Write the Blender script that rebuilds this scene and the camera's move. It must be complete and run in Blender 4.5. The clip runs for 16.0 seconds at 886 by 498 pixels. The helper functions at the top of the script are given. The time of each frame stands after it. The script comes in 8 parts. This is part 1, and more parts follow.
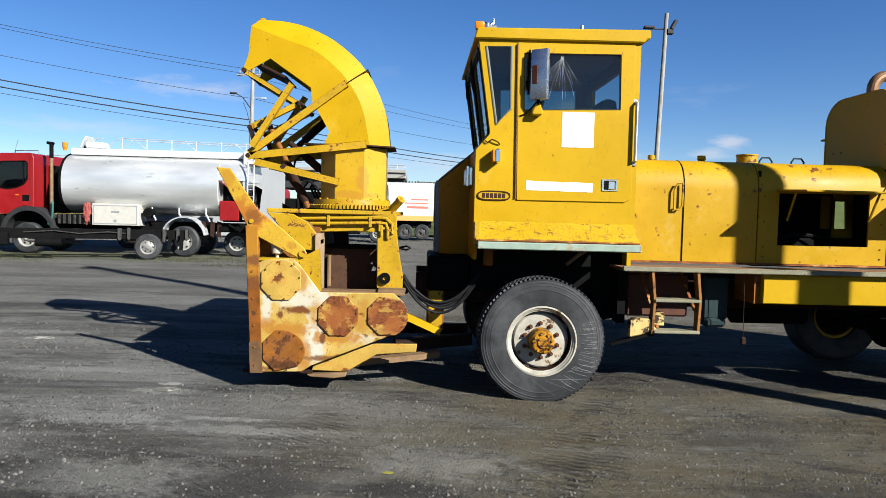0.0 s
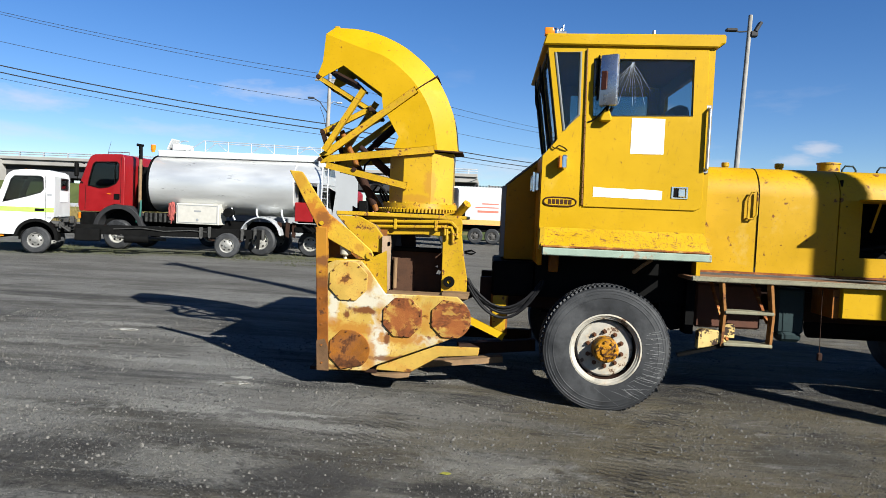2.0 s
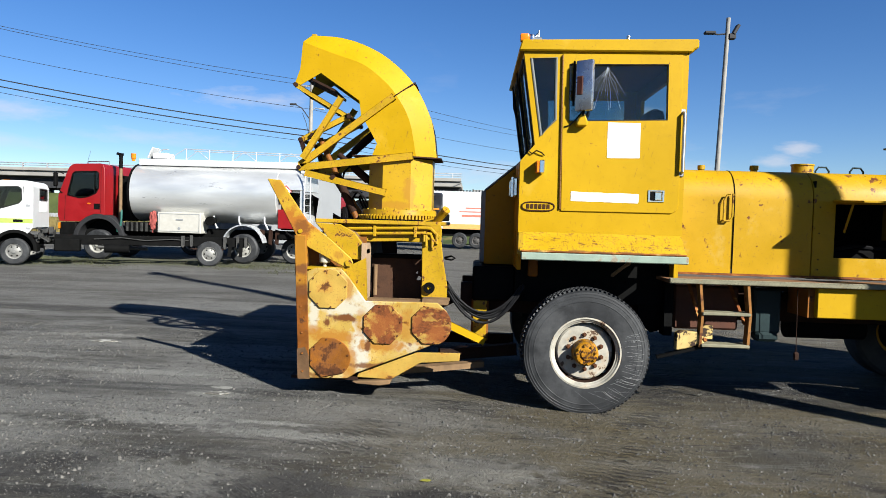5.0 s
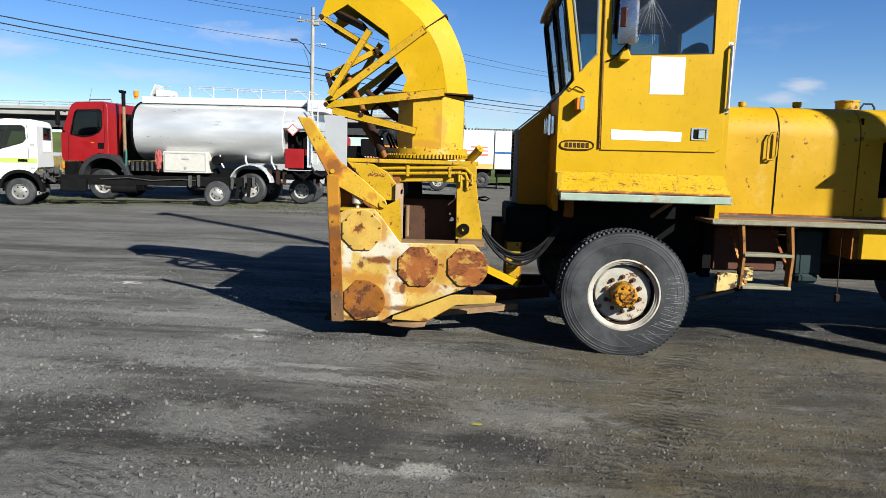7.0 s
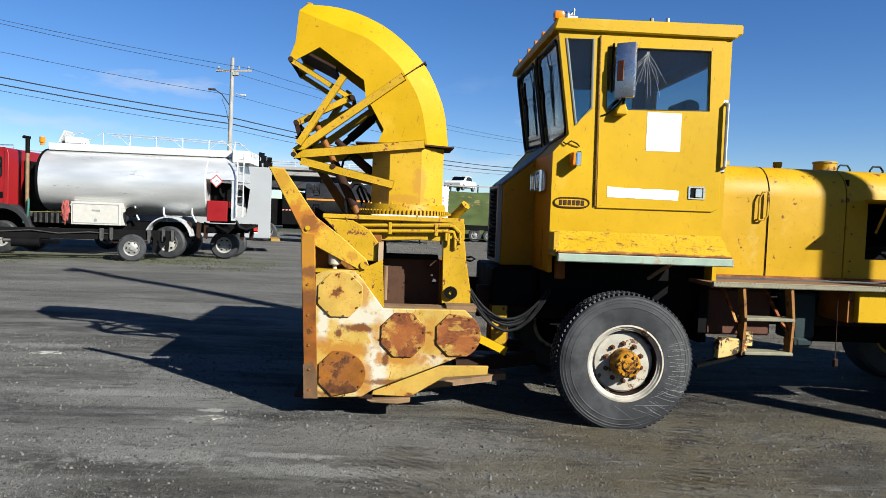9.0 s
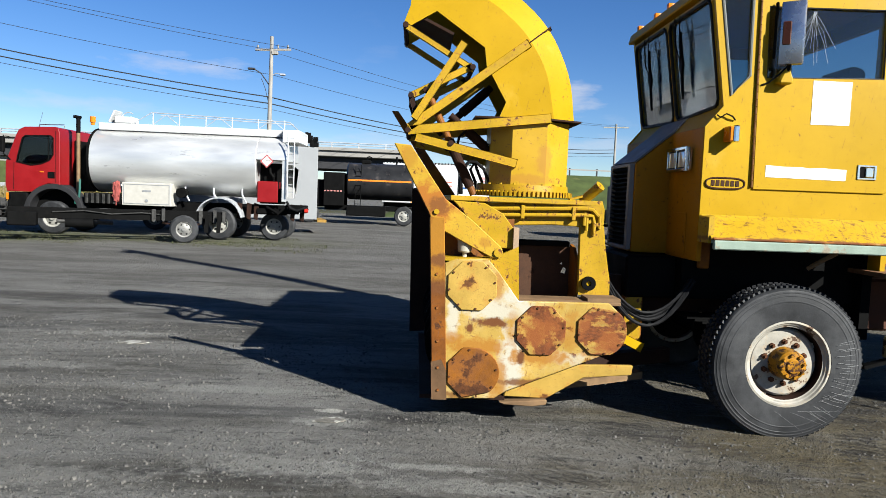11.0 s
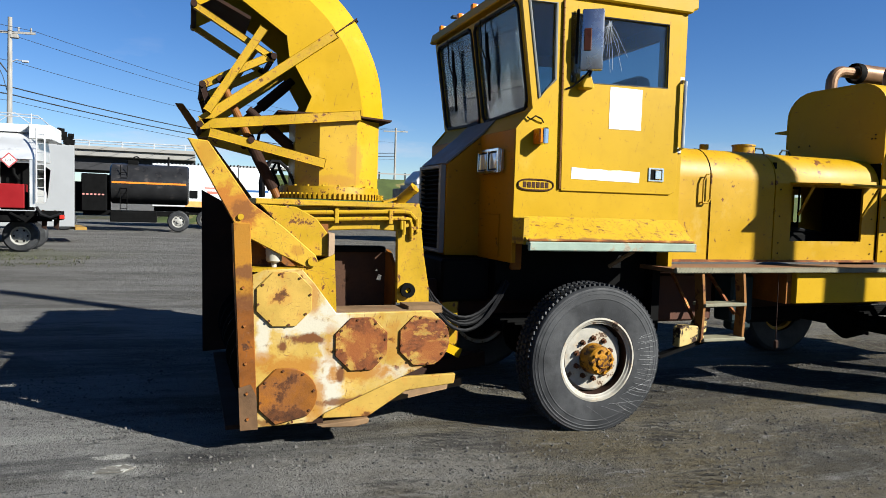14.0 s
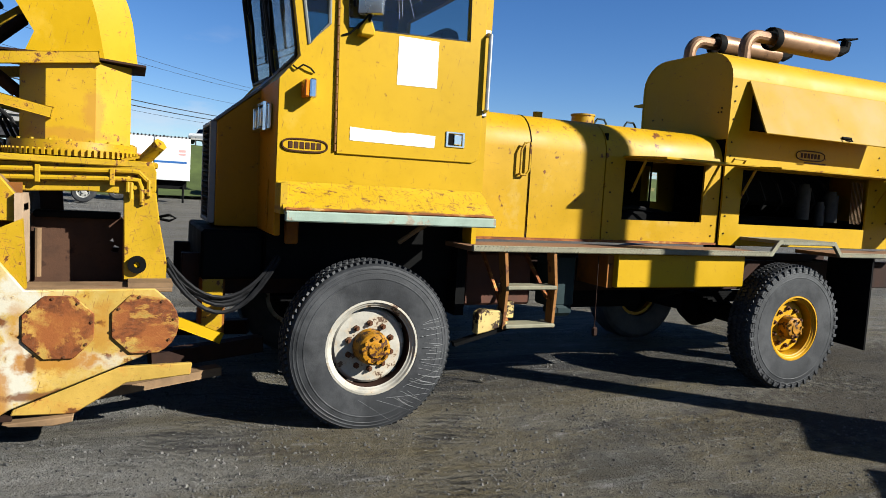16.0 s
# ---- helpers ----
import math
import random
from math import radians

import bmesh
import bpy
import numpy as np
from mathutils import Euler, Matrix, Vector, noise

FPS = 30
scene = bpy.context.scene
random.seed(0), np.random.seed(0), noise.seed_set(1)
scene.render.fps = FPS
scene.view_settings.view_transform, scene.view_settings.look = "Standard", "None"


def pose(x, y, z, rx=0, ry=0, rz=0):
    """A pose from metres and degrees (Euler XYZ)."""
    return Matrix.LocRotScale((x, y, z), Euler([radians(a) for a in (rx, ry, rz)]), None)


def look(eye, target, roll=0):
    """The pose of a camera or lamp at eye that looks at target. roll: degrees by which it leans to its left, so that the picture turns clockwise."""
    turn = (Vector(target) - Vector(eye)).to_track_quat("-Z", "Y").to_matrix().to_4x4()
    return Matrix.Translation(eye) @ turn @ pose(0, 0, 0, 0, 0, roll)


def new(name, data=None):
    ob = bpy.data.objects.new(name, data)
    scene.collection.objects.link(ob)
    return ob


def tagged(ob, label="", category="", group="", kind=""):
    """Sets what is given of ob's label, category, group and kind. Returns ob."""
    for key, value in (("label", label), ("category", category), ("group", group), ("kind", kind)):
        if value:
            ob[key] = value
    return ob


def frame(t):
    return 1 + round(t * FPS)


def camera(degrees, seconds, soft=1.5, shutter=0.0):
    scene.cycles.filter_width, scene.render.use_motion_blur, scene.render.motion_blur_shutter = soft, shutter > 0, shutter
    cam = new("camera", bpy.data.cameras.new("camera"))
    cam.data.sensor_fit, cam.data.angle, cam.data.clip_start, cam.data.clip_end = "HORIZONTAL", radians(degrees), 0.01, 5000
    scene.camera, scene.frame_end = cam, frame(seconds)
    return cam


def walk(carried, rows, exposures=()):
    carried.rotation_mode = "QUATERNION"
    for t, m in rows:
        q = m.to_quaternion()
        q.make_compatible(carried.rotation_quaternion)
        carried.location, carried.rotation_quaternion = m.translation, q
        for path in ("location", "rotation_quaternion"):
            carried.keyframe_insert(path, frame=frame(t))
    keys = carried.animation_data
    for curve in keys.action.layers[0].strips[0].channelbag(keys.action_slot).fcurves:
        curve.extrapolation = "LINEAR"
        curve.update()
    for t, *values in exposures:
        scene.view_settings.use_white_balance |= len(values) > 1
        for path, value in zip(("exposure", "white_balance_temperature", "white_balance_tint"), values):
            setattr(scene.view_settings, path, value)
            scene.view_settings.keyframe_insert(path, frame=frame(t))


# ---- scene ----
cam = camera(64.9, 16.0, soft=0.6)
PATH = [
    (0, (0.325, -1.038, 1.761), (0.394, 0.959, 1.664), 1.5),
    (0.5, (0.381, -1.047, 1.769), (0.272, 0.946, 1.637), 2.8),
    (1, (0.423, -1.113, 1.763), (0.3, 0.881, 1.679), 3.0),
    (1.5, (0.408, -1.077, 1.775), (0.315, 0.918, 1.675), 2.9),
    (2, (0.381, -1.095, 1.768), (0.248, 0.898, 1.676), 2.5),
    (2.5, (0.384, -1.096, 1.769), (0.27, 0.899, 1.686), 2.5),
    (3, (0.376, -1.105, 1.775), (0.247, 0.89, 1.697), 2.4),
    (3.5, (0.376, -1.101, 1.772), (0.263, 0.894, 1.7), 2.4),
    (5.8, (0.465, -1.114, 1.792), (0.37, 0.881, 1.697), 1.4),
    (6, (0.462, -1.125, 1.763), (0.324, 0.866, 1.638), 1.7),
    (6.5, (0.325, -0.993, 1.76), (0.22, 0.993, 1.556), 2.6),
    (7, (0.095, -0.965, 1.782), (0.009, 1.018, 1.531), 1.6),
    (7.5, (-0.054, -0.788, 1.778), (-0.265, 1.197, 1.654), 1.9),
    (8, (-0.183, -0.593, 1.773), (-0.343, 1.398, 1.682), 2.4),
    (8.5, (-0.381, -0.464, 1.792), (-0.281, 1.533, 1.752), 2.2),
    (9, (-0.566, -0.343, 1.788), (-0.407, 1.649, 1.698), 2.2),
    (9.5, (-0.677, -0.274, 1.772), (-0.627, 1.724, 1.699), 2.8),
    (10, (-0.826, -0.041, 1.783), (-0.855, 1.951, 1.609), 2.0),
    (10.2, (-0.923, 0.03, 1.781), (-0.948, 2.024, 1.635), 2.7),
    (12.3, (-2.112, 0.727, 1.749), (-1.843, 2.698, 1.533), 0.4),
    (12.5, (-2.171, 0.77, 1.756), (-1.878, 2.733, 1.51), 1.6),
    (13, (-2.137, 0.775, 1.761), (-1.627, 2.705, 1.64), 3.7),
    (13.5, (-1.867, 0.727, 1.771), (-1.41, 2.666, 1.6), 1.5),
    (14, (-1.546, 0.747, 1.759), (-0.858, 2.621, 1.641), 1.8),
    (14.5, (-1.16, 0.875, 1.751), (-0.313, 2.678, 1.571), 1.7),
    (15, (-0.773, 0.867, 1.742), (0.025, 2.692, 1.564), 2.3),
    (15.5, (-0.416, 0.829, 1.757), (0.459, 2.62, 1.599), 2.7),
    (16, (-0.059, 0.923, 1.719), (0.767, 2.736, 1.549), 3.3),
]
walk(cam, [(t, look(eye, target, roll)) for t, eye, target, roll in PATH], [(0.0, 1.69), (16.0, 1.69)])

# ---- light ----
SUN_TO = Vector((1.24, -1.21, 1.0)).normalized()
world = bpy.data.worlds.new("sky")
scene.world = world
world.use_nodes = True
wn, wl = world.node_tree.nodes, world.node_tree.links
wn.clear()
w_out = wn.new("ShaderNodeOutputWorld")
w_bg = wn.new("ShaderNodeBackground")
w_bg.inputs["Strength"].default_value = 0.050
w_sky = wn.new("ShaderNodeTexSky")
w_sky.sky_type = "NISHITA"
w_sky.sun_disc = False
w_sky.sun_elevation = radians(30)
w_sky.sun_rotation = radians(134.3)
w_sky.air_density, w_sky.dust_density, w_sky.ozone_density = 1.0, 0.40, 2.2
w_hue = wn.new("ShaderNodeHueSaturation")
w_hue.inputs["Value"].default_value = 0.715
w_hue.inputs["Hue"].default_value, w_hue.inputs["Saturation"].default_value = 0.506, 1.28
w_sky.altitude = 1500
wl.new(w_sky.outputs["Color"], w_hue.inputs["Color"])
w_tc = wn.new("ShaderNodeTexCoord")
w_map = wn.new("ShaderNodeMapping")
w_map.inputs["Scale"].default_value = (1.0, 1.0, 3.6)
wl.new(w_tc.outputs["Generated"], w_map.inputs["Vector"])
w_cl = wn.new("ShaderNodeTexNoise")
w_cl.inputs["Scale"].default_value, w_cl.inputs["Detail"].default_value, w_cl.inputs["Roughness"].default_value = 5.0, 7.0, 0.55
wl.new(w_map.outputs["Vector"], w_cl.inputs["Vector"])
w_sep = wn.new("ShaderNodeSeparateXYZ")
wl.new(w_tc.outputs["Generated"], w_sep.inputs["Vector"])


def w_range(value, a, b):
    r = wn.new("ShaderNodeMapRange")
    r.inputs["From Min"].default_value, r.inputs["From Max"].default_value = a, b
    wl.new(value, r.inputs["Value"])
    return r.outputs["Result"]


def w_math(op, a, b=None):
    x = wn.new("ShaderNodeMath")
    x.operation = op
    for sock, v in zip(x.inputs, (a, b)):
        if isinstance(v, (int, float)):
            sock.default_value = v
        elif v is not None:
            wl.new(v, sock)
    return x.outputs["Value"]


# small fair-weather clouds low over the horizon: azimuth, height, half width, half height, density
CLOUDS = [(-0.312, 0.158, 0.060, 0.010, 0.40), (-0.614, 0.122, 0.045, 0.012, 0.45), (0.420, 0.105, 0.017, 0.009, 0.55), (0.396, 0.092, 0.024, 0.008, 0.42), (-0.445, 0.100, 0.070, 0.008, 0.28),
          (-0.616, 0.083, 0.045, 0.008, 0.32), (0.218, 0.145, 0.030, 0.018, 0.50), (0.05, 0.072, 0.16, 0.014, 0.34), (-0.18, 0.066, 0.10, 0.012, 0.28), (0.27, 0.080, 0.06, 0.010, 0.30)]
w_fine = wn.new("ShaderNodeTexNoise")
w_fine.inputs["Scale"].default_value, w_fine.inputs["Detail"].default_value, w_fine.inputs["Roughness"].default_value = 22.0, 6.0, 0.6
wl.new(w_map.outputs["Vector"], w_fine.inputs["Vector"])
w_az = w_math("ARCTAN2", w_sep.outputs["X"], w_sep.outputs["Y"])
w_rag = w_math("MULTIPLY", w_math("SUBTRACT", 0.5, w_fine.outputs["Fac"]), 3.2)
w_all = w_math("MULTIPLY", w_math("MULTIPLY", w_range(w_cl.outputs["Fac"], 0.62, 0.76), w_range(w_sep.outputs["Z"], 0.26, 0.10)), 0.22)
for az, el, ra, re, dens in CLOUDS:
    du = w_math("DIVIDE", w_math("SUBTRACT", w_az, az), ra)
    dv = w_math("DIVIDE", w_math("SUBTRACT", w_sep.outputs["Z"], el), re)
    far = w_math("SQRT", w_math("ADD", w_math("MULTIPLY", du, du), w_math("MULTIPLY", dv, dv)))
    w_all = w_math("MAXIMUM", w_all, w_math("MULTIPLY", w_range(w_math("ADD", far, w_rag), 1.5, 0.1), dens))
w_mix = wn.new("ShaderNodeMix")
w_mix.data_type = "RGBA"
wl.new(w_all, w_mix.inputs["Factor"])
w_tint = wn.new("ShaderNodeMix")
w_tint.data_type, w_tint.blend_type = "RGBA", "MULTIPLY"
w_tint.inputs["Factor"].default_value = 1.0
w_tint.inputs["B"].default_value = (0.92, 0.98, 1.10, 1)
wl.new(w_hue.outputs["Color"], w_tint.inputs["A"])
wl.new(w_tint.outputs["Result"], w_mix.inputs["A"])
w_mix.inputs["B"].default_value = (5.0, 4.95, 5.3, 1)
wl.new(w_mix.outputs["Result"], w_bg.inputs["Color"])
wl.new(w_bg.outputs["Background"], w_out.inputs["Surface"])
sun = new("sun", bpy.data.lights.new("sun", "SUN"))
sun.data.energy, sun.data.angle, sun.data.color = 5.0, radians(0.55), (1.0, 0.995, 0.935)
sun.matrix_world = look(SUN_TO * 60, (0, 0, 0))


# ---- materials ----
GRIME = 0.60  # weathered paints are duller than fresh ones


def mat(name, col, rough=0.6, metal=0.0, var=0.12, scale=6.0, bump=0.0, bscale=120.0, wear=None, wear_amt=0.0, wear_scale=3.0,
        dust=None, dust_amt=0.0, spec=0.2, stretch=(1, 1, 1), rvar=0.12, halo=None, scratch=0.0):
    """A procedural surface: base colour with broad and fine variation, optional worn patches and dust, fine relief."""
    col = tuple(x * (0.9 if metal > 0.5 else GRIME) for x in col)
    wear, halo, dust = (c and tuple(x * 0.78 for x in c) for c in (wear, halo, dust))
    m = bpy.data.materials.new(name)
    m.use_nodes = True
    n, l = m.node_tree.nodes, m.node_tree.links
    b = n["Principled BSDF"]
    tc = n.new("ShaderNodeTexCoord")
    mp = n.new("ShaderNodeMapping")
    mp.inputs["Scale"].default_value = stretch
    l.new(tc.outputs["Object"], mp.inputs["Vector"])
    vec = mp.outputs["Vector"]

    def noise_node(s, detail=5.0, rgh=0.6):
        t = n.new("ShaderNodeTexNoise")
        t.inputs["Scale"].default_value, t.inputs["Detail"].default_value, t.inputs["Roughness"].default_value = s, detail, rgh
        l.new(vec, t.inputs["Vector"])
        return t.outputs["Fac"]

    def ramp(fac, a, bb, ca=0.0, cb=1.0):
        r = n.new("ShaderNodeMapRange")
        r.inputs["From Min"].default_value, r.inputs["From Max"].default_value = a, bb
        r.inputs["To Min"].default_value, r.inputs["To Max"].default_value = ca, cb
        l.new(fac, r.inputs["Value"])
        return r.outputs["Result"]

    def mix(fac, a, bb):
        x = n.new("ShaderNodeMix")
        x.data_type = "RGBA"
        if isinstance(fac, float):
            x.inputs["Factor"].default_value = fac
        else:
            l.new(fac, x.inputs["Factor"])
        for sock, v in ((x.inputs["A"], a), (x.inputs["B"], bb)):
            if isinstance(v, tuple):
                sock.default_value = (*v, 1)
            else:
                l.new(v, sock)
        return x.outputs["Result"]

    broad, fine = noise_node(scale), noise_node(scale * 9)
    dark = tuple(c * (1 - var) for c in col)
    lite = tuple(min(1, c * (1 + var)) for c in col)
    c = mix(ramp(broad, 0.3, 0.7), dark, lite)
    c = mix(ramp(fine, 0.55, 0.8, 0.0, 0.5), c, tuple(x * (1 - 1.6 * var) for x in col))
    rg = ramp(broad, 0.3, 0.7, max(0.02, rough - rvar), min(1, rough + rvar))
    if dust:
        d = ramp(noise_node(2.2, 7.0, 0.7), 0.62 - dust_amt * 0.4, 0.75)
        c = mix(d, c, dust)
    if wear:
        w1 = noise_node(wear_scale, 8.0, 0.68)
        fac = ramp(w1, 0.72 - wear_amt, 0.75 - wear_amt)
        if halo:
            c = mix(ramp(w1, 0.64 - wear_amt, 0.74 - wear_amt, 0.0, 0.9), c, halo)
        rust2 = mix(ramp(noise_node(25.0), 0.35, 0.65), wear, tuple(x * 0.45 for x in wear))
        c = mix(fac, c, rust2)
    if scratch:
        for turn, sc in ((0.2, 1.0), (-0.5, 1.6), (1.25, 1.2), (-1.35, 0.8)):
            m2 = n.new("ShaderNodeMapping")
            m2.inputs["Rotation"].default_value = (0, turn, 0)
            m2.vector_type = "TEXTURE"
            m2.inputs["Scale"].default_value = (0.22 / sc, 0.22 / sc, 0.014 / sc)
            l.new(tc.outputs["Object"], m2.inputs["Vector"])
            t2 = n.new("ShaderNodeTexNoise")
            t2.inputs["Scale"].default_value, t2.inputs["Detail"].default_value = 2.2, 3.0
            l.new(m2.outputs["Vector"], t2.inputs["Vector"])
            c = mix(ramp(t2.outputs["Fac"], 0.735 - scratch, 0.75 - scratch, 0.0, 0.8), c, (0.11, 0.045, 0.018))
    l.new(c, b.inputs["Base Color"])
    l.new(rg, b.inputs["Roughness"])
    b.inputs["Metallic"].default_value = metal
    b.inputs["Specular IOR Level"].default_value = spec
    if bump:
        bp = n.new("ShaderNodeBump")
        bp.inputs["Strength"].default_value = bump
        bp.inputs["Distance"].default_value = 0.004
        l.new(noise_node(bscale, 4.0), bp.inputs["Height"])
        l.new(bp.outputs["Normal"], b.inputs["Normal"])
    return m


YEL = (0.45, 0.266, 0.0010)
RUST = (0.16, 0.055, 0.02)
yellow = mat("yellow_paint", YEL, 0.50, var=0.11, scale=1.3, wear=RUST, wear_amt=0.05, wear_scale=14.0, bump=0.08, bscale=40, scratch=0.02, spec=0.12, dust=(0.40, 0.25, 0.02), dust_amt=0.05)
yellow_worn = mat("yellow_paint_worn", (0.41, 0.245, 0.005), 0.5, var=0.16, scale=3, wear=(0.12, 0.045, 0.012), wear_amt=0.125, wear_scale=13.0, bump=0.2, bscale=60, halo=(0.36, 0.19, 0.012), scratch=0.06)
yellow_scuffed = mat("yellow_paint_scuffed", (0.44, 0.268, 0.004), 0.5, var=0.10, scale=4, wear=(0.13, 0.05, 0.018), wear_amt=0.125, wear_scale=18.0, bump=0.15, bscale=60, stretch=(0.6, 1, 1.5), scratch=0.085, spec=0.24)
# cab yellow turned darker and oranger to hold the front's shade, plus worn spots
nose_shade_yellow = mat("shade_orange_nose_paint", (0.42, 0.175, 0.003), 0.6, var=0.12, scale=2.0, wear=(0.15, 0.055, 0.012), wear_amt=0.07, wear_scale=9, bump=0.15, bscale=40, scratch=0.03, spec=0.12)


def patched(m, patches, flat=False):
    """Adds ragged soft-edged stains to a material: centre x, z (x, y on flat ground), half sizes, colour, strength."""
    n, l = m.node_tree.nodes, m.node_tree.links
    b = n["Principled BSDF"]
    c = b.inputs["Base Color"].links[0].from_socket
    tc = n.new("ShaderNodeTexCoord")
    nz = n.new("ShaderNodeTexNoise")
    nz.inputs["Scale"].default_value, nz.inputs["Detail"].default_value, nz.inputs["Roughness"].default_value = 9.0, 9.0, 0.7
    l.new(tc.outputs["Object"], nz.inputs["Vector"])
    for cx, cz, rx, rz, col, amount in patches:
        mp = n.new("ShaderNodeMapping")
        mp.inputs["Location"].default_value = (-cx / rx, -cz / rz, 0) if flat else (-cx / rx, 0, -cz / rz)
        mp.inputs["Scale"].default_value = (1 / rx, 1 / rz, 0) if flat else (1 / rx, 0, 1 / rz)
        l.new(tc.outputs["Object"], mp.inputs["Vector"])
        ln = n.new("ShaderNodeVectorMath")
        ln.operation = "LENGTH"
        l.new(mp.outputs["Vector"], ln.inputs[0])
        ad = n.new("ShaderNodeMath")
        ad.operation = "MULTIPLY_ADD"
        ad.inputs[1].default_value = 3.4
        l.new(nz.outputs["Fac"], ad.inputs[0])
        l.new(ln.outputs["Value"], ad.inputs[2])
        r = n.new("ShaderNodeMapRange")
        r.inputs["From Min"].default_value, r.inputs["From Max"].default_value = 2.90, 2.35
        r.inputs["To Max"].default_value = amount
        l.new(ad.outputs["Value"], r.inputs["Value"])
        x = n.new("ShaderNodeMix")
        x.data_type = "RGBA"
        l.new(r.outputs["Result"], x.inputs["Factor"])
        l.new(c, x.inputs["A"])
        x.inputs["B"].default_value = (*col, 1)
        c = x.outputs["Result"]
    l.new(c, b.inputs["Base Color"])
    return m


BARE, RUSTY, BROWN = (0.30, 0.28, 0.222), (0.21, 0.088, 0.010), (0.085, 0.03, 0.008)
plate_paint = mat("bleached_yellow_paint", (0.43, 0.280, 0.058), 0.55, var=0.2, scale=3.0, wear=(0.12, 0.04, 0.010), wear_amt=0.10, wear_scale=9,
                  dust=(0.40, 0.32, 0.16), dust_amt=0.40, bump=0.3, bscale=50, halo=(0.30, 0.16, 0.02), scratch=0.05)
patched(plate_paint, [(-0.62, 0.58, 0.10, 0.26, BARE, 1.0), (-0.75, 0.95, 0.24, 0.09, BARE, 0.9), (-1.07, 0.85, 0.05, 0.15, BARE, 0.9), (-0.60, 1.04, 0.08, 0.08, BARE, 0.9), (-0.2, 0.60, 0.20, 0.05, BARE, 0.6),
                      (-0.91, 0.66, 0.22, 0.07, RUSTY, 0.9), (-0.72, 0.40, 0.07, 0.16, RUSTY, 0.8), (-0.41, 0.60, 0.24, 0.06, RUSTY, 0.9), (-0.18, 0.78, 0.06, 0.16, RUSTY, 0.6), (0.05, 0.64, 0.16, 0.04, RUSTY, 0.7),
                      (-1.06, 0.72, 0.07, 0.06, RUSTY, 0.7), (-0.62, 0.80, 0.05, 0.16, RUSTY, 0.5), (-0.80, 0.845, 0.13, 0.035, BROWN, 1.0), (-0.945, 0.80, 0.035, 0.04, BROWN, 1.0), (-0.545, 0.60, 0.03, 0.07, BROWN, 1.0),
                      (-0.50, 0.40, 0.20, 0.03, BROWN, 0.9), (-0.75, 1.13, 0.04, 0.13, RUSTY, 0.7), (-1.03, 0.29, 0.10, 0.03, BROWN, 0.8)])
plate_yellow = mat("faded_yellow_cover_paint", (0.42, 0.265, 0.05), 0.55, var=0.2, scale=4.0, wear=(0.15, 0.055, 0.012), wear_amt=0.12, wear_scale=5, bump=0.3, bscale=50, halo=(0.34, 0.17, 0.03), scratch=0.05)
rust = mat("rusted_steel", (0.185, 0.050, 0.007), 0.75, var=0.5, scale=6, wear=(0.42, 0.25, 0.07), wear_amt=0.14, wear_scale=6, bump=0.5, bscale=70, stretch=(1, 1, 2.5), halo=(0.26, 0.10, 0.02))
cover_rust = mat("rusted_cover_with_yellow_remains", (0.36, 0.225, 0.045), 0.7, var=0.3, scale=4, wear=(0.165, 0.046, 0.010), wear_amt=0.245, wear_scale=4.6, bump=0.5, bscale=70, halo=(0.26, 0.11, 0.02), scratch=0.05)
patched(cover_rust, [(-0.41, 0.80, 0.13, 0.11, (0.15, 0.045, 0.009), 0.9)])
cover_rust2 = mat("rusted_cover_with_yellow_streaks", (0.36, 0.225, 0.045), 0.7, var=0.3, scale=4, wear=(0.165, 0.046, 0.010), wear_amt=0.26, wear_scale=6.0, bump=0.5, bscale=70, halo=(0.26, 0.11, 0.02), scratch=0.06, stretch=(1, 1, 2.0))
patched(cover_rust2, [(0.10, 0.72, 0.12, 0.10, (0.15, 0.045, 0.009), 0.9), (-0.10, 0.86, 0.05, 0.10, (0.15, 0.045, 0.009), 0.8)])
rust_orange = mat("orange_rust", (0.245, 0.082, 0.005), 0.7, var=0.45, scale=4, wear=(0.08, 0.026, 0.006), wear_amt=0.15, wear_scale=2.6, bump=0.5, bscale=70, halo=(0.14, 0.05, 0.012))
dusty_steel = mat("dusty_brown_steel", (0.19, 0.115, 0.058), 0.8, var=0.35, scale=5, wear=RUST, wear_amt=0.12, bump=0.4, bscale=80)
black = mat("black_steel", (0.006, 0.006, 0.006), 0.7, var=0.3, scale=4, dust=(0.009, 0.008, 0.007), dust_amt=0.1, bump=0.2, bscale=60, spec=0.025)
nut_rust = mat("rusty_nut", (0.085, 0.030, 0.010), 0.8, var=0.5, scale=30, bump=0.4)
dark_rust = mat("dark_rusted_steel", (0.030, 0.014, 0.009), 0.8, var=0.4, scale=5, bump=0.5, bscale=60, spec=0.1)
rubber = mat("black_tyre_rubber", (0.017, 0.018, 0.020), 0.66, var=0.4, scale=7, dust=(0.055, 0.056, 0.058), dust_amt=0.45, bump=0.3, bscale=140, spec=0.25)
hose = mat("hose_rubber", (0.010, 0.010, 0.011), 0.6, var=0.4, scale=20, spec=0.07)
white_wheel = mat("white_wheel_paint", (0.37, 0.345, 0.29), 0.5, var=0.35, scale=6, wear=(0.09, 0.05, 0.03), wear_amt=0.15, wear_scale=8, halo=(0.33, 0.26, 0.18))
yellow_hub = mat("yellow_hub_paint", (0.36, 0.155, 0.004), 0.5, var=0.4, scale=14, wear=(0.05, 0.018, 0.008), wear_amt=0.20, wear_scale=18, bump=0.3)
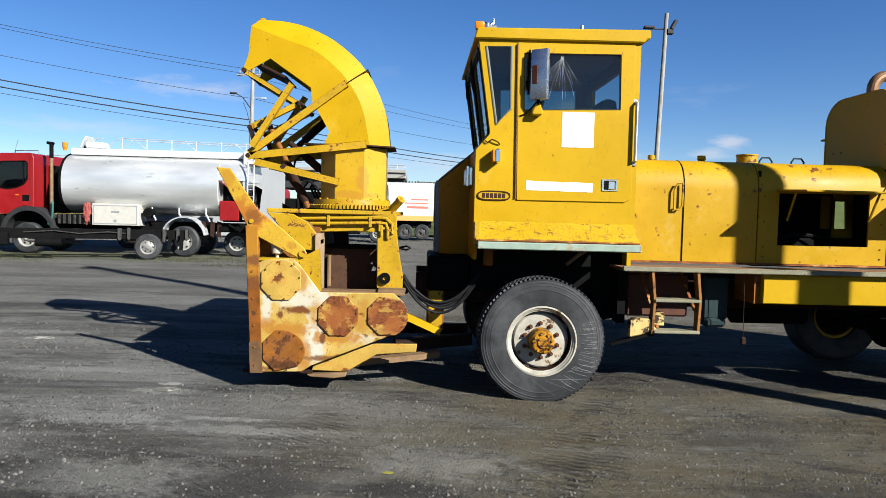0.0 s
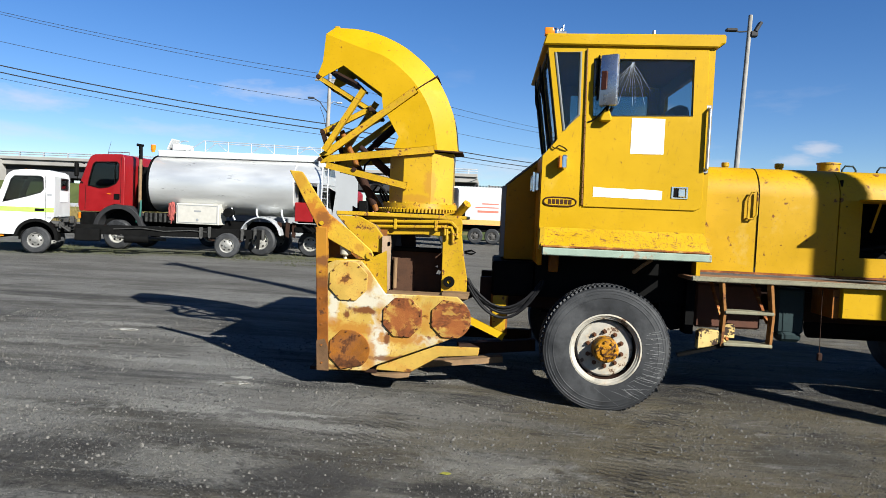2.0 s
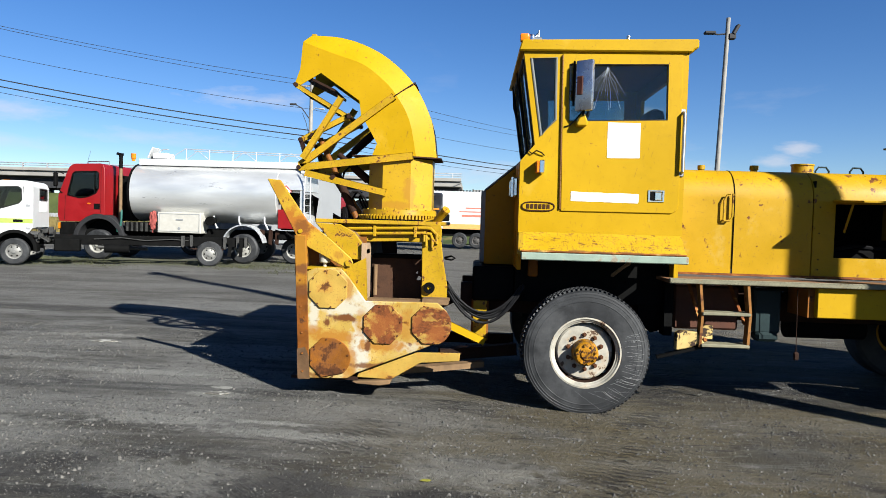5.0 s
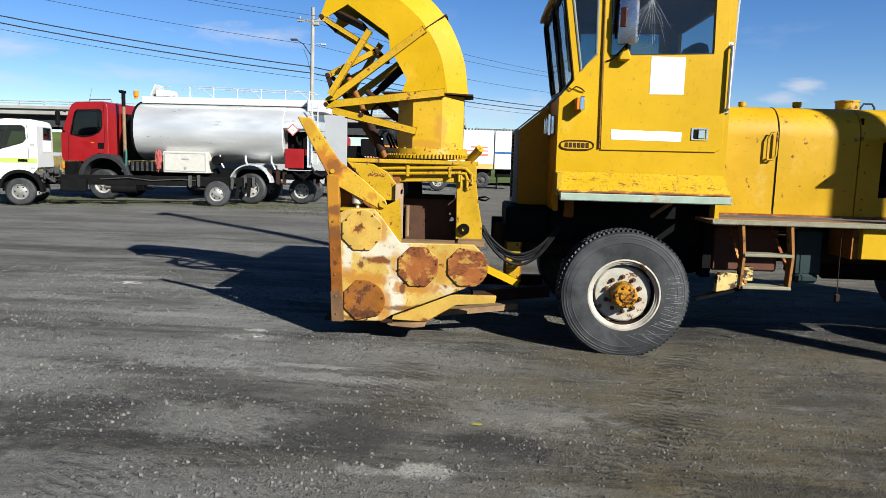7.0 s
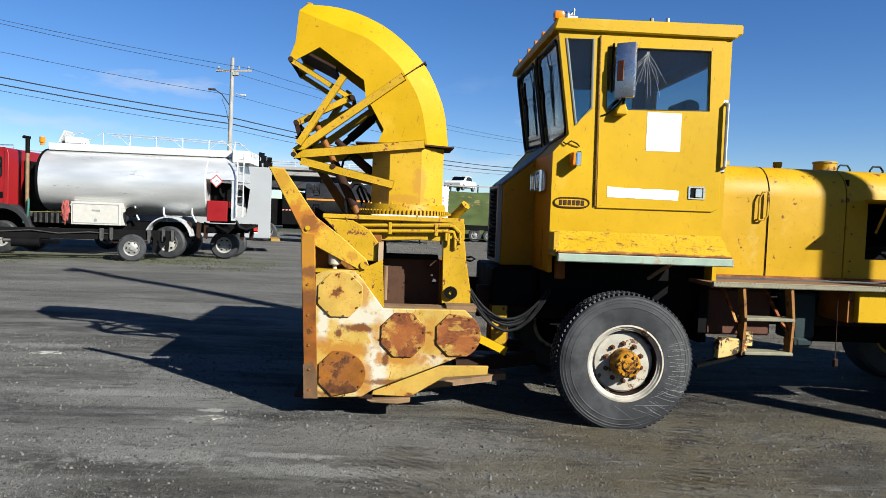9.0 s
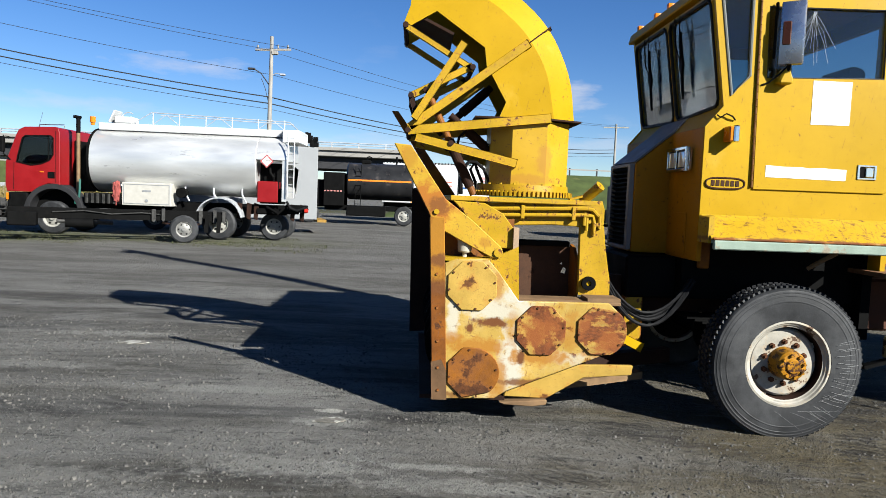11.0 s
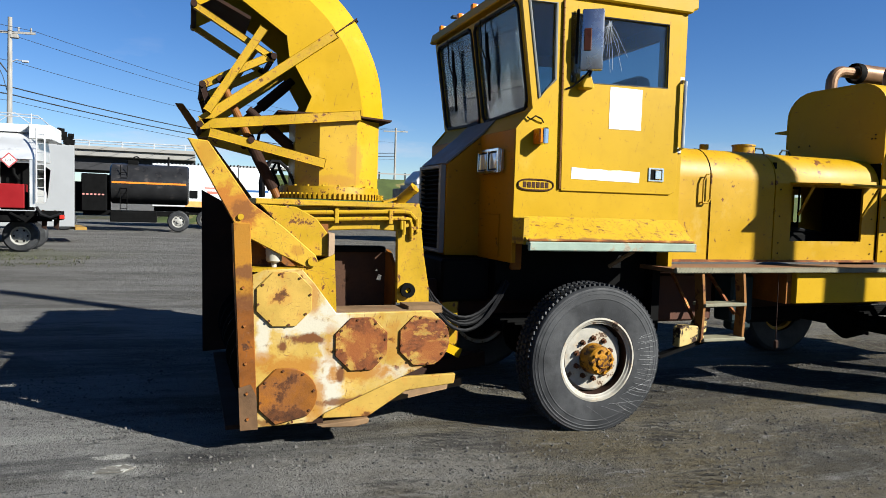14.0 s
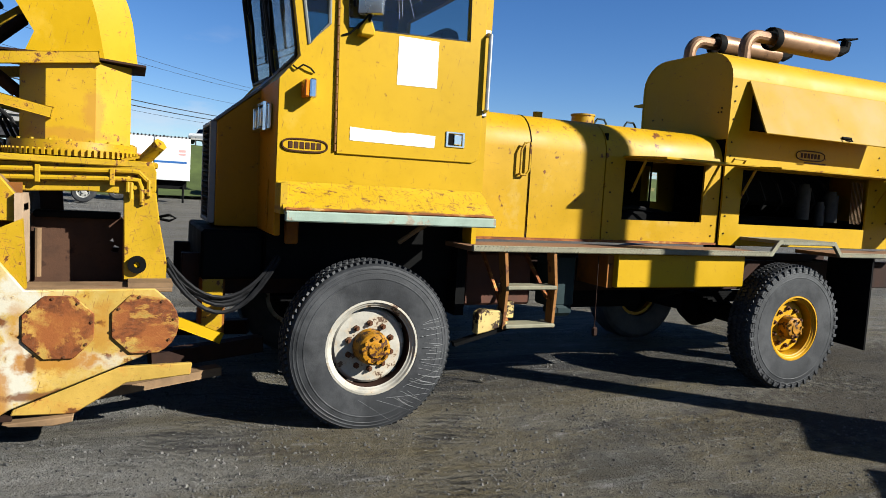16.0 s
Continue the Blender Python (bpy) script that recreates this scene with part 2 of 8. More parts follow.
green_edge = mat("pale_green_metal", (0.25, 0.32, 0.26), 0.5, var=0.15, scale=5, wear=(0.30, 0.26, 0.19), wear_amt=0.14, wear_scale=6, bump=0.3)
chrome = mat("chrome", (0.75, 0.75, 0.76), 0.18, metal=1.0, var=0.05)
steel = mat("brushed_steel", (0.36, 0.36, 0.35), 0.40, metal=1.0, var=0.1)
bronze = mat("bronze_muffler", (0.24, 0.135, 0.072), 0.45, metal=0.45, var=0.2, scale=5, wear=(0.12, 0.06, 0.03), wear_amt=0.12, bump=0.2, bscale=60)
paper = mat("white_paper", (0.85, 0.85, 0.84), 0.7, var=0.05, spec=0.2)
black_seal = mat("black_rubber_seal", (0.008, 0.008, 0.008), 0.6, var=0.1, spec=0.15)
amber = mat("amber_lens", (0.75, 0.20, 0.01), 0.25, var=0.05)
red_lens = mat("red_lens", (0.5, 0.03, 0.02), 0.25, var=0.05)
teal = mat("dull_teal_steel", (0.012, 0.026, 0.028), 0.6, var=0.3, spec=0.15)
tread_plate = mat("tread_plate", (0.21, 0.195, 0.13), 0.65, metal=0.0, var=0.2, scale=9, wear=(0.24, 0.16, 0.09), wear_amt=0.12, wear_scale=10, bump=0.6, bscale=60)
tread_rust = mat("rusted_tread_plate", (0.20, 0.10, 0.05), 0.7, var=0.3, scale=6, bump=0.8, bscale=55)
seat_grey = mat("grey_seat_fabric", (0.05, 0.05, 0.055), 0.85, var=0.15)
lens_white = mat("clear_lens", (0.8, 0.8, 0.8), 0.12, metal=0.6, var=0.03)
decal_dark = mat("dark_decal", (0.05, 0.02, 0.008), 0.6, var=0.05, spec=0.1)
engine_grey = mat("grimy_engine_metal", (0.035, 0.034, 0.032), 0.6, var=0.6, scale=12, spec=0.25)
# flap yellow set darker to offset the direct sun on it
flap_yellow = mat("sun_offset_flap_paint", (0.345, 0.205, 0.010), 0.6, var=0.1, scale=2, wear=RUST, wear_amt=0.05, wear_scale=14, scratch=0.02, spec=0.12)
hood_yellow = mat("chipped_hood_paint", (0.43, 0.245, 0.002), 0.48, var=0.13, scale=1.5, wear=(0.15, 0.05, 0.012), wear_amt=0.108, wear_scale=7, bump=0.1, bscale=40, scratch=0.05, spec=0.13, dust=(0.36, 0.24, 0.05), dust_amt=0.10)


def glass_mat(name, tint, rough=0.02, dust=0.0):
    m = bpy.data.materials.new(name)
    m.use_nodes = True
    n, l = m.node_tree.nodes, m.node_tree.links
    n.clear()
    out = n.new("ShaderNodeOutputMaterial")
    t = n.new("ShaderNodeBsdfTransparent")
    t.inputs["Color"].default_value = (*tint, 1)
    g = n.new("ShaderNodeBsdfGlossy")
    g.inputs["Roughness"].default_value = rough
    fr = n.new("ShaderNodeFresnel")
    fr.inputs["IOR"].default_value = 1.52
    mx = n.new("ShaderNodeMixShader")
    l.new(fr.outputs["Fac"], mx.inputs["Fac"])
    l.new(t.outputs["BSDF"], mx.inputs[1])
    l.new(g.outputs["BSDF"], mx.inputs[2])
    if dust:
        d = n.new("ShaderNodeBsdfDiffuse")
        # dust film tinted pale blue, with the sky's reflection painted in
        d.inputs["Color"].default_value = (0.46, 0.54, 0.62, 1)
        tc, nz = n.new("ShaderNodeTexCoord"), n.new("ShaderNodeTexNoise")
        nz.inputs["Scale"].default_value, nz.inputs["Detail"].default_value = 3.0, 6.0
        l.new(tc.outputs["Object"], nz.inputs["Vector"])
        mr = n.new("ShaderNodeMapRange")
        mr.inputs["To Min"].default_value, mr.inputs["To Max"].default_value = dust * 0.5, dust * 1.5
        mr.inputs["From Min"].default_value, mr.inputs["From Max"].default_value = 0.3, 0.7
        l.new(nz.outputs["Fac"], mr.inputs["Value"])
        m2 = n.new("ShaderNodeMixShader")
        l.new(mr.outputs["Result"], m2.inputs["Fac"])
        l.new(mx.outputs["Shader"], m2.inputs[1])
        l.new(d.outputs["BSDF"], m2.inputs[2])
        mx = m2
    l.new(mx.outputs["Shader"], out.inputs["Surface"])
    return m


glass = glass_mat("window_glass", (0.62, 0.70, 0.70))
dust_sky_glass = glass_mat("dust_sky_windscreen_glass", (0.86, 0.91, 0.92), 0.02, 0.034)
dark_glass = glass_mat("tinted_glass", (0.10, 0.12, 0.13))
cab_glass = glass_mat("truck_cab_glass", (0.42, 0.47, 0.50))
mirror_mat = mat("mirror", (0.85, 0.87, 0.9), 0.03, metal=1.0, var=0.01, rvar=0.01)


# ---- builders ----
def thing(name, loc, label, category, group="", kind=""):
    ob = new(name)
    ob.location = loc
    ob.empty_display_size = 0.2
    return tagged(ob, label, category, group, kind)


def finish(bm, name, material, smooth=True):
    me = bpy.data.meshes.new(name)
    bmesh.ops.recalc_face_normals(bm, faces=bm.faces)
    if smooth:
        for f in bm.faces:
            f.smooth = True
        for e in bm.edges:
            if len(e.link_faces) != 2 or e.calc_face_angle(0) > 0.42:
                e.smooth = False
    bm.to_mesh(me)
    bm.free()
    me.materials.append(material)
    return me


def part(name, bm, material, parent, label=""):
    """One mesh under a thing or a part, its vertices given in world metres."""
    ob = new(name, finish(bm, name, material))
    if parent:
        ob.parent = parent
        m = Matrix.Translation(parent.location) if not parent.parent else Matrix.Identity(4)
        if parent.parent and parent.data is None:
            m = Matrix.Translation(parent.location)
        ob.matrix_parent_inverse = m.inverted()
    if label:
        tagged(ob, label)
    return ob


def single(name, bm, material, label, category, group="", kind=""):
    """A thing of one mesh."""
    ob = new(name, finish(bm, name, material))
    return tagged(ob, label, category, group, kind)


def B():
    return bmesh.new()


def bevel(bm, w, seg=1, ang=0.5):
    es = [e for e in bm.edges if len(e.link_faces) == 2 and e.calc_face_angle(0) > ang]
    if es and w > 0:
        bmesh.ops.bevel(bm, geom=es, offset=w, segments=seg, affect="EDGES", profile=0.5, clamp_overlap=True)
    return bm


def box(bm, x0, x1, y0, y1, z0, z1, w=0.0, seg=1):
    t = B()
    bmesh.ops.create_cube(t, size=1)
    for v in t.verts:
        v.co = Vector(((x0 + x1) / 2 + v.co.x * (x1 - x0), (y0 + y1) / 2 + v.co.y * (y1 - y0), (z0 + z1) / 2 + v.co.z * (z1 - z0)))
    if w:
        bevel(t, w, seg)
    return join(bm, t)


def join(bm, t, m=None):
    me = bpy.data.meshes.new("t")
    t.to_mesh(me)
    t.free()
    if m is not None:
        me.transform(m)
    bm.from_mesh(me)
    bpy.data.meshes.remove(me)
    return bm


def place(axis, a, b, c):
    """A point from two profile coordinates and one along the axis."""
    return Vector({"x": (c, a, b), "y": (a, c, b), "z": (a, b, c)}[axis])


def plate(bm, axis, outline, c0, c1, holes=(), w=0.0):
    """A flat plate: an outline with holes, drawn across the axis, from c0 to c1 along it."""
    t = B()
    edges = []
    for loop in (outline, *holes):
        vs = [t.verts.new(place(axis, a, b, c0)) for a, b in loop]
        edges += [t.edges.new((vs[i], vs[(i + 1) % len(vs)])) for i in range(len(vs))]
    if holes:
        bmesh.ops.triangle_fill(t, edges=edges, use_beauty=True, use_dissolve=False)
    else:
        t.faces.new(list(t.verts))
    r = bmesh.ops.extrude_face_region(t, geom=list(t.faces))
    d = place(axis, 0, 0, c1 - c0)
    bmesh.ops.translate(t, verts=[v for v in r["geom"] if isinstance(v, bmesh.types.BMVert)], vec=d)
    bmesh.ops.recalc_face_normals(t, faces=t.faces)
    if w:
        bevel(t, w)
    return join(bm, t)


def rod(bm, p, q, r, seg=12, r2=None):
    """A round bar from p to q."""
    p, q = Vector(p), Vector(q)
    t = B()
    bmesh.ops.create_cone(t, cap_ends=True, segments=seg, radius1=r, radius2=r if r2 is None else r2, depth=(q - p).length)
    m = Matrix.Translation((p + q) / 2) @ (q - p).to_track_quat("Z", "Y").to_matrix().to_4x4()
    return join(bm, t, m)


def bar(bm, p, q, w, h, up=(0, 0, 1), bev=0.004):
    """A square bar from p to q: w across, h along up."""
    p, q = Vector(p), Vector(q)
    d = (q - p).normalized()
    s = d.cross(Vector(up)).normalized()
    u = s.cross(d)
    t = B()
    bmesh.ops.create_cube(t, size=1)
    for v in t.verts:
        v.co = (p + q) / 2 + d * v.co.x * (q - p).length + s * v.co.y * w + u * v.co.z * h
    bevel(t, bev)
    return join(bm, t)


def tube(bm, pts, r, seg=10, closed=False):
    """A pipe along points."""
    pts = [Vector(p) for p in pts]
    rings, last = [], None
    for i, p in enumerate(pts):
        a = pts[i - 1] if i or closed else p
        b = pts[(i + 1) % len(pts)] if i < len(pts) - 1 or closed else p
        d = (b - a).normalized()
        n = last - d * last.dot(d) if last is not None else d.orthogonal()
        n.normalize()
        last = n
        s = d.cross(n)
        rings.append([bm.verts.new(p + r * (math.cos(k * math.tau / seg) * n + math.sin(k * math.tau / seg) * s)) for k in range(seg)])
    rng = range(len(rings)) if closed else range(len(rings) - 1)
    for i in rng:
        j = (i + 1) % len(rings)
        for k in range(seg):
            bm.faces.new((rings[i][k], rings[i][(k + 1) % seg], rings[j][(k + 1) % seg], rings[j][k]))
    if not closed:
        bm.faces.new(rings[0][::-1])
        bm.faces.new(rings[-1])
    return bm


def arc(c, r, a0, a1, n, plane="xz", k=0.0):
    """Points of an arc, degrees."""
    out = []
    for i in range(n + 1):
        a = radians(a0 + (a1 - a0) * i / n)
        u, v = c[0] + r * math.cos(a), c[1] + r * math.sin(a)
        out.append({"xz": (u, k, v), "xy": (u, v, k), "yz": (k, u, v)}[plane])
    return out


def lathe(bm, profile, centre, axis="y", seg=48, closed=True):
    """A body turned round an axis; the profile is (radius, place along the axis)."""
    c = Vector(centre)
    rings = []
    for k in range(seg):
        a = k * math.tau / seg
        ca, sa = math.cos(a), math.sin(a)
        ring = []
        for r, h in profile:
            o = {"y": (r * ca, h, r * sa), "x": (h, r * ca, r * sa), "z": (r * ca, r * sa, h)}[axis]
            ring.append(bm.verts.new(c + Vector(o)))
        rings.append(ring)
    m = len(profile)
    for k in range(seg):
        j = (k + 1) % seg
        for i in range(m if closed else m - 1):
            i2 = (i + 1) % m
            bm.faces.new((rings[k][i], rings[j][i], rings[j][i2], rings[k][i2]))
    return bm


def sag(p, q, drop, n=14):
    p, q = Vector(p), Vector(q)
    return [p.lerp(q, i / n) - Vector((0, 0, drop * 4 * (i / n) * (1 - i / n))) for i in range(n + 1)]


def ground_z(x, y=0.0):
    u = min(max((2.0 - x) / 6.0, 0.0), 1.0)
    return 0.03 + 0.10 * u * u * (3 - 2 * u)


def wheel(parent, x, y, z, R, width, rim_r, rim_mat, hub_mat, out=-1, lugs=True, shoulder=False, nuts=10, dish=0.06, hub_r=0.10, hub_out=0.13, name="wheel", seg=64, well=None, nut_at=0.60, disc_at=0.85):
    """A truck wheel: tyre with shoulder lugs, dished rim, hub and nuts. out: -1 faces the near side, 1 the far side."""
    w = new(name)
    w.location = (x, y, z)
    w.parent = parent
    w.matrix_parent_inverse = Matrix.Translation(parent.location).inverted()
    o = out
    h = width / 2
    b = B()
    prof = [(rim_r, o * h * 0.80), (rim_r * 1.04, o * h * 0.93), (R * 0.74, o * h), (R * 0.82, o * h * 1.0), (R * 0.825, o * h * 1.012), (R * 0.835, o * h * 1.012), (R * 0.84, o * h * 0.995), (R * 0.895, o * h * 0.97), (R * 0.90, o * h * 0.982), (R * 0.91, o * h * 0.975), (R * 0.915, o * h * 0.955), (R * 0.935, o * h * 0.94), (R * 0.94, o * h * 0.95), (R * 0.95, o * h * 0.945), (R * 0.955, o * h * 0.925), (R * 0.975, o * h * 0.90), (R * 0.98, o * h * 0.905), (R * 0.99, o * h * 0.86), (R, o * h * 0.78),
            (R, o * h * 0.5), (R, -o * h * 0.5), (R * 0.975, -o * h * 0.86), (R * 0.9, -o * h), (R * 0.7, -o * h), (rim_r, -o * h * 0.8)]
    lathe(b, prof, (x, y, z), seg=seg)
    part("tyre", b, rubber, w)
    if lugs:
        b = B()
        n = 84
        for k in range(n):
            a = k * math.tau / n
            for row, (yy, ww) in enumerate(((o * h * 0.58, 0.26), (o * h * 0.20, 0.26), (-o * h * 0.2, 0.26), (-o * h * 0.58, 0.26))):
                t = B()
                bmesh.ops.create_cube(t, size=1)
                for v in t.verts:
                    v.co = Vector((v.co.x * 0.026 * R / 0.58, v.co.y * ww * h, v.co.z * 0.03))
                aa = a + (0.5 * math.tau / n if row % 2 else 0)
                m = Matrix.Translation((x + (R + 0.002) * math.cos(aa), y + yy, z + (R + 0.002) * math.sin(aa))) @ Matrix.Rotation(-aa + math.pi / 2, 4, "Y") @ Matrix.Rotation(0.5 * (-1) ** row, 4, "Z")
                join(b, t, m)
            if shoulder and k % 2 == 0:
                t = B()
                box(t, -0.017, 0.017, -0.010, 0.008, -0.040, 0.010, 0.004)
                join(b, t, Matrix.Translation((x + (R - 0.01) * math.cos(a), y + o * h * 0.94, z + (R - 0.01) * math.sin(a))) @ Matrix.Rotation(-a + math.pi / 2, 4, "Y"))
        tagged(part("tread", b, rubber, w), kind="stuff")
    b = B()
    D = h * 0.78 - dish
    prof = [(rim_r * 1.03, o * h * 0.84), (rim_r * 1.03, o * h * 0.92), (rim_r * 0.985, o * h * 0.93), (rim_r * 0.955, o * h * 0.84), (rim_r * 0.93, o * h * 0.82), (rim_r * 0.90, o * h * 0.74), (rim_r * 0.875, o * h * 0.72)]
    inner = [(rim_r * 0.875, o * h * 0.72), (rim_r * 0.86, o * (D - 0.07)), (rim_r * 0.86, -o * h * 0.6), (rim_r * 0.98, -o * h * 0.6)]
    lathe(b, prof + [(rim_r * 0.885, o * h * 0.69), (rim_r * 1.0, o * h * 0.80)], (x, y, z), seg=48)
    rim = part("rim", b, rim_mat, w)
    b = B()
    lathe(b, inner + [(rim_r * 0.98, o * h * 0.6)], (x, y, z), seg=48)
    part("well", b, well or rim_mat, rim)
    b = B()
    lathe(b, [(rim_r * disc_at, o * (D - 0.035)), (rim_r * (disc_at - 0.02), o * (D - 0.005)), (rim_r * (disc_at - 0.07), o * (D + 0.01)), (rim_r * 0.50, o * (D + 0.016)), (hub_r * 0.9, o * (D + 0.016)), (hub_r * 0.9, o * (D - 0.05)), (rim_r * disc_at, o * (D - 0.05))], (x, y, z), seg=48)
    part("disc", b, rim_mat, w)
    b = B()
    lathe(b, [(rim_r * 0.87, o * (D - 0.06)), (0.02, o * (D - 0.06)), (0.02, o * (D - 0.08)), (rim_r * 0.87, o * (D - 0.08))], (x, y, z), seg=32)
    part("brake_drum", b, black, w)
    for k in range(5):
        a = k * math.tau / 5 + 0.5
        b = B()
        rod(b, (x + rim_r * 0.83 * math.cos(a), y + o * (D - 0.05), z + rim_r * 0.83 * math.sin(a)), (x + rim_r * 0.83 * math.cos(a), y + o * (D - 0.015), z + rim_r * 0.83 * math.sin(a)), rim_r * 0.07, 8)
        part("clamp", b, rim_mat, w)
    yf = y + o * (D + 0.012)
    b = B()
    lathe(b, [(0.001, o * hub_out), (hub_r * 0.42, o * hub_out), (hub_r * 0.5, o * hub_out * 0.93), (hub_r * 0.82, o * hub_out * 0.9), (hub_r * 0.95, o * hub_out * 0.8), (hub_r, o * hub_out * 0.55), (hub_r * 1.05, 0), (0.001, 0)], (x, yf, z), seg=24, closed=False)
    for k in range(8):
        a = k * math.tau / 8 + 0.2
        rod(b, (x + hub_r * 0.72 * math.cos(a), yf + o * hub_out * 0.8, z + hub_r * 0.72 * math.sin(a)), (x + hub_r * 0.72 * math.cos(a), yf + o * hub_out * 1.03, z + hub_r * 0.72 * math.sin(a)), hub_r * 0.11, 6)
    part("hub", b, hub_mat, w)
    for k in range(nuts):
        a = k * math.tau / nuts + 0.35
        b = B()
        px, pz = x + rim_r * nut_at * math.cos(a), z + rim_r * nut_at * math.sin(a)
        rod(b, (px, yf - o * 0.02, pz), (px, yf + o * 0.022, pz), 0.022, 6)
        rod(b, (px, yf, pz), (px, yf + o * 0.042, pz), 0.011, 8)
        part("wheel_nut", b, nut_rust, w)
    return w


BOLTS = {}


def bolt(parent, p, r, length, material, axis="y", name="bolt", seg=6):
    """One bolt head that stands out of a face towards the near side or the front; alike bolts share a mesh."""
    key = (r, length, material.name, axis, seg)
    if key not in BOLTS:
        b = B()
        rod(b, (0, 0, 0), (0, -length, 0) if axis == "y" else (-length, 0, 0) if axis == "x" else (0, 0, length), r, seg)
        BOLTS[key] = finish(b, name, material)
    ob = new(name, BOLTS[key])
    ob.location = p
    ob.parent = parent
    at_ = Matrix.Translation(parent.location) if parent.data is None else Matrix.Identity(4)
    ob.matrix_parent_inverse = at_.inverted()
    return ob


def text(parent, body, size, m, material, label="", depth=0.002):
    """Raised lettering in the built-in font."""
    c = bpy.data.curves.new("lettering", "FONT")
    c.body, c.size, c.extrude, c.align_x, c.align_y = body, size, depth, "CENTER", "CENTER"
    o = bpy.data.objects.new("tmp", c)
    me = bpy.data.meshes.new_from_object(o)
    bpy.data.objects.remove(o)
    me.transform(m)
    me.materials.append(material)
    ob = new("lettering", me)
    ob.parent = parent
    ob.matrix_parent_inverse = (Matrix.Translation(parent.location) if parent.data is None else Matrix.Identity(4)).inverted()
    if label:
        tagged(ob, label)
    return ob


NEAR = pose(0, 0, 0, 90, 0, 0)  # lettering that faces the near side
# ---- ground ----
def ground_mat():
    m = bpy.data.materials.new("gravel_yard")
    m.use_nodes = True
    n, l = m.node_tree.nodes, m.node_tree.links
    b = n["Principled BSDF"]
    tc = n.new("ShaderNodeTexCoord")

    def nz(s, detail, rgh, scale=(1, 1, 1), rot=0.0, warp=0.0):
        mp = n.new("ShaderNodeMapping")
        mp.inputs["Scale"].default_value = scale
        mp.inputs["Rotation"].default_value = (0, 0, rot)
        l.new(tc.outputs["Object"], mp.inputs["Vector"])
        t = n.new("ShaderNodeTexNoise")
        t.inputs["Scale"].default_value, t.inputs["Detail"].default_value, t.inputs["Roughness"].default_value = s, detail, rgh
        t.inputs["Distortion"].default_value = warp
        l.new(mp.outputs["Vector"], t.inputs["Vector"])
        return t.outputs["Fac"]

    def rng(f, a, c, lo=0.0, hi=1.0):
        r = n.new("ShaderNodeMapRange")
        for k, v in (("From Min", a), ("From Max", c), ("To Min", lo), ("To Max", hi)):
            r.inputs[k].default_value = v
        l.new(f, r.inputs["Value"])
        return r.outputs["Result"]

    def mix(f, a, c):
        x = n.new("ShaderNodeMix")
        x.data_type = "RGBA"
        l.new(f, x.inputs["Factor"])
        for s, v in ((x.inputs["A"], a), (x.inputs["B"], c)):
            if isinstance(v, tuple):
                s.default_value = (*v, 1)
            else:
                l.new(v, s)
        return x.outputs["Result"]

    def vor(s):
        v = n.new("ShaderNodeTexVoronoi")
        v.inputs["Scale"].default_value = s
        v.inputs["Randomness"].default_value = 1.0
        l.new(tc.outputs["Object"], v.inputs["Vector"])
        sp = n.new("ShaderNodeSeparateColor")
        l.new(v.outputs["Color"], sp.inputs["Color"])
        return v.outputs["Distance"], sp.outputs["Red"], sp.outputs["Green"]

    def mul(a, c):
        x = n.new("ShaderNodeMath")
        x.operation = "MULTIPLY"
        for s, v in zip(x.inputs, (a, c)):
            if isinstance(v, float):
                s.default_value = v
            else:
                l.new(v, s)
        return x.outputs["Value"]

    sp = n.new("ShaderNodeSeparateXYZ")
    l.new(tc.outputs["Object"], sp.inputs["Vector"])
    left = rng(sp.outputs["X"], 1.2, -1.8)
    clump = nz(1.5, 8, 0.72, (0.8, 1, 1), 0.2, 0.4)
    pale = nz(0.62, 7, 0.66, (0.55, 1, 1), 0.25, 0.8)
    rut = nz(2.2, 6, 0.7, (0.45, 1, 1), -0.3, 0.6)
    soil = nz(0.8, 6, 0.7)
    grit = nz(26, 8, 0.78)
    fine_grit = nz(85, 4, 0.8)
    d1, r1, g1 = vor(34)
    d2, r2, g2 = vor(80)
    c = mix(rng(clump, 0.36, 0.64), (0.027, 0.027, 0.027), (0.071, 0.070, 0.066))
    c = mix(mul(rng(soil, 0.26, 0.50, 0.0, 0.95), rng(left, 0.0, 1.0, 1.0, 0.2)), c, (0.068, 0.055, 0.031))
    c = mix(mul(rng(pale, 0.44, 0.60, 0.0, 0.9), rng(left, 0.0, 1.0, 0.3, 1.0)), c, (0.126, 0.123, 0.115))
    c = mix(rng(rut, 0.55, 0.64, 0.0, 0.7), c, (0.020, 0.018, 0.018))
    line = nz(3.4, 7, 0.72, (0.16, 1, 1), 0.12, 0.5)
    c = mix(mul(rng(line, 0.56, 0.64, 0.0, 0.45), rng(left, 0.0, 1.0, 0.1, 1.0)), c, (0.130, 0.128, 0.119))
    band = nz(0.85, 6, 0.62, (0.13, 1, 1), 0.10, 0.7)
    c = mix(mul(rng(band, 0.50, 0.60, 0.0, 0.75), rng(left, 0.0, 1.0, 0.35, 1.0)), c, (0.135, 0.132, 0.124))
    c = mix(rng(band, 0.47, 0.37, 0.0, 0.70), c, (0.019, 0.019, 0.020))
    dashes = nz(7.5, 6, 0.75, (0.22, 1, 1), 0.16, 0.3)
    c = mix(mul(rng(dashes, 0.56, 0.64, 0.0, 0.75), rng(soil, 0.35, 0.6, 1.0, 0.35)), c, (0.150, 0.147, 0.139))
    c = mix(rng(dashes, 0.44, 0.36, 0.0, 0.65), c, (0.014, 0.014, 0.015))
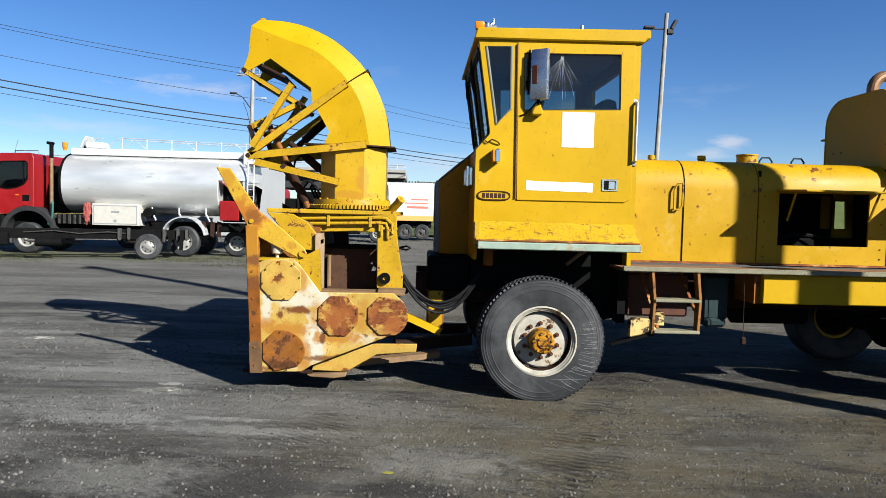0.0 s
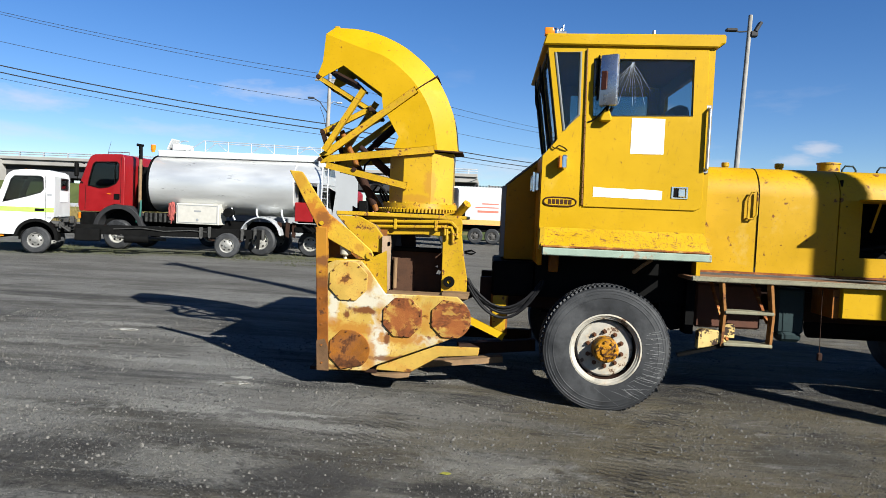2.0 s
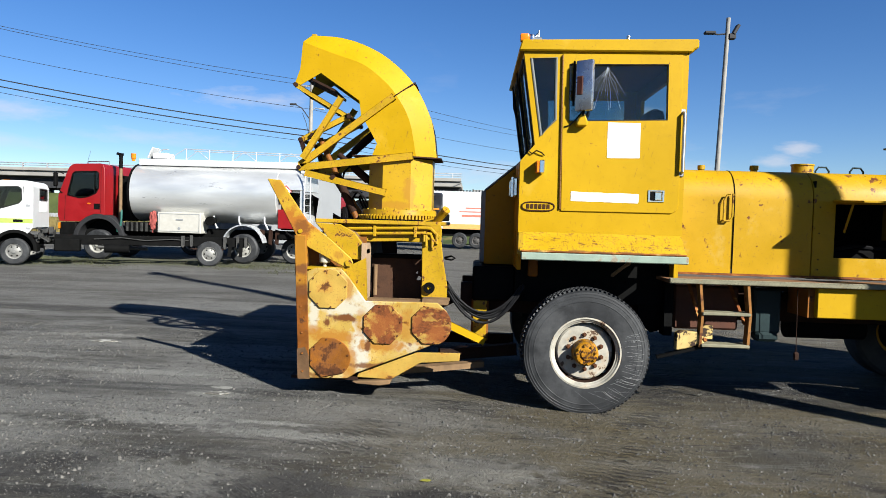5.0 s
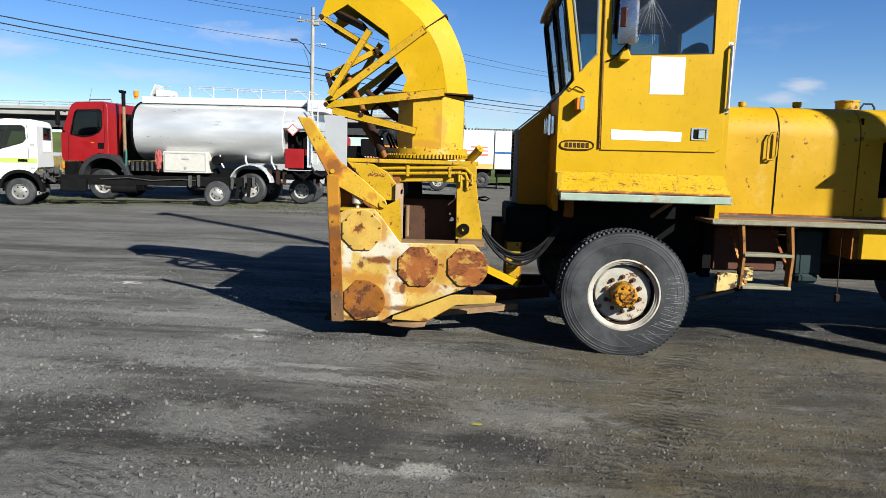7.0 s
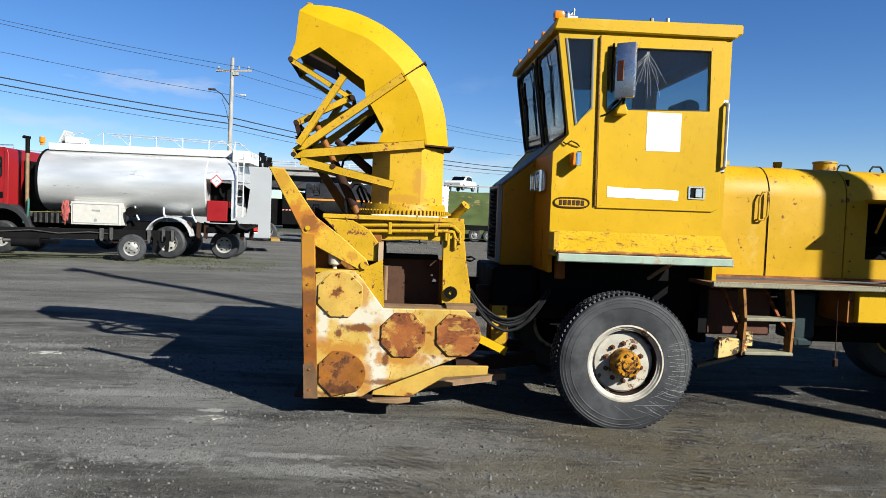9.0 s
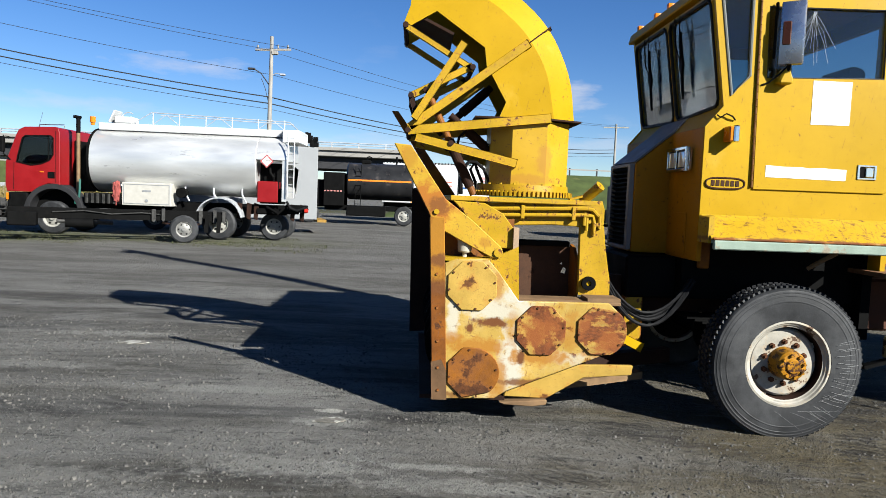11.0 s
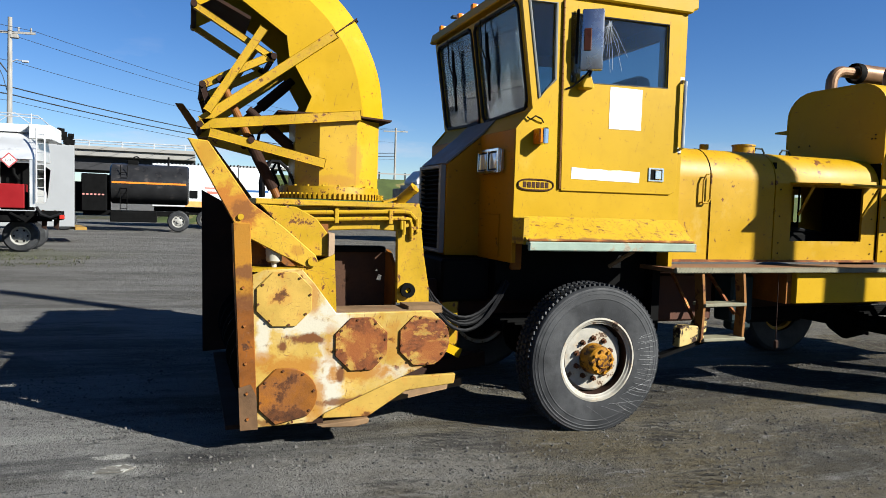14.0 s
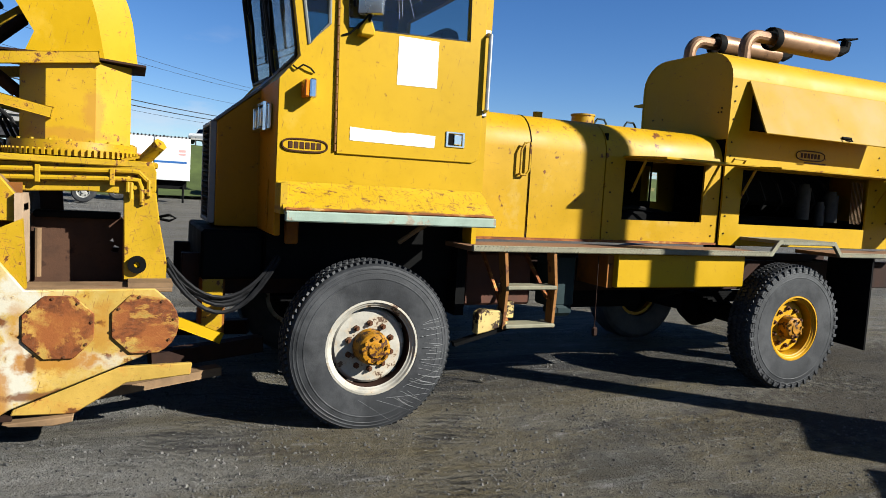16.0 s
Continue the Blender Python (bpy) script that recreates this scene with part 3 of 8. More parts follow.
    c = mix(rng(sp.outputs["Y"], 7.5, 15.0, 0.0, 0.55), c, (0.083, 0.079, 0.072))
    clods = rng(clump, 0.42, 0.60, 0.25, 1.0)
    fine = mix(r2, (0.011, 0.011, 0.011), (0.134, 0.129, 0.118))
    c = mix(mul(mul(rng(d2, 0.55, 0.30), rng(g2, 0.55, 0.70, 0.0, 0.55)), clods), c, fine)
    big = mix(g1, (0.014, 0.014, 0.014), (0.177, 0.170, 0.155))
    stones = mul(rng(r1, 0.72, 0.78), rng(d1, 0.42, 0.28))
    c = mix(mul(mul(stones, clods), 0.8), c, big)
    c = mix(rng(grit, 0.34, 0.44, 0.55, 0.0), c, (0.011, 0.010, 0.010))
    c = mix(rng(fine_grit, 0.58, 0.76, 0.0, 0.22), c, (0.139, 0.134, 0.122))
    # tread prints: turn to the track's line, offset across it, half width, pitch
    prints = []
    for turn, off, half, pitch in ((18.3, -0.36, 0.24, 0.085), (34.0, 2.72, 0.38, 0.075), (24.0, 0.30, 0.22, 0.085)):
        mp = n.new("ShaderNodeMapping")
        mp.inputs["Rotation"].default_value = (0, 0, radians(turn))
        mp.inputs["Location"].default_value = (off, 0, 0)
        l.new(tc.outputs["Object"], mp.inputs["Vector"])
        q = n.new("ShaderNodeSeparateXYZ")
        l.new(mp.outputs["Vector"], q.inputs["Vector"])
        side = n.new("ShaderNodeMath")
        side.operation = "ABSOLUTE"
        l.new(q.outputs["X"], side.inputs[0])
        ph = n.new("ShaderNodeMath")
        ph.operation = "MULTIPLY_ADD"
        ph.inputs[1].default_value = math.tau / pitch
        l.new(q.outputs["Y"], ph.inputs[0])
        wob = n.new("ShaderNodeMath")
        wob.operation = "MULTIPLY_ADD"
        wob.inputs[1].default_value = 9.0
        l.new(side.outputs["Value"], wob.inputs[0])
        l.new(mul(soil, 26.0), wob.inputs[2])
        l.new(wob.outputs["Value"], ph.inputs[2])
        si = n.new("ShaderNodeMath")
        si.operation = "SINE"
        l.new(ph.outputs["Value"], si.inputs[0])
        mask = mul(rng(side.outputs["Value"], half, half * 0.7), rng(clump, 0.44, 0.56))
        prints.append(mul(rng(si.outputs["Value"], -0.2, 0.9), mask))
    for pr in prints:
        c = mix(mul(pr, 0.45), c, (0.020, 0.019, 0.018))
    l.new(c, b.inputs["Base Color"])
    b.inputs["Roughness"].default_value = 0.95
    b.inputs["Specular IOR Level"].default_value = 0.1
    last = None
    for height, dist in ((nz(7, 5, 0.65), 0.025), (grit, 0.026), (fine_grit, 0.007), (mul(mul(rng(d2, 0.6, 0.2), r2), clods), 0.010), (mul(stones, clods), 0.022), (prints[0], -0.012), (prints[1], -0.012), (prints[2], -0.012)):
        bp = n.new("ShaderNodeBump")
        bp.inputs["Strength"].default_value, bp.inputs["Distance"].default_value = 1.0, dist
        l.new(height, bp.inputs["Height"])
        if last is not None:
            l.new(last, bp.inputs["Normal"])
        last = bp.outputs["Normal"]
    l.new(last, b.inputs["Normal"])
    return m


PALE, DARK = (0.185, 0.181, 0.168), (0.022, 0.021, 0.021)
gravel = patched(ground_mat(), [(-2.17, 4.45, 0.55, 0.16, PALE, 0.7), (-1.95, 5.3, 0.30, 0.10, PALE, 0.7), (-0.8, 4.25, 1.1, 0.10, PALE, 0.6), (-1.3, 3.25, 0.9, 0.30, PALE, 0.45),
                                (0.5, 3.7, 0.55, 0.30, PALE, 0.4), (-3.6, 4.2, 0.8, 0.14, PALE, 0.5), (-4.8, 6.6, 0.8, 0.14, PALE, 0.5), (-2.9, 6.0, 0.9, 0.10, PALE, 0.5),
                                (5.9, 4.7, 1.5, 0.9, (0.024, 0.020, 0.015), 0.7), (7.6, 6.2, 1.6, 1.8, (0.024, 0.020, 0.015), 0.7), (2.8, 4.3, 0.5, 0.25, (0.025, 0.023, 0.018), 0.5), (-0.15, 2.74, 0.20, 0.085, (0.24, 0.235, 0.21), 0.9), (-0.45, 2.70, 0.22, 0.06, PALE, 0.6), (-1.98, 5.55, 0.12, 0.05, (0.26, 0.255, 0.23), 0.8), (-1.2, 4.51, 0.42, 0.05, PALE, 0.8), (-0.75, 3.18, 0.42, 0.30, DARK, 0.75), (0.30, 3.15, 0.35, 0.22, DARK, 0.75), (-2.6, 3.3, 0.6, 0.3, DARK, 0.6), (-4.6, 8.0, 0.7, 0.12, PALE, 0.6),
                                (-2.9, 2.6, 0.5, 0.25, DARK, 0.6), (0.2, 4.25, 0.7, 0.22, (0.105, 0.094, 0.072), 0.5), (2.9, 3.2, 0.6, 0.35, DARK, 0.5), (1.9, 2.7, 0.5, 0.2, DARK, 0.5), (-16.5, 21.5, 5.5, 2.6, (0.052, 0.058, 0.020), 0.8), (-9.5, 22.5, 5.5, 1.8, (0.050, 0.054, 0.022), 0.6)], flat=True)


def axis_steps(lo, hi, step, mid):
    """Fine steps from lo to hi, medium ones out to mid, then ever wider to the horizon."""
    out, v = [], lo
    while v <= hi:
        out.append(v)
        v += step
    s, a, b = step, lo, hi
    left, right = [], []
    while b < 3000:
        s = min(s * 1.25, 0.5) if b < mid else s * 1.3
        a, b = a - s, b + s
        left.append(a)
        right.append(b)
    return left[::-1] + out + right


def yard_z(x, y):
    """Height of the yard: a gentle fall, worn hollows and small lumps near the truck."""
    z = ground_z(x, y) + 0.018 * noise.noise((x * 0.35, y * 0.35, 0)) * (0.25 if x > -1 and 3 < y < 9 else 1)
    if -9 < x < 9 and -1 < y < 12:
        rough = 0.35 + 1.1 * max(0, noise.noise((x * 0.5, y * 0.9, 9)) + 0.2)
        z += rough * (0.007 * noise.noise((x * 1.9, y * 2.4, 3)) + 0.006 * noise.noise((x * 5, y * 6, 5)) + 0.007 * noise.noise((x * 10, y * 10, 6)) + 0.006 * noise.noise((x * 19, y * 19, 8)))
    return z


def build_ground():
    xs, ys = axis_steps(-6.5, 6.8, 0.034, 14), axis_steps(1.6, 7.0, 0.034, 14)
    verts, faces = [], []
    for yy in ys:
        for x in xs:
            verts.append((x, yy, yard_z(x, yy)))
    n = len(xs)
    for j in range(len(ys) - 1):
        for i in range(n - 1):
            a = j * n + i
            faces.append((a, a + 1, a + n + 1, a + n))
    me = bpy.data.meshes.new("ground")
    me.from_pydata(verts, [], faces)
    for p in me.polygons:
        p.use_smooth = True
    me.materials.append(gravel)
    tagged(new("ground", me), "dark grey gravel yard with dusty tyre streaks", "ground", kind="structure")


build_ground()


def scatter_stones():
    """Loose gravel on the yard, past counting: one object."""
    r = random.Random(4)
    verts, faces = [], []
    for k in range(210000):
        x = r.uniform(-6.5, 7)
        y = 1.4 + 7.5 * r.random() ** 1.25
        if noise.noise((x * 0.55, y * 1.3, 7)) + 0.5 * noise.noise((x * 1.7, y * 2.6, 4)) < r.uniform(-0.40, 0.48):
            continue
        s = (0.0027 + 0.0150 * r.random() ** 11) * (0.85 if x > 0.5 else 1.0)
        a = r.uniform(0, 6.3)
        z = yard_z(x, y) - 0.3 * s
        i = len(verts)
        top = r.uniform(0.5, 1.0)
        for ring in (0, 1):
            for q in range(5):
                b = a + q * math.tau / 5 + r.uniform(-0.3, 0.3)
                d = s * r.uniform(0.7, 1.2) * (0.6 if ring else 1.0)
                verts.append((x + d * math.cos(b), y + d * math.sin(b), z + (s * top * r.uniform(0.7, 1.2) + 0.003 if ring else 0)))
        faces += [(i + q, i + (q + 1) % 5, i + 5 + (q + 1) % 5, i + 5 + q) for q in range(5)] + [tuple(range(i + 5, i + 10))]
    me = bpy.data.meshes.new("loose_gravel")
    me.from_pydata(verts, [], faces)
    m = bpy.data.materials.new("stone_chips")
    m.use_nodes = True
    n, l = m.node_tree.nodes, m.node_tree.links
    g, rp = n.new("ShaderNodeNewGeometry"), n.new("ShaderNodeValToRGB")
    rp.color_ramp.elements[0].color, rp.color_ramp.elements[1].color = (0.010, 0.010, 0.010, 1), (0.088, 0.083, 0.074, 1)
    l.new(g.outputs["Random Per Island"], rp.inputs["Fac"])
    l.new(rp.outputs["Color"], n["Principled BSDF"].inputs["Base Color"])
    n["Principled BSDF"].inputs["Roughness"].default_value = 0.9
    me.materials.append(m)
    tagged(new("loose_gravel", me), "loose grey gravel chips on the yard", "gravel", kind="stuff")


scatter_stones()
# a fallen leaf and pale scraps on the yard
b = B()
plate(b, "z", [(0.12, 3.455), (0.145, 3.485), (0.185, 3.48), (0.195, 3.46), (0.165, 3.445)], ground_z(0.15) + 0.010, ground_z(0.15) + 0.014)
single("fallen_leaf", b, mat("yellow_leaf", (0.26, 0.25, 0.04), 0.7, var=0.2, scale=20), "small yellow-green leaf lying on the gravel", "leaf")
for x, y, s in ((-4.25, 7.55, 0.16), (-1.95, 5.3, 0.12)):
    b = B()
    z = ground_z(x) + 0.008
    plate(b, "z", [(x - s, y - s * 0.3), (x - s * 0.4, y + s * 0.4), (x + s * 0.5, y + s * 0.5), (x + s, y), (x + s * 0.4, y - s * 0.5)], z, z + 0.008)
    single("plaster_scrap", b, mat("pale_plaster", (0.42, 0.41, 0.37), 0.9, var=0.3, scale=12, wear=(0.15, 0.14, 0.12), wear_amt=0.25, wear_scale=9), "flat pale broken scrap lying on the gravel", "debris", "scraps on the yard")
# ---- snow blower truck ----
YC = 6.70
truck = thing("snow_blower_truck", (3.5, YC, 0.03), "yellow snow blower truck with high cab and open engine hood", "truck")


def mirror_y(pts):
    return [(2 * YC - y, z) for y, z in pts]


# cab
b = B()
side = [(0.85, 1.70), (0.85, 2.40), (0.985, 2.56), (0.85, 3.46), (2.42, 3.46), (2.42, 1.70)]
quarter = [(0.925, 3.385), (1.165, 3.395), (1.175, 2.80), (1.04, 2.645)]
doorwin = [(1.29, 3.33), (2.225, 3.345), (2.235, 2.82), (1.305, 2.79)]
plate(b, "y", side, 5.70, 5.74, (quarter, doorwin))
plate(b, "y", side, 7.66, 7.70, (quarter, doorwin))
plate(b, "x", [(5.74, 1.30), (7.66, 1.30), (7.66, 3.44), (5.74, 3.44)], 2.37, 2.41, ([(6.0, 2.75), (7.4, 2.75), (7.4, 3.3), (6.0, 3.3)],))
box(b, 0.85, 2.37, 5.74, 7.66, 1.62, 1.66)
cab = part("cab", b, yellow, truck)
# front panels take the yellow with shade put into its colour
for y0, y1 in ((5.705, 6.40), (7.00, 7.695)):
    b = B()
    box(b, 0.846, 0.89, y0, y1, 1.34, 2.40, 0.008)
    part("front_panel", b, nose_shade_yellow, truck)
# slanted windscreen frame with two panes
b = B()
t = B()
plate(t, "x", [(5.742, -0.03), (7.658, -0.03), (7.658, 0.89), (5.742, 0.89)], 0.0, 0.05,
      ([(5.775, 0.03), (6.665, 0.0), (6.665, 0.86), (5.775, 0.86)], [(6.735, 0.0), (7.625, 0.03), (7.625, 0.86), (6.735, 0.86)]))
WS = Matrix.Translation((0.985, 0, 2.545)) @ Matrix.Rotation(-0.150, 4, "Y")
join(b, t, WS)
plate(b, "y", [(0.85, 2.385), (0.985, 2.545), (1.04, 2.57), (1.04, 2.385)], 5.705, 7.695)
part("windscreen_frame", b, yellow, truck)
for lo, hi, l0, l1 in ((5.775, 6.665, 0.03, 0.0), (6.735, 7.625, 0.0, 0.03)):
    b = B()
    t = B()
    plate(t, "x", [(lo + .012, l0 + .012), (hi - .012, l1 + .012), (hi - .012, 0.848), (lo + .012, 0.848)], 0.018, 0.024)
    join(b, t, WS)
    p = part("windscreen_pane", b, dust_sky_glass, truck)
    p.visible_shadow = False
    b = B()
    loop = [(lo + .05, l0), (hi - .05, l1), (hi, l1 + .05), (hi, 0.81), (hi - .05, 0.86), (lo + .05, 0.86), (lo, 0.81), (lo, l0 + .05)]
    tube(b, [WS @ Vector((0.0, u, v)) for u, v in loop], 0.016, 8, closed=True)
    part("seal", b, black_seal, p)
    mid = 6.38 if lo < 6 else 7.19
    b = B()
    tube(b, [WS @ Vector((-0.03, mid + 0.07, 0.87)), WS @ Vector((-0.05, mid + 0.05, 0.62)), WS @ Vector((-0.035, mid, 0.47))], 0.006, 6)
    tube(b, [WS @ Vector((-0.03, mid - 0.05, 0.87)), WS @ Vector((-0.05, mid - 0.03, 0.62)), WS @ Vector((-0.035, mid, 0.47))], 0.004, 6)
    t = B()
    plate(t, "x", [(mid + 0.035, 0.17), (mid + 0.045, 0.17), (mid + 0.028, 0.38), (mid + 0.045, 0.45), (mid + 0.012, 0.56), (mid - 0.03, 0.74), (mid - 0.04, 0.74), (mid - 0.022, 0.56), (mid - 0.045, 0.46), (mid + 0.0, 0.38)], -0.040, -0.018, w=0.003)
    join(b, t, WS)
    part("wiper", b, black, truck)
# roof with visor
b = B()
plate(b, "y", [(0.80, 3.45), (0.83, 3.555), (2.50, 3.585), (2.50, 3.50), (2.46, 3.49), (2.44, 3.46)], 5.66, 7.74, w=0.012)
part("roof", b, yellow, truck)
for x, yy, s in ((0.855, 5.74, 0.042), (0.87, 6.35, 0.030), (0.87, 6.7, 0.030), (0.87, 7.05, 0.030), (0.87, 7.55, 0.030)):
    b = B()
    box(b, x - s, x + s, yy - s, yy + s, 3.552, 3.560 + 1.5 * s, 0.010, 2)
    part("marker_lamp", b, amber, truck)
b = B()
rod(b, (0.99, 5.74, 3.55), (0.99, 5.74, 3.66), 0.006, 8)
box(b, 0.93, 1.02, 5.70, 5.78, 3.56, 3.59, 0.006)
rod(b, (0.95, 5.73, 3.58), (0.98, 5.76, 3.63), 0.012, 8)
part("aerial_mount", b, steel, truck)
b = B()
lathe(b, [(0.001, 3.55), (0.036, 3.55), (0.036, 3.60), (0.026, 3.62), (0.001, 3.625)], (0.925, 5.735, 0), "z", 16, closed=False)
part("lamp_socket", b, chrome, truck)
b = B()
rod(b, (1.86, 5.80, 3.56), (1.86, 5.80, 3.64), 0.018, 10)
part("roof_stub", b, steel, truck)
# quarter window, door and its window
for yy, yp in ((5.715, -1), (7.68, 1)):
    b = B()
    plate(b, "y", quarter, yy, yy + 0.006)
    p = part("quarter_pane", b, glass, truck)
    p.visible_shadow = False
    b = B()
    tube(b, [(x, yy - 0.012 if yp < 0 else yy + 0.02, z) for x, z in quarter], 0.014, 8, closed=True)
    part("seal", b, dusty_steel if yp > 0 else mat("grey_rubber_seal", (0.16, 0.165, 0.15), 0.7), p)
b = B()
door_out = [(1.255, 1.925), (1.225, 3.43), (2.36, 3.44), (2.375, 2.02), (2.36, 1.955), (2.31, 1.93)]
plate(b, "y", door_out, 5.684, 5.70, (doorwin,), w=0.004)
door = part("door", b, yellow, truck)
b = B()
dw = [(x + (0.006 if x < 1.8 else -0.006), z) for x, z in doorwin]
plate(b, "y", dw, 5.708, 5.714)
p = part("window_pane", b, glass, door)
p.visible_shadow = False
b = B()
tube(b, [(x, 5.69, z) for x, z in doorwin], 0.008, 6, closed=True)
part("seal", b, black_seal, door)
b = B()
plate(b, "y", doorwin, 7.68, 7.686)
p = part("window_pane", b, glass, truck)
p.visible_shadow = False
hinge_paint = mat("rust_stained_hinge", (0.17, 0.07, 0.012), 0.6, var=0.3, scale=12)
for k in range(26):
    z = 1.94 + k * 0.057
    bolt(door, (1.243 - 0.02 * (z - 1.93) / 1.5, 5.688, z), 0.009, 0.050, hinge_paint, "z", "hinge_knuckle", 8)
b = B()
plate(b, "y", [(1.675, 2.445), (1.985, 2.45), (1.985, 2.785), (1.675, 2.785)], 5.6815, 5.6825)
part("paper_notice", b, paper, door, "blank white rectangular sheet")
b = B()
plate(b, "y", [(1.345, 2.025), (1.99, 2.018), (1.995, 2.105), (1.90, 2.108), (1.80, 2.112), (1.69, 2.105), (1.63, 2.112), (1.50, 2.11), (1.345, 2.118)], 5.6815, 5.6825)
part("paper_strip", b, paper, door, "torn white strip")
b = B()
plate(b, "y", [(2.08, 2.035), (2.235, 2.035), (2.235, 2.15), (2.08, 2.15)], 5.674, 5.684, ([(2.10, 2.05), (2.215, 2.05), (2.215, 2.135), (2.10, 2.135)],), w=0.003)
box(b, 2.145, 2.205, 5.668, 5.684, 2.055, 2.13, 0.004)
part("door_latch", b, chrome, door, "chrome paddle latch")
b = B()
box(b, 2.10, 2.145, 5.680, 5.684, 2.05, 2.135)
part("latch_recess", b, black, door)
# scratches on the door glass: pale crazed lines
b = B()
rr = random.Random(5)
for k in range(11):
    a = -0.75 + 1.3 * k / 10 + rr.uniform(-0.06, 0.06)
    L = rr.uniform(0.2, 0.45)
    pts = [(1.66 + rr.uniform(-0.012, 0.012) + math.sin(a) * L * s, 5.703, 3.31 - math.cos(a) * L * s + rr.uniform(-.006, .006)) for s in (0, .3, .6, 1)]
    tube(b, pts, 0.0014, 4)
part("glass_scratch", b, mat("pale_glass_scratch", (0.34, 0.36, 0.37), 0.7), door)
b = B()
tube(b, [(2.385, 5.70, 2.90), (2.385, 5.645, 2.885), (2.385, 5.645, 2.33), (2.385, 5.70, 2.315)], 0.016, 10)
box(b, 2.36, 2.41, 5.685, 5.70, 2.88, 2.93, 0.005)
box(b, 2.36, 2.41, 5.685, 5.70, 2.285, 2.335, 0.005)
part("grab_handle", b, steel, truck, "bright steel grab rail")
# oval maker's plate
b = B()
ov = [(1.035 + 0.155 * (1 if abs(math.cos(a)) > 0 else 0) * math.copysign(abs(math.cos(a)) ** 0.55, math.cos(a)), 1.963 + 0.042 * math.copysign(abs(math.sin(a)) ** 0.8, math.sin(a))) for a in [k * math.tau / 28 for k in range(28)]]
plate(b, "y", ov, 5.694, 5.70)
badge = part("maker_plate", b, yellow, truck, "yellow oval plate with dark rim and lettering")
b = B()
tube(b, [(x, 5.693, z) for x, z in ov], 0.007, 6, closed=True)
part("rim", b, decal_dark, badge)
for k in range(6):  # the maker's mark as plain bars
    b = B()
    x0 = 0.921 + k * 0.039
    box(b, x0, x0 + 0.031, 5.690, 5.695, 1.940, 1.986, 0.003)
    part("mark", b, decal_dark, badge)
# marker light, mirror
b = B()
box(b, 0.995, 1.030, 5.585, 5.70, 2.28, 2.40, 0.01)
part("side_marker", b, amber, truck)
b = B()
box(b, 1.030, 1.075, 5.575, 5.70, 2.275, 2.405, 0.01)
part("side_marker", b, chrome, truck)
b = B()
tube(b, [(1.08, 5.69, 2.455), (1.05, 5.672, 2.48), (1.0, 5.675, 2.50), (0.96, 5.68, 2.47), (0.93, 5.685, 2.49)], 0.006, 6)
part("loose_wire", b, black, truck)
mir = B()
t = B()
box(t, -0.086, 0.086, -0.03, 0.03, -0.238, 0.238, 0.014, 2)
MM = Matrix.Translation((1.428, 5.585, 3.112)) @ Matrix.Rotation(radians(-33), 4, "Z")
join(mir, t, MM)
mirror = part("mirror", mir, mat("stainless_mirror_housing", (0.40, 0.42, 0.47), 0.28, metal=0.9, var=0.08), truck, "stainless-backed wing mirror with amber lens")
b = B()
t = B()
box(t, -0.074, 0.074, 0.0305, 0.032, -0.225, 0.225)
join(b, t, MM)
part("mirror_glass", b, mirror_mat, mirror)
b = B()
t = B()
box(t, -0.066, -0.006, -0.042, -0.030, -0.09, 0.085, 0.010)
join(b, t, MM)
part("reflector", b, mat("dark_amber_lens", (0.075, 0.022, 0.010), 0.3), mirror)
# black strip in place of the mirror's shadow on window and hinge
b = B()
box(b, 1.325, 1.345, 5.645, 5.675, 2.93, 3.36, 0.008)
part("mirror_shadow_strip", b, black, truck)
b = B()
tube(b, [(1.43, 5.585, 2.90), (1.425, 5.59, 2.86), (1.42, 5.62, 2.82), (1.42, 5.66, 2.79)], 0.012, 8)
tube(b, [(1.43, 5.585, 2.89), (1.37, 5.63, 2.81), (1.31, 5.67, 2.75), (1.26, 5.68, 2.73)], 0.007, 6)
part("mirror_arm", b, black, truck)
b = B()
plate(b, "y", [(1.405, 2.855), (1.44, 2.855), (1.475, 2.765), (1.465, 2.735), (1.365, 2.735), (1.36, 2.76)], 5.60, 5.70, w=0.012)
part("mirror_bracket", b, yellow, truck)
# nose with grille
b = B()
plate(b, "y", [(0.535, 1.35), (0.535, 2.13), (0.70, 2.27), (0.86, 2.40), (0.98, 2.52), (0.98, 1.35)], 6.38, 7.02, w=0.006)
part("nose", b, nose_shade_yellow, truck)
b = B()
plate(b, "y", [(0.53, 2.135), (0.70, 2.277), (0.86, 2.407), (0.975, 2.535), (0.975, 2.545), (0.85, 2.42), (0.69, 2.29), (0.52, 2.145)], 6.375, 7.025)
part("nose_cover", b, mat("dusty_grey_cover", (0.17, 0.155, 0.14), 0.5, var=0.2, wear=(0.26, 0.17, 0.05), wear_amt=0.12), truck)
b = B()
plate(b, "x", [(6.40, 1.37), (7.0, 1.37), (7.0, 2.13), (6.40, 2.13)], 0.49, 0.535, ([(6.46, 1.40), (6.94, 1.40), (6.94, 2.10), (6.46, 2.10)],), w=0.004)
grille = part("grille", b, mat("grey_grille_frame", (0.22, 0.21, 0.20), 0.5), truck)
for k in range(17):
    b = B()
    t = B()
    box(t, -0.022, 0.022, 6.46, 6.94, -0.004, 0.004)
    join(b, t, Matrix.Translation((0.51, 0, 1.43 + k * 0.04)) @ Matrix.Rotation(0.5, 4, "Y"))
    part("slat", b, black, grille)
b = B()
box(b, 0.53, 0.536, 6.45, 6.95, 1.39, 2.11)
part("backing", b, black, grille)
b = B()
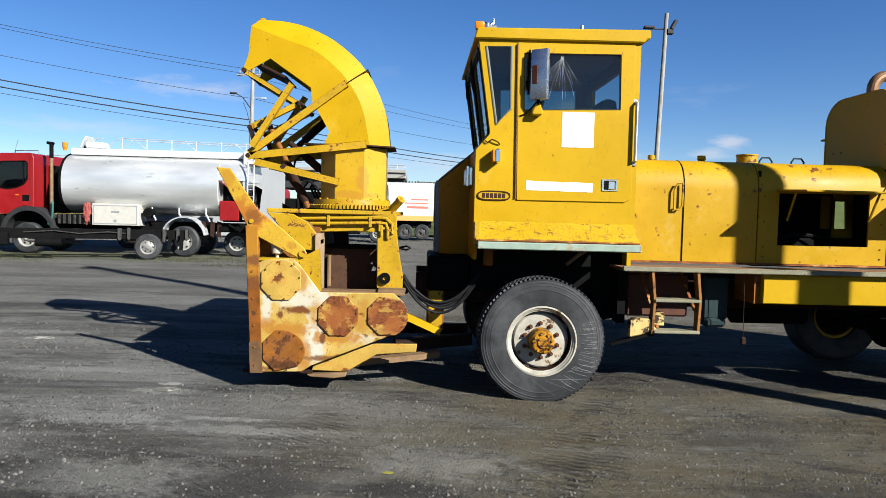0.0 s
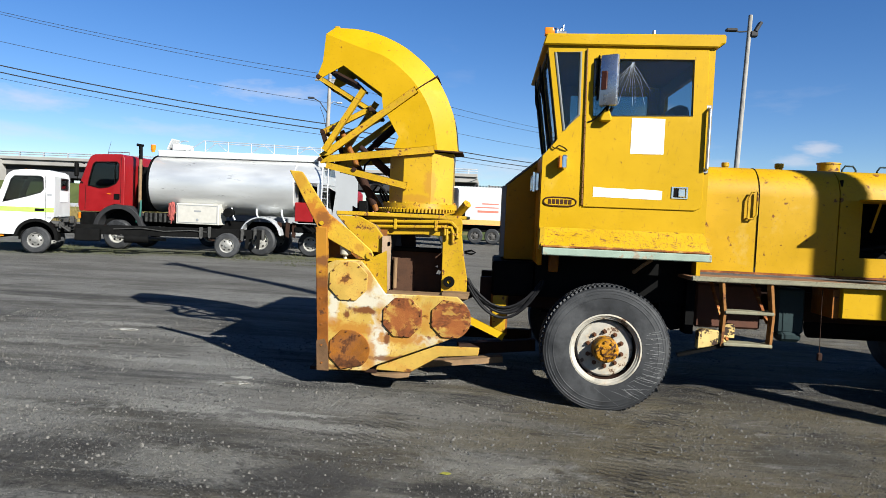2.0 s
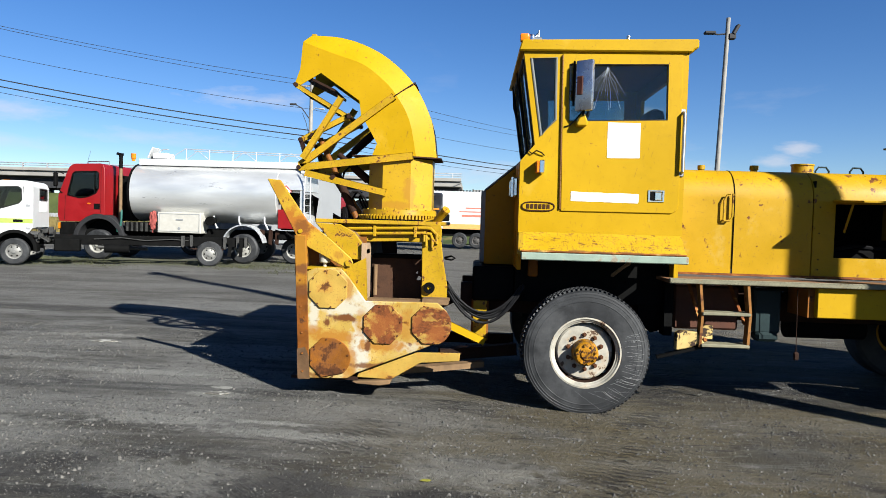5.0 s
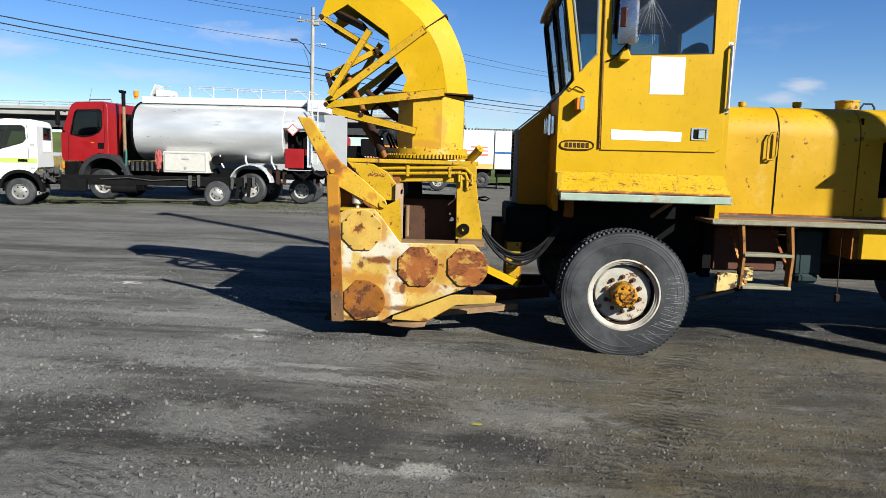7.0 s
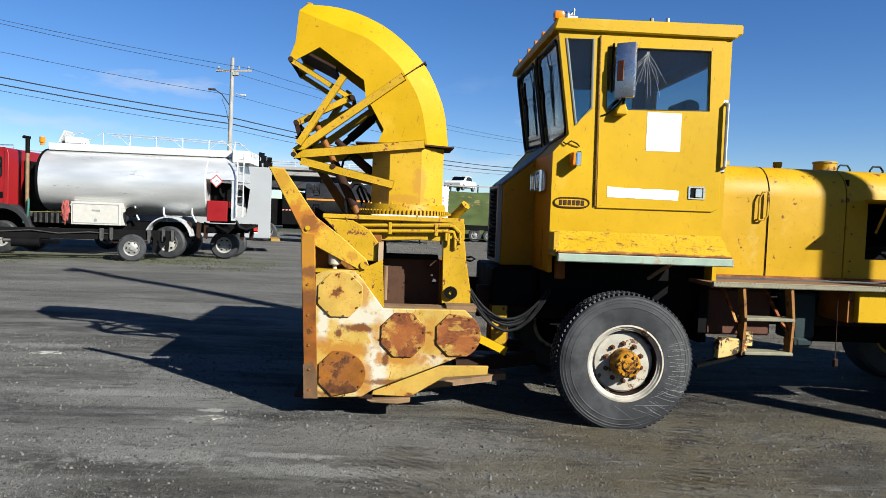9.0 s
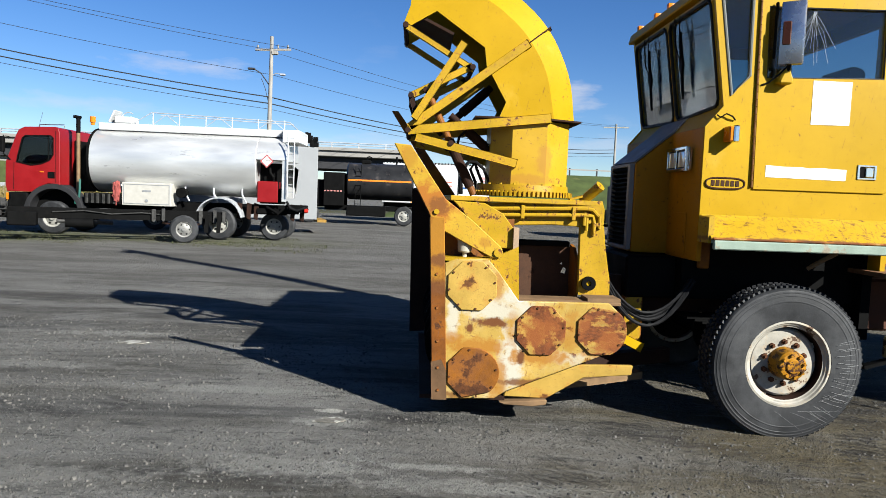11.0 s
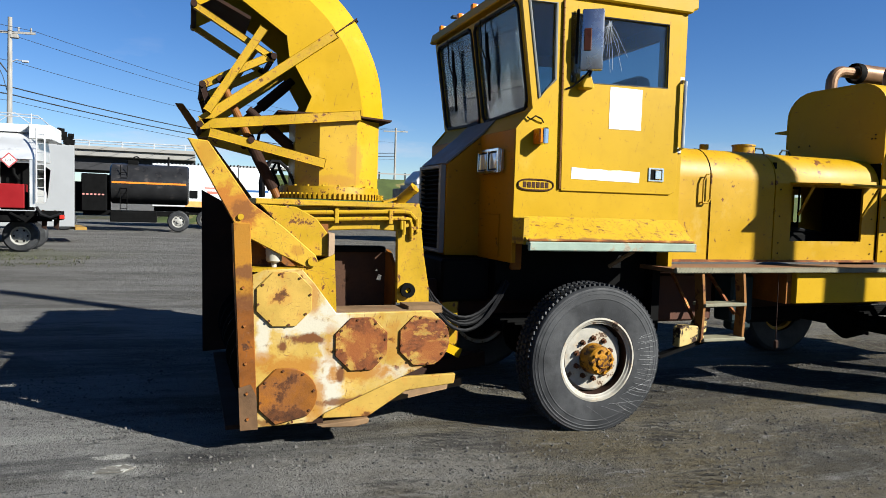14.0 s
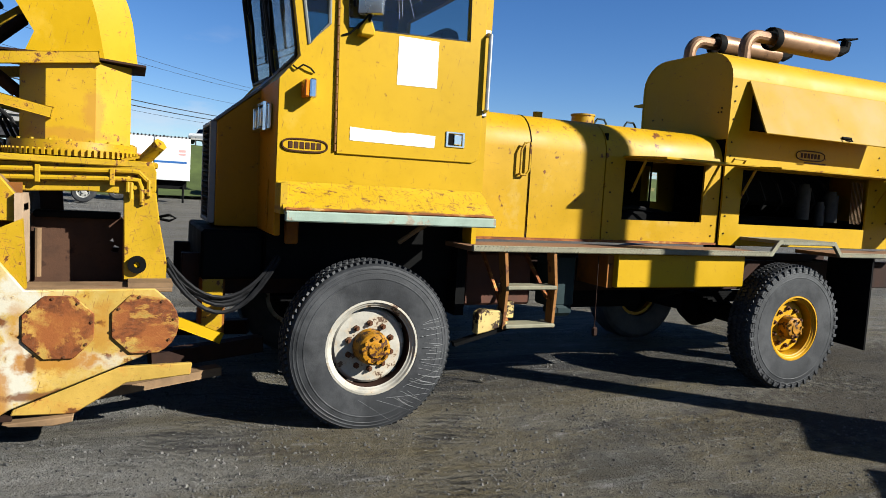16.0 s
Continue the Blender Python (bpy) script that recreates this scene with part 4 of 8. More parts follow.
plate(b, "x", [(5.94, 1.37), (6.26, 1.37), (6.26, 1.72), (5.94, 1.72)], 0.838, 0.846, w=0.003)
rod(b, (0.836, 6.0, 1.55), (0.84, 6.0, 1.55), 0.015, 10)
part("access_panel", b, nose_shade_yellow, truck)
b = B()
box(b, 0.80, 0.846, 5.88, 6.30, 2.06, 2.25, 0.012)
hl = part("headlamp", b, chrome, truck, "chrome twin headlamp housing")
for yy in (5.985, 6.195):
    b = B()
    box(b, 0.793, 0.799, yy - 0.086, yy + 0.086, 2.078, 2.232, 0.004)
    part("recess", b, black_seal, hl)
    b = B()
    box(b, 0.786, 0.795, yy - 0.074, yy + 0.074, 2.092, 2.218, 0.006, 2)
    part("lens", b, lens_white, hl)
b = B()
plate(b, "x", [(5.875, 2.055), (6.305, 2.055), (6.305, 2.255), (5.875, 2.255)], 0.778, 0.80, ([(5.90, 2.08), (6.08, 2.08), (6.08, 2.23), (5.90, 2.23)], [(6.10, 2.08), (6.28, 2.08), (6.28, 2.23), (6.10, 2.23)]), w=0.003)
part("bezel", b, chrome, hl)
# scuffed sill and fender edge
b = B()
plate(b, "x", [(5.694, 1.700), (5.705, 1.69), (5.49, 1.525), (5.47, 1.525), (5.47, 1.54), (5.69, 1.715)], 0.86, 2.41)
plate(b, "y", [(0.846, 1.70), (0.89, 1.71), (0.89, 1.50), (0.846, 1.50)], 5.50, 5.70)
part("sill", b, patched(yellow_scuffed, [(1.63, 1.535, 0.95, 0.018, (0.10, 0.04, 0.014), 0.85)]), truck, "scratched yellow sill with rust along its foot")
b = B()
box(b, 0.87, 2.42, 5.44, 5.475, 1.455, 1.525, 0.008)
box(b, 0.87, 2.42, 5.475, 5.72, 1.50, 1.522)
part("running_board", b, green_edge, truck, "pale green edged running board")
b = B()
box(b, 0.87, 2.41, 5.455, 5.50, 1.527, 1.545, 0.006)
part("rust_strip", b, rust, truck)
b = B()
box(b, 0.86, 2.415, 5.692, 5.699, 1.696, 1.703)
part("skirt_seam", b, black_seal, truck)
# dark underside of the cab: solid black blocks stand in for its shade
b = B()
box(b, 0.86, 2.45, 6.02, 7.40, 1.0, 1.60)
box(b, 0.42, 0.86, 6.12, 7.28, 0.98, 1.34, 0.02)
part("under_cab_shade_fill", b, black, truck)
b = B()
box(b, 0.98, 1.08, 5.975, 6.015, 1.26, 1.58, 0.012)
part("nose_bracket", b, rust_orange, truck)
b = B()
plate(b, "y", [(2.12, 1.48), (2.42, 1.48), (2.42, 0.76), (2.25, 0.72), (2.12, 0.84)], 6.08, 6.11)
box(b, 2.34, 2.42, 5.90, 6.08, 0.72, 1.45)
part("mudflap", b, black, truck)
b = B()
bar(b, (2.03, 5.58, 1.46), (2.03, 5.58, 1.24), 0.03, 0.008)
part("hanging_strap", b, dusty_steel, truck)
b = B()
tube(b, [(1.92, 5.6, 1.45), (1.86, 5.65, 1.40), (1.78, 5.75, 1.31)], 0.018, 8)
part("bracket", b, dusty_steel, truck)
# chassis
for yy in (6.22, 7.10):
    b = B()
    box(b, 0.3, 8.2, yy, yy + 0.09, 0.86, 1.16, 0.006)
    part("frame_rail", b, dark_rust, truck)
b = B()
for x in (0.6, 2.6, 4.2, 5.0, 6.6, 8.0):
    box(b, x, x + 0.12, 6.3, 7.1, 0.9, 1.1)
part("cross_member", b, dark_rust, truck)
for x in (1.50, 5.705):
    b = B()
    rod(b, (x, 5.75, 0.61), (x, 7.65, 0.61), 0.10, 14)
    lathe(b, [(0.001, -0.22), (0.16, -0.17), (0.23, 0), (0.16, 0.17), (0.001, 0.22)], (x, 6.7, 0.61), "y", 20, closed=False)
    part("axle", b, black, truck)
    for yy in (6.27, 7.15):
        b = B()
        for k in range(5):
            box(b, x - 0.55 + 0.07 * k, x + 0.55 - 0.07 * k, yy - 0.04, yy + 0.04, 0.84 - 0.022 * (k + 1), 0.86 - 0.022 * (k + 1))
        part("leaf_spring", b, black, truck)
rimy = mat("yellow_wheel_paint", (0.54, 0.27, 0.004), 0.42, var=0.12, scale=8, wear=(0.12, 0.05, 0.02), wear_amt=0.09, wear_scale=9)
wheel(truck, 1.50, 5.56, 0.600, 0.585, 0.30, 0.325, white_wheel, yellow_hub, -1, hub_out=0.16, hub_r=0.118, dish=0.070, well=dark_rust, nut_at=0.50, disc_at=0.84)
wheel(truck, 5.705, 5.60, 0.600, 0.585, 0.30, 0.300, rimy, yellow_hub, -1, shoulder=True, hub_out=0.12, hub_r=0.11, dish=0.09)
wheel(truck, 1.50, 7.84, 0.600, 0.585, 0.30, 0.325, white_wheel, yellow_hub, 1, nuts=0, lugs=False)
wheel(truck, 5.705, 7.80, 0.600, 0.585, 0.30, 0.300, rimy, yellow_hub, 1, nuts=0, lugs=False)

# pale scuffs on the front tyre
b = B()
rr = random.Random(9)
for k in range(30):
    a = radians(-64 + 3.1 * k + rr.uniform(-1.5, 1.5))
    r0, r1 = rr.uniform(0.36, 0.46), rr.uniform(0.50, 0.57)
    a1 = a - 0.35 * math.sin(a) * (r1 - r0) / 0.15 * 0.5 + rr.uniform(-0.03, 0.03)
    pts = []
    for i in range(5):
        r = r0 + (r1 - r0) * i / 4
        aa = a + (a1 - a) * i / 4 + rr.uniform(-0.005, 0.005)
        bulge = 0.153 if r < 0.49 else 0.153 - (r - 0.49) * 0.10
        pts.append((1.50 + r * math.cos(aa), 5.56 - bulge, 0.600 + r * math.sin(aa)))
    tube(b, pts, rr.uniform(0.0008, 0.0017), 4)
for k in range(4):
    u, v = radians(-104 + 16 * k + rr.uniform(-5, 5)), radians(-70 + 17 * k + rr.uniform(-4, 4))
    p, q = (0.37 * math.cos(u), 0.37 * math.sin(u)), (0.55 * math.cos(v), 0.55 * math.sin(v))
    pts = []
    for i in range(7):
        cx, cz = p[0] + (q[0] - p[0]) * i / 6, p[1] + (q[1] - p[1]) * i / 6
        r = math.hypot(cx, cz)
        pts.append((1.50 + cx, 5.56 - (0.152 if r < 0.49 else 0.152 - (r - 0.49) * 0.10), 0.600 + cz))
    tube(b, pts, rr.uniform(0.0006, 0.0012), 4)
part("tyre_scuffs", b, mat("pale_scuff", (0.26, 0.26, 0.26), 0.9), truck)

# engine hood: low middle part
HY0, HY1 = 6.0, 7.2


def hood_profile(y0, y1, zside, ztop, r):
    """Half-round shouldered cross-section, near side to far side."""
    out = [(y0, zside)]
    for k in range(1, 7):
        a = radians(90 * k / 6)
        out.append((y0 + r - r * math.cos(a), zside + (ztop - zside) * math.sin(a)))
    out += [(y0 + y1 - y, z) for y, z in reversed(out)]
    return out


def shell(bm, x0, x1, prof, th=0.02):
    """A bent sheet along x."""
    inner = [(y + (th if i < len(prof) / 2 else -th), z - th if 0 < i < len(prof) - 1 else z) for i, (y, z) in enumerate(prof)]
    plate(bm, "x", prof + inner[::-1], x0, x1)


prof = hood_profile(HY0, HY1, 2.10, 2.40, 0.26)
b = B()
shell(b, 2.42, 3.005, [(HY0, 1.335)] + prof + [(HY1, 1.335)])
part("hood_front", b, hood_yellow, truck)
b = B()
shell(b, 3.02, 3.78, [(HY0, 1.335)] + prof + [(HY1, 1.335)])
part("hood_panel", b, hood_yellow, truck)
b = B()
shell(b, 3.79, 5.166, prof)
part("hood_top", b, hood_yellow, truck)
# black sheets behind the openings paint in the dark of the bay
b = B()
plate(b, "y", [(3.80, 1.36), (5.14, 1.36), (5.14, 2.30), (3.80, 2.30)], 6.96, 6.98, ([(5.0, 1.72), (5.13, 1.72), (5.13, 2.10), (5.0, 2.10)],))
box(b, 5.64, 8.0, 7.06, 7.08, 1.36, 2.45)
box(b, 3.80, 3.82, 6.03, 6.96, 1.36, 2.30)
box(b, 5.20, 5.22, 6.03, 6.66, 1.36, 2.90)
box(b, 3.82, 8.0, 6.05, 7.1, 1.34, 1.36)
part("engine_bay_shade_lining", b, black, truck)
b = B()
lower_side = [(3.79, 1.335), (5.155, 1.335), (5.155, 2.10), (3.79, 2.10)]
hole1 = [(4.0, 1.54), (4.95, 1.545), (4.95, 2.085), (4.0, 2.075)]
plate(b, "y", lower_side, HY0 - 0.004, HY0 + 0.02, (hole1,))
part("hood_side", b, hood_yellow, truck)
b = B()
plate(b, "y", lower_side, HY1 - 0.02, HY1 + 0.004)
part("hood_side", b, hood_yellow, truck)
for x in (3.85, 5.08):
    for z in (1.42, 1.52, 1.78, 2.04):
        bolt(truck, (x, HY0 - 0.003, z), 0.0075, 0.008, dark_rust)
b = B()
tube(b, [(2.90, 6.0, 1.88), (2.90, 5.965, 1.89), (2.90, 5.965, 2.08), (2.93, 5.965, 2.14), (2.985, 5.965, 2.15), (2.985, 5.965, 1.92), (2.955, 5.965, 1.88), (2.90, 5.965, 1.88)], 0.010, 8)
part("hood_handle", b, yellow_worn, truck)
b = B()
tube(b, [(3.012, 5.992, 1.34), (3.012, 5.992, 2.10)] + [(3.012, y - 0.002, z + 0.001) for y, z in prof[1:7]], 0.004, 5)
part("seam", b, black, truck)
b = B()
box(b, 2.42, 5.15, 5.985, 6.0, 1.333, 1.355)
part("hood_foot_rust", b, rust, truck)
for x, r, h in ((3.42, 0.045, 0.09), (2.86, 0.04, 0.08)):
    b = B()
    rod(b, (x, 6.6, 2.39), (x, 6.6, 2.39 + h), r * 0.8, 16)
    rod(b, (x, 6.6, 2.39 + h * 0.6), (x, 6.6, 2.40 + h), r, 16)
    part("hood_cap", b, yellow_worn, truck)
b = B()
rod(b, (3.93, 6.6, 2.39), (3.93, 6.6, 2.50), 0.11, 24)
rod(b, (3.93, 6.6, 2.50), (3.93, 6.6, 2.515), 0.118, 24)
part("filler_cap", b, yellow_worn, truck)
for x in (4.14, 4.50):
    b = B()
    tube(b, [(x - 0.07, 6.6, 2.38), (x - 0.07, 6.6, 2.45), (x - 0.04, 6.6, 2.49), (x + 0.04, 6.6, 2.49), (x + 0.07, 6.6, 2.45), (x + 0.07, 6.6, 2.38)], 0.010, 8)
    part("lifting_handle", b, teal, truck)
# raised side doors, held out level by struts
for x0, x1 in ((3.97, 5.04), (5.30, 7.55)):
    b = B()
    t = B()
    box(t, x0, x1, -0.56, 0.0, -0.01, 0.01, 0.004)
    join(b, t, Matrix.Translation((0, 6.0, 2.105)) @ Matrix.Rotation(0.04, 4, "X"))
    d = part("raised_hood_door", b, hood_yellow, truck)
    for hx in (x1 - 0.22,):
        b = B()
        tube(b, [(hx - 0.07, 5.50, 2.09), (hx - 0.07, 5.47, 2.13), (hx + 0.07, 5.47, 2.13), (hx + 0.07, 5.50, 2.09)], 0.010, 8)
        part("handle", b, yellow_worn, d)
    for hx in (x0 + 0.10, x1 - 0.12):
        b = B()
        bar(b, (hx, 5.80, 2.09), (hx + 0.02, 5.99, 1.80), 0.008, 0.018)
        part("strut", b, yellow_worn, d)

# tall rear hood
RX0, RX1, RY0, RY1 = 5.17, 8.05, 5.97, 7.24
rprof = hood_profile(RY0, RY1, 2.94, 3.22, 0.34)
b = B()
shell(b, RX0, RX1, rprof)
part("rear_hood_top", b, yellow, truck)
b = B()
plate(b, "x", [(RY0 + .012, 2.36)] + [(y + (0.01 if y < 6.6 else -0.01), z - 0.01) for y, z in rprof] + [(RY1 - .012, 2.36)], RX0 + 0.004, RX0 + 0.03)
part("rear_hood_front", b, yellow, truck)
b = B()
rs = [(RX0, 1.335), (RX1, 1.335), (RX1, 2.94), (RX0, 2.94)]
h1 = [(5.41, 1.545), (7.28, 1.54), (7.28, 2.085), (5.41, 2.08)]
h2 = [(5.44, 2.46), (7.34, 2.46), (7.34, 2.92), (5.44, 2.92)]
plate(b, "y", rs, RY0, RY0 + 0.02, (h1, h2))
part("rear_hood_side", b, yellow, truck)
b = B()
plate(b, "y", rs, RY1 - 0.02, RY1, ([(5.5, 2.48), (7.2, 2.48), (7.2, 2.88), (5.5, 2.88)], [(5.33, 1.72), (5.47, 1.72), (5.45, 2.05), (5.33, 2.05)]))
part("rear_hood_side", b, yellow, truck)
for x in (5.22, 7.40, 7.62):
    for z in (1.45, 1.62, 1.8, 1.98, 2.2, 2.33, 2.55, 2.72, 2.86):
        bolt(truck, (x, RY0, z), 0.009, 0.008, dark_rust)
for yy, z in ((6.08, 2.62), (6.08, 2.66), (6.12, 2.62), (6.9, 2.60), (7.05, 2.60), (7.05, 2.45), (6.9, 2.45)):
    bolt(truck, (RX0 + 0.004, yy, z), 0.009, 0.008, dark_rust, "x")
# awning flap
b = B()
t = B()
box(t, 5.37, 7.36, -0.008, 0.008, -0.575, 0.0, 0.004)
FL = Matrix.Translation((0, RY0 - 0.012, 2.93)) @ Matrix.Rotation(radians(-26), 4, "X")
join(b, t, FL)
flap = part("raised_flap", b, flap_yellow, truck)
b = B()
t = B()
box(t, 6.42, 6.56, -0.03, -0.008, -0.545, -0.52, 0.006)
tube(t, [(6.43, -0.02, -0.545), (6.45, -0.04, -0.575), (6.53, -0.04, -0.575), (6.55, -0.02, -0.545)], 0.007, 6)
join(b, t, FL)
part("latch", b, black, flap)
b = B()
ov = [(6.32 + 0.21 * math.copysign(abs(math.cos(a)) ** 0.55, math.cos(a)), 2.275 + 0.048 * math.copysign(abs(math.sin(a)) ** 0.8, math.sin(a))) for a in [k * math.tau / 28 for k in range(28)]]
plate(b, "y", ov, RY0 - 0.006, RY0)
bd = part("maker_plate", b, yellow_worn, truck, "yellow oval plate with dark rim and lettering")
b = B()
tube(b, [(x, RY0 - 0.008, z) for x, z in ov], 0.006, 6, closed=True)
part("rim", b, decal_dark, bd)
for k in range(6):
    b = B()
    x0 = 6.175 + k * 0.05
    box(b, x0, x0 + 0.034, RY0 - 0.012, RY0 - 0.005, 2.25, 2.30, 0.003)
    part("mark", b, decal_dark, bd)
b = B()
box(b, 6.24, 6.56, RY0 - 0.005, RY0, 2.195, 2.208)
part("script_bar", b, decal_dark, truck)
# rear radiator box
b = B()
box(b, 8.05, 8.35, 5.9, 7.3, 1.33, 2.6, 0.03)
part("radiator_box", b, yellow, truck)
b = B()
plate(b, "x", [(5.45, 1.6), (5.95, 1.6), (5.95, 2.3), (5.45, 2.3)], 7.80, 7.84, w=0.005)
part("open_rear_door", b, yellow, truck)
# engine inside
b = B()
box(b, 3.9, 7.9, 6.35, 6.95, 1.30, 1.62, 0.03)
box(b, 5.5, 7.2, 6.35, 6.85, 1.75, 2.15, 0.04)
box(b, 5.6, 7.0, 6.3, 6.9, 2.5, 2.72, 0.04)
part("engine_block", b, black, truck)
for (x, z, h, r, m) in ((6.55, 1.62, 0.34, 0.07, engine_grey), (6.98, 1.60, 0.30, 0.08, engine_grey), (6.82, 1.56, 0.22, 0.05, engine_grey), (5.75, 2.5, 0.3, 0.09, engine_grey)):
    b = B()
    rod(b, (x, 6.18, z), (x, 6.18, z + h), r, 16)
    rod(b, (x, 6.18, z + h), (x, 6.18, z + h + 0.04), r * 0.7, 16)
    part("filter_canister", b, m, truck)
for k in range(6):
    b = B()
    x = 5.6 + 0.25 * k
    tube(b, [(x, 6.3, 2.1), (x + 0.05, 6.2, 1.98), (x + 0.18, 6.22, 1.8), (x + 0.2, 6.3, 1.7)], 0.014, 6)
    part("engine_hose", b, hose, truck)
b = B()
tube(b, [(4.1, 6.4, 1.6), (4.4, 6.35, 1.66), (4.8, 6.4, 1.62)], 0.02, 6)
part("engine_hose", b, hose, truck)
b = B()
for k in range(9):
    bar(b, (7.05 + 0.022 * k, 6.0, 2.05), (7.07 + 0.022 * k, 6.0, 1.60), 0.006, 0.006, up=(0, 1, 0), bev=0.001)
part("radiator_grid", b, dusty_steel, truck)
# mufflers
for yy, x0 in ((6.46, 5.80), (7.02, 5.58)):
    b = B()
    tube(b, [(x0, yy, 3.15)] + [(x0 + 0.16 - 0.16 * math.cos(radians(a)), yy, 3.36 + 0.16 * math.sin(radians(a))) for a in range(0, 91, 15)] + [(x0 + 0.40, yy, 3.52)], 0.065, 14)
    mf = part("muffler", b, bronze, truck, "bronze-coloured muffler lying along the hood")
    b = B()
    lathe(b, [(0.001, 0), (0.085, 0), (0.115, 0.03), (0.115, 0.92), (0.09, 0.95), (0.001, 0.95)], (x0 + 0.38, yy, 3.52), "x", 24, closed=False)
    part("body", b, bronze, mf)
    b = B()
    lathe(b, [(0.117, -0.02), (0.121, 0.0), (0.121, 0.06), (0.117, 0.07)], (x0 + 0.36, yy, 3.52), "x", 24)
    part("collar", b, black, mf)
    b = B()
    tube(b, [(x0 + 1.32, yy, 3.52), (x0 + 1.44, yy, 3.52), (x0 + 1.52, yy, 3.56), (x0 + 1.54, yy, 3.64)], 0.055, 12)
    part("outlet", b, black, mf)
    b = B()
    bar(b, (x0 + 1.45, yy, 3.66), (x0 + 1.66, yy, 3.69), 0.10, 0.012)
    part("rain_flap", b, black, mf)
    for xx in (x0 + 0.46, x0 + 1.2):
        for side in (-0.06, 0.06):
            b = B()
            bar(b, (xx, yy + side, 3.18), (xx, yy + side, 3.44), 0.03, 0.01)
            part("mount", b, black, mf)
b = B()
plate(b, "x", [(7.24, 2.76), (7.55, 2.80), (7.55, 2.82), (7.24, 2.83)], 5.3, 5.9)
part("far_flap", b, yellow, truck)
# walkway with tread edge, fender hump
b = B()
box(b, 2.27, 5.36, 5.53, 6.0, 1.275, 1.311)
box(b, 6.28, 8.1, 5.53, 6.0, 1.275, 1.311)
part("walkway", b, tread_rust, truck)
b = B()
walk_edge = [(2.27, 1.275), (5.37, 1.275), (5.46, 1.385), (6.19, 1.385), (6.29, 1.275), (8.1, 1.275), (8.1, 1.322), (6.31, 1.322), (6.21, 1.43), (5.44, 1.43), (5.35, 1.322), (2.27, 1.322)]
plate(b, "y", walk_edge, 5.495, 5.53, w=0.006)
box(b, 5.45, 6.20, 5.53, 6.0, 1.395, 1.425)
part("walkway_edge", b, tread_plate, truck, "pale tread-plate edge")
b = B()
for k in range(172):
    x = 2.29 + 0.034 * k
    if 5.34 < x < 5.46 or 6.19 < x < 6.30:
        continue
    z = 1.408 if 5.46 <= x <= 6.19 else 1.299
    bar(b, (x, 5.496, z - 0.017), (x + 0.018, 5.496, z + 0.017), 0.014, 0.006, up=(0, 1, 0), bev=0.002)
tagged(part("tread_ridge", b, tread_plate, truck), kind="stuff")
# ladder
ladder_paint =  mat("rusty_yellow_ladder", (0.25, 0.105, 0.022), 0.65, var=0.3, scale=6, wear=(0.12, 0.04, 0.01), wear_amt=0.16, wear_scale=8, bump=0.3)
ladder = new("ladder")
ladder.location = (2.8, 5.6, 0.7)
ladder.parent = truck
ladder.matrix_parent_inverse = Matrix.Translation(truck.location).inverted()
for x in (2.56, 3.0):
    b = B()
    plate(b, "y", [(x - 0.012, 1.28), (x + 0.014, 1.28), (x + 0.044, 1.0), (x + 0.03, 0.68), (x + 0.006, 0.68), (x + 0.020, 1.0)], 5.51, 5.61)
    part("side_rail", b, ladder_paint, ladder)
for p, q in (((2.58, 5.95, 1.25), (2.66, 5.62, 0.72)), ((2.98, 5.95, 1.25), (3.02, 5.62, 0.90))):
    b = B()
    bar(b, p, q, 0.02, 0.02)
    part("brace", b, rust, ladder)
for z in (0.985, 0.685):
    b = B()
    box(b, 2.585, 3.03, 5.49, 5.66, z, z + 0.03, 0.006)
    part("step", b, tread_plate, ladder)
# tank box and hanging gear
b = B()
box(b, 3.66, 5.10, 5.565, 6.05, 0.985, 1.27, 0.008)
part("side_box", b, yellow, truck)
b = B()
box(b, 3.60, 3.66, 5.62, 6.05, 0.98, 1.25)
part("box_end", b, rust_orange, truck)
b = B()
box(b, 3.20, 3.46, 5.86, 6.1, 0.78, 1.22, 0.02)
box(b, 3.22, 3.44, 5.84, 6.0, 0.70, 0.80, 0.03)
part("battery_box", b, teal, truck)
b = B()
rod(b, (3.72, 6.35, 0.80), (4.5, 6.35, 0.80), 0.12, 18)
rod(b, (4.7, 6.3, 0.80), (5.05, 6.3, 0.86), 0.05, 12)
part("air_tank", b, black, truck)
b = B()
rod(b, (3.50, 5.62, 1.25), (3.51, 5.62, 0.64), 0.004, 6)
hc = part("hanging_cord", b, dark_rust, truck)
b = B()
box(b, 3.485, 3.535, 5.60, 5.63, 0.57, 0.65, 0.012)
part("tag", b, dark_rust, hc)
b = B()
box(b, 2.46, 3.1, 6.0, 6.2, 0.78, 1.22, 0.02)
part("step_support", b, mat("dull_red_brown_panel", (0.085, 0.032, 0.018), 0.75, var=0.3, scale=5, spec=0.2), truck)
b = B()
plate(b, "y", [(2.36, 0.64), (2.46, 0.66), (2.63, 0.715), (2.60, 0.75), (2.555, 0.82), (2.40, 0.825), (2.36, 0.80)], 5.53, 5.62, w=0.008)
plate(b, "y", [(2.60, 0.74), (2.73, 0.74), (2.73, 0.87), (2.64, 0.88), (2.60, 0.80)], 5.63, 5.70, w=0.006)
part("lower_bracket", b, mat("peeling_yellow_paint", (0.46, 0.33, 0.12), 0.55, var=0.3, scale=6, wear=(0.035, 0.018, 0.010), wear_amt=0.19, wear_scale=10, bump=0.3), truck)
b = B()
bar(b, (2.20, 5.60, 0.56), (2.64, 5.56, 0.69), 0.06, 0.03)
part("tie_bar", b, black, truck)
b = B()
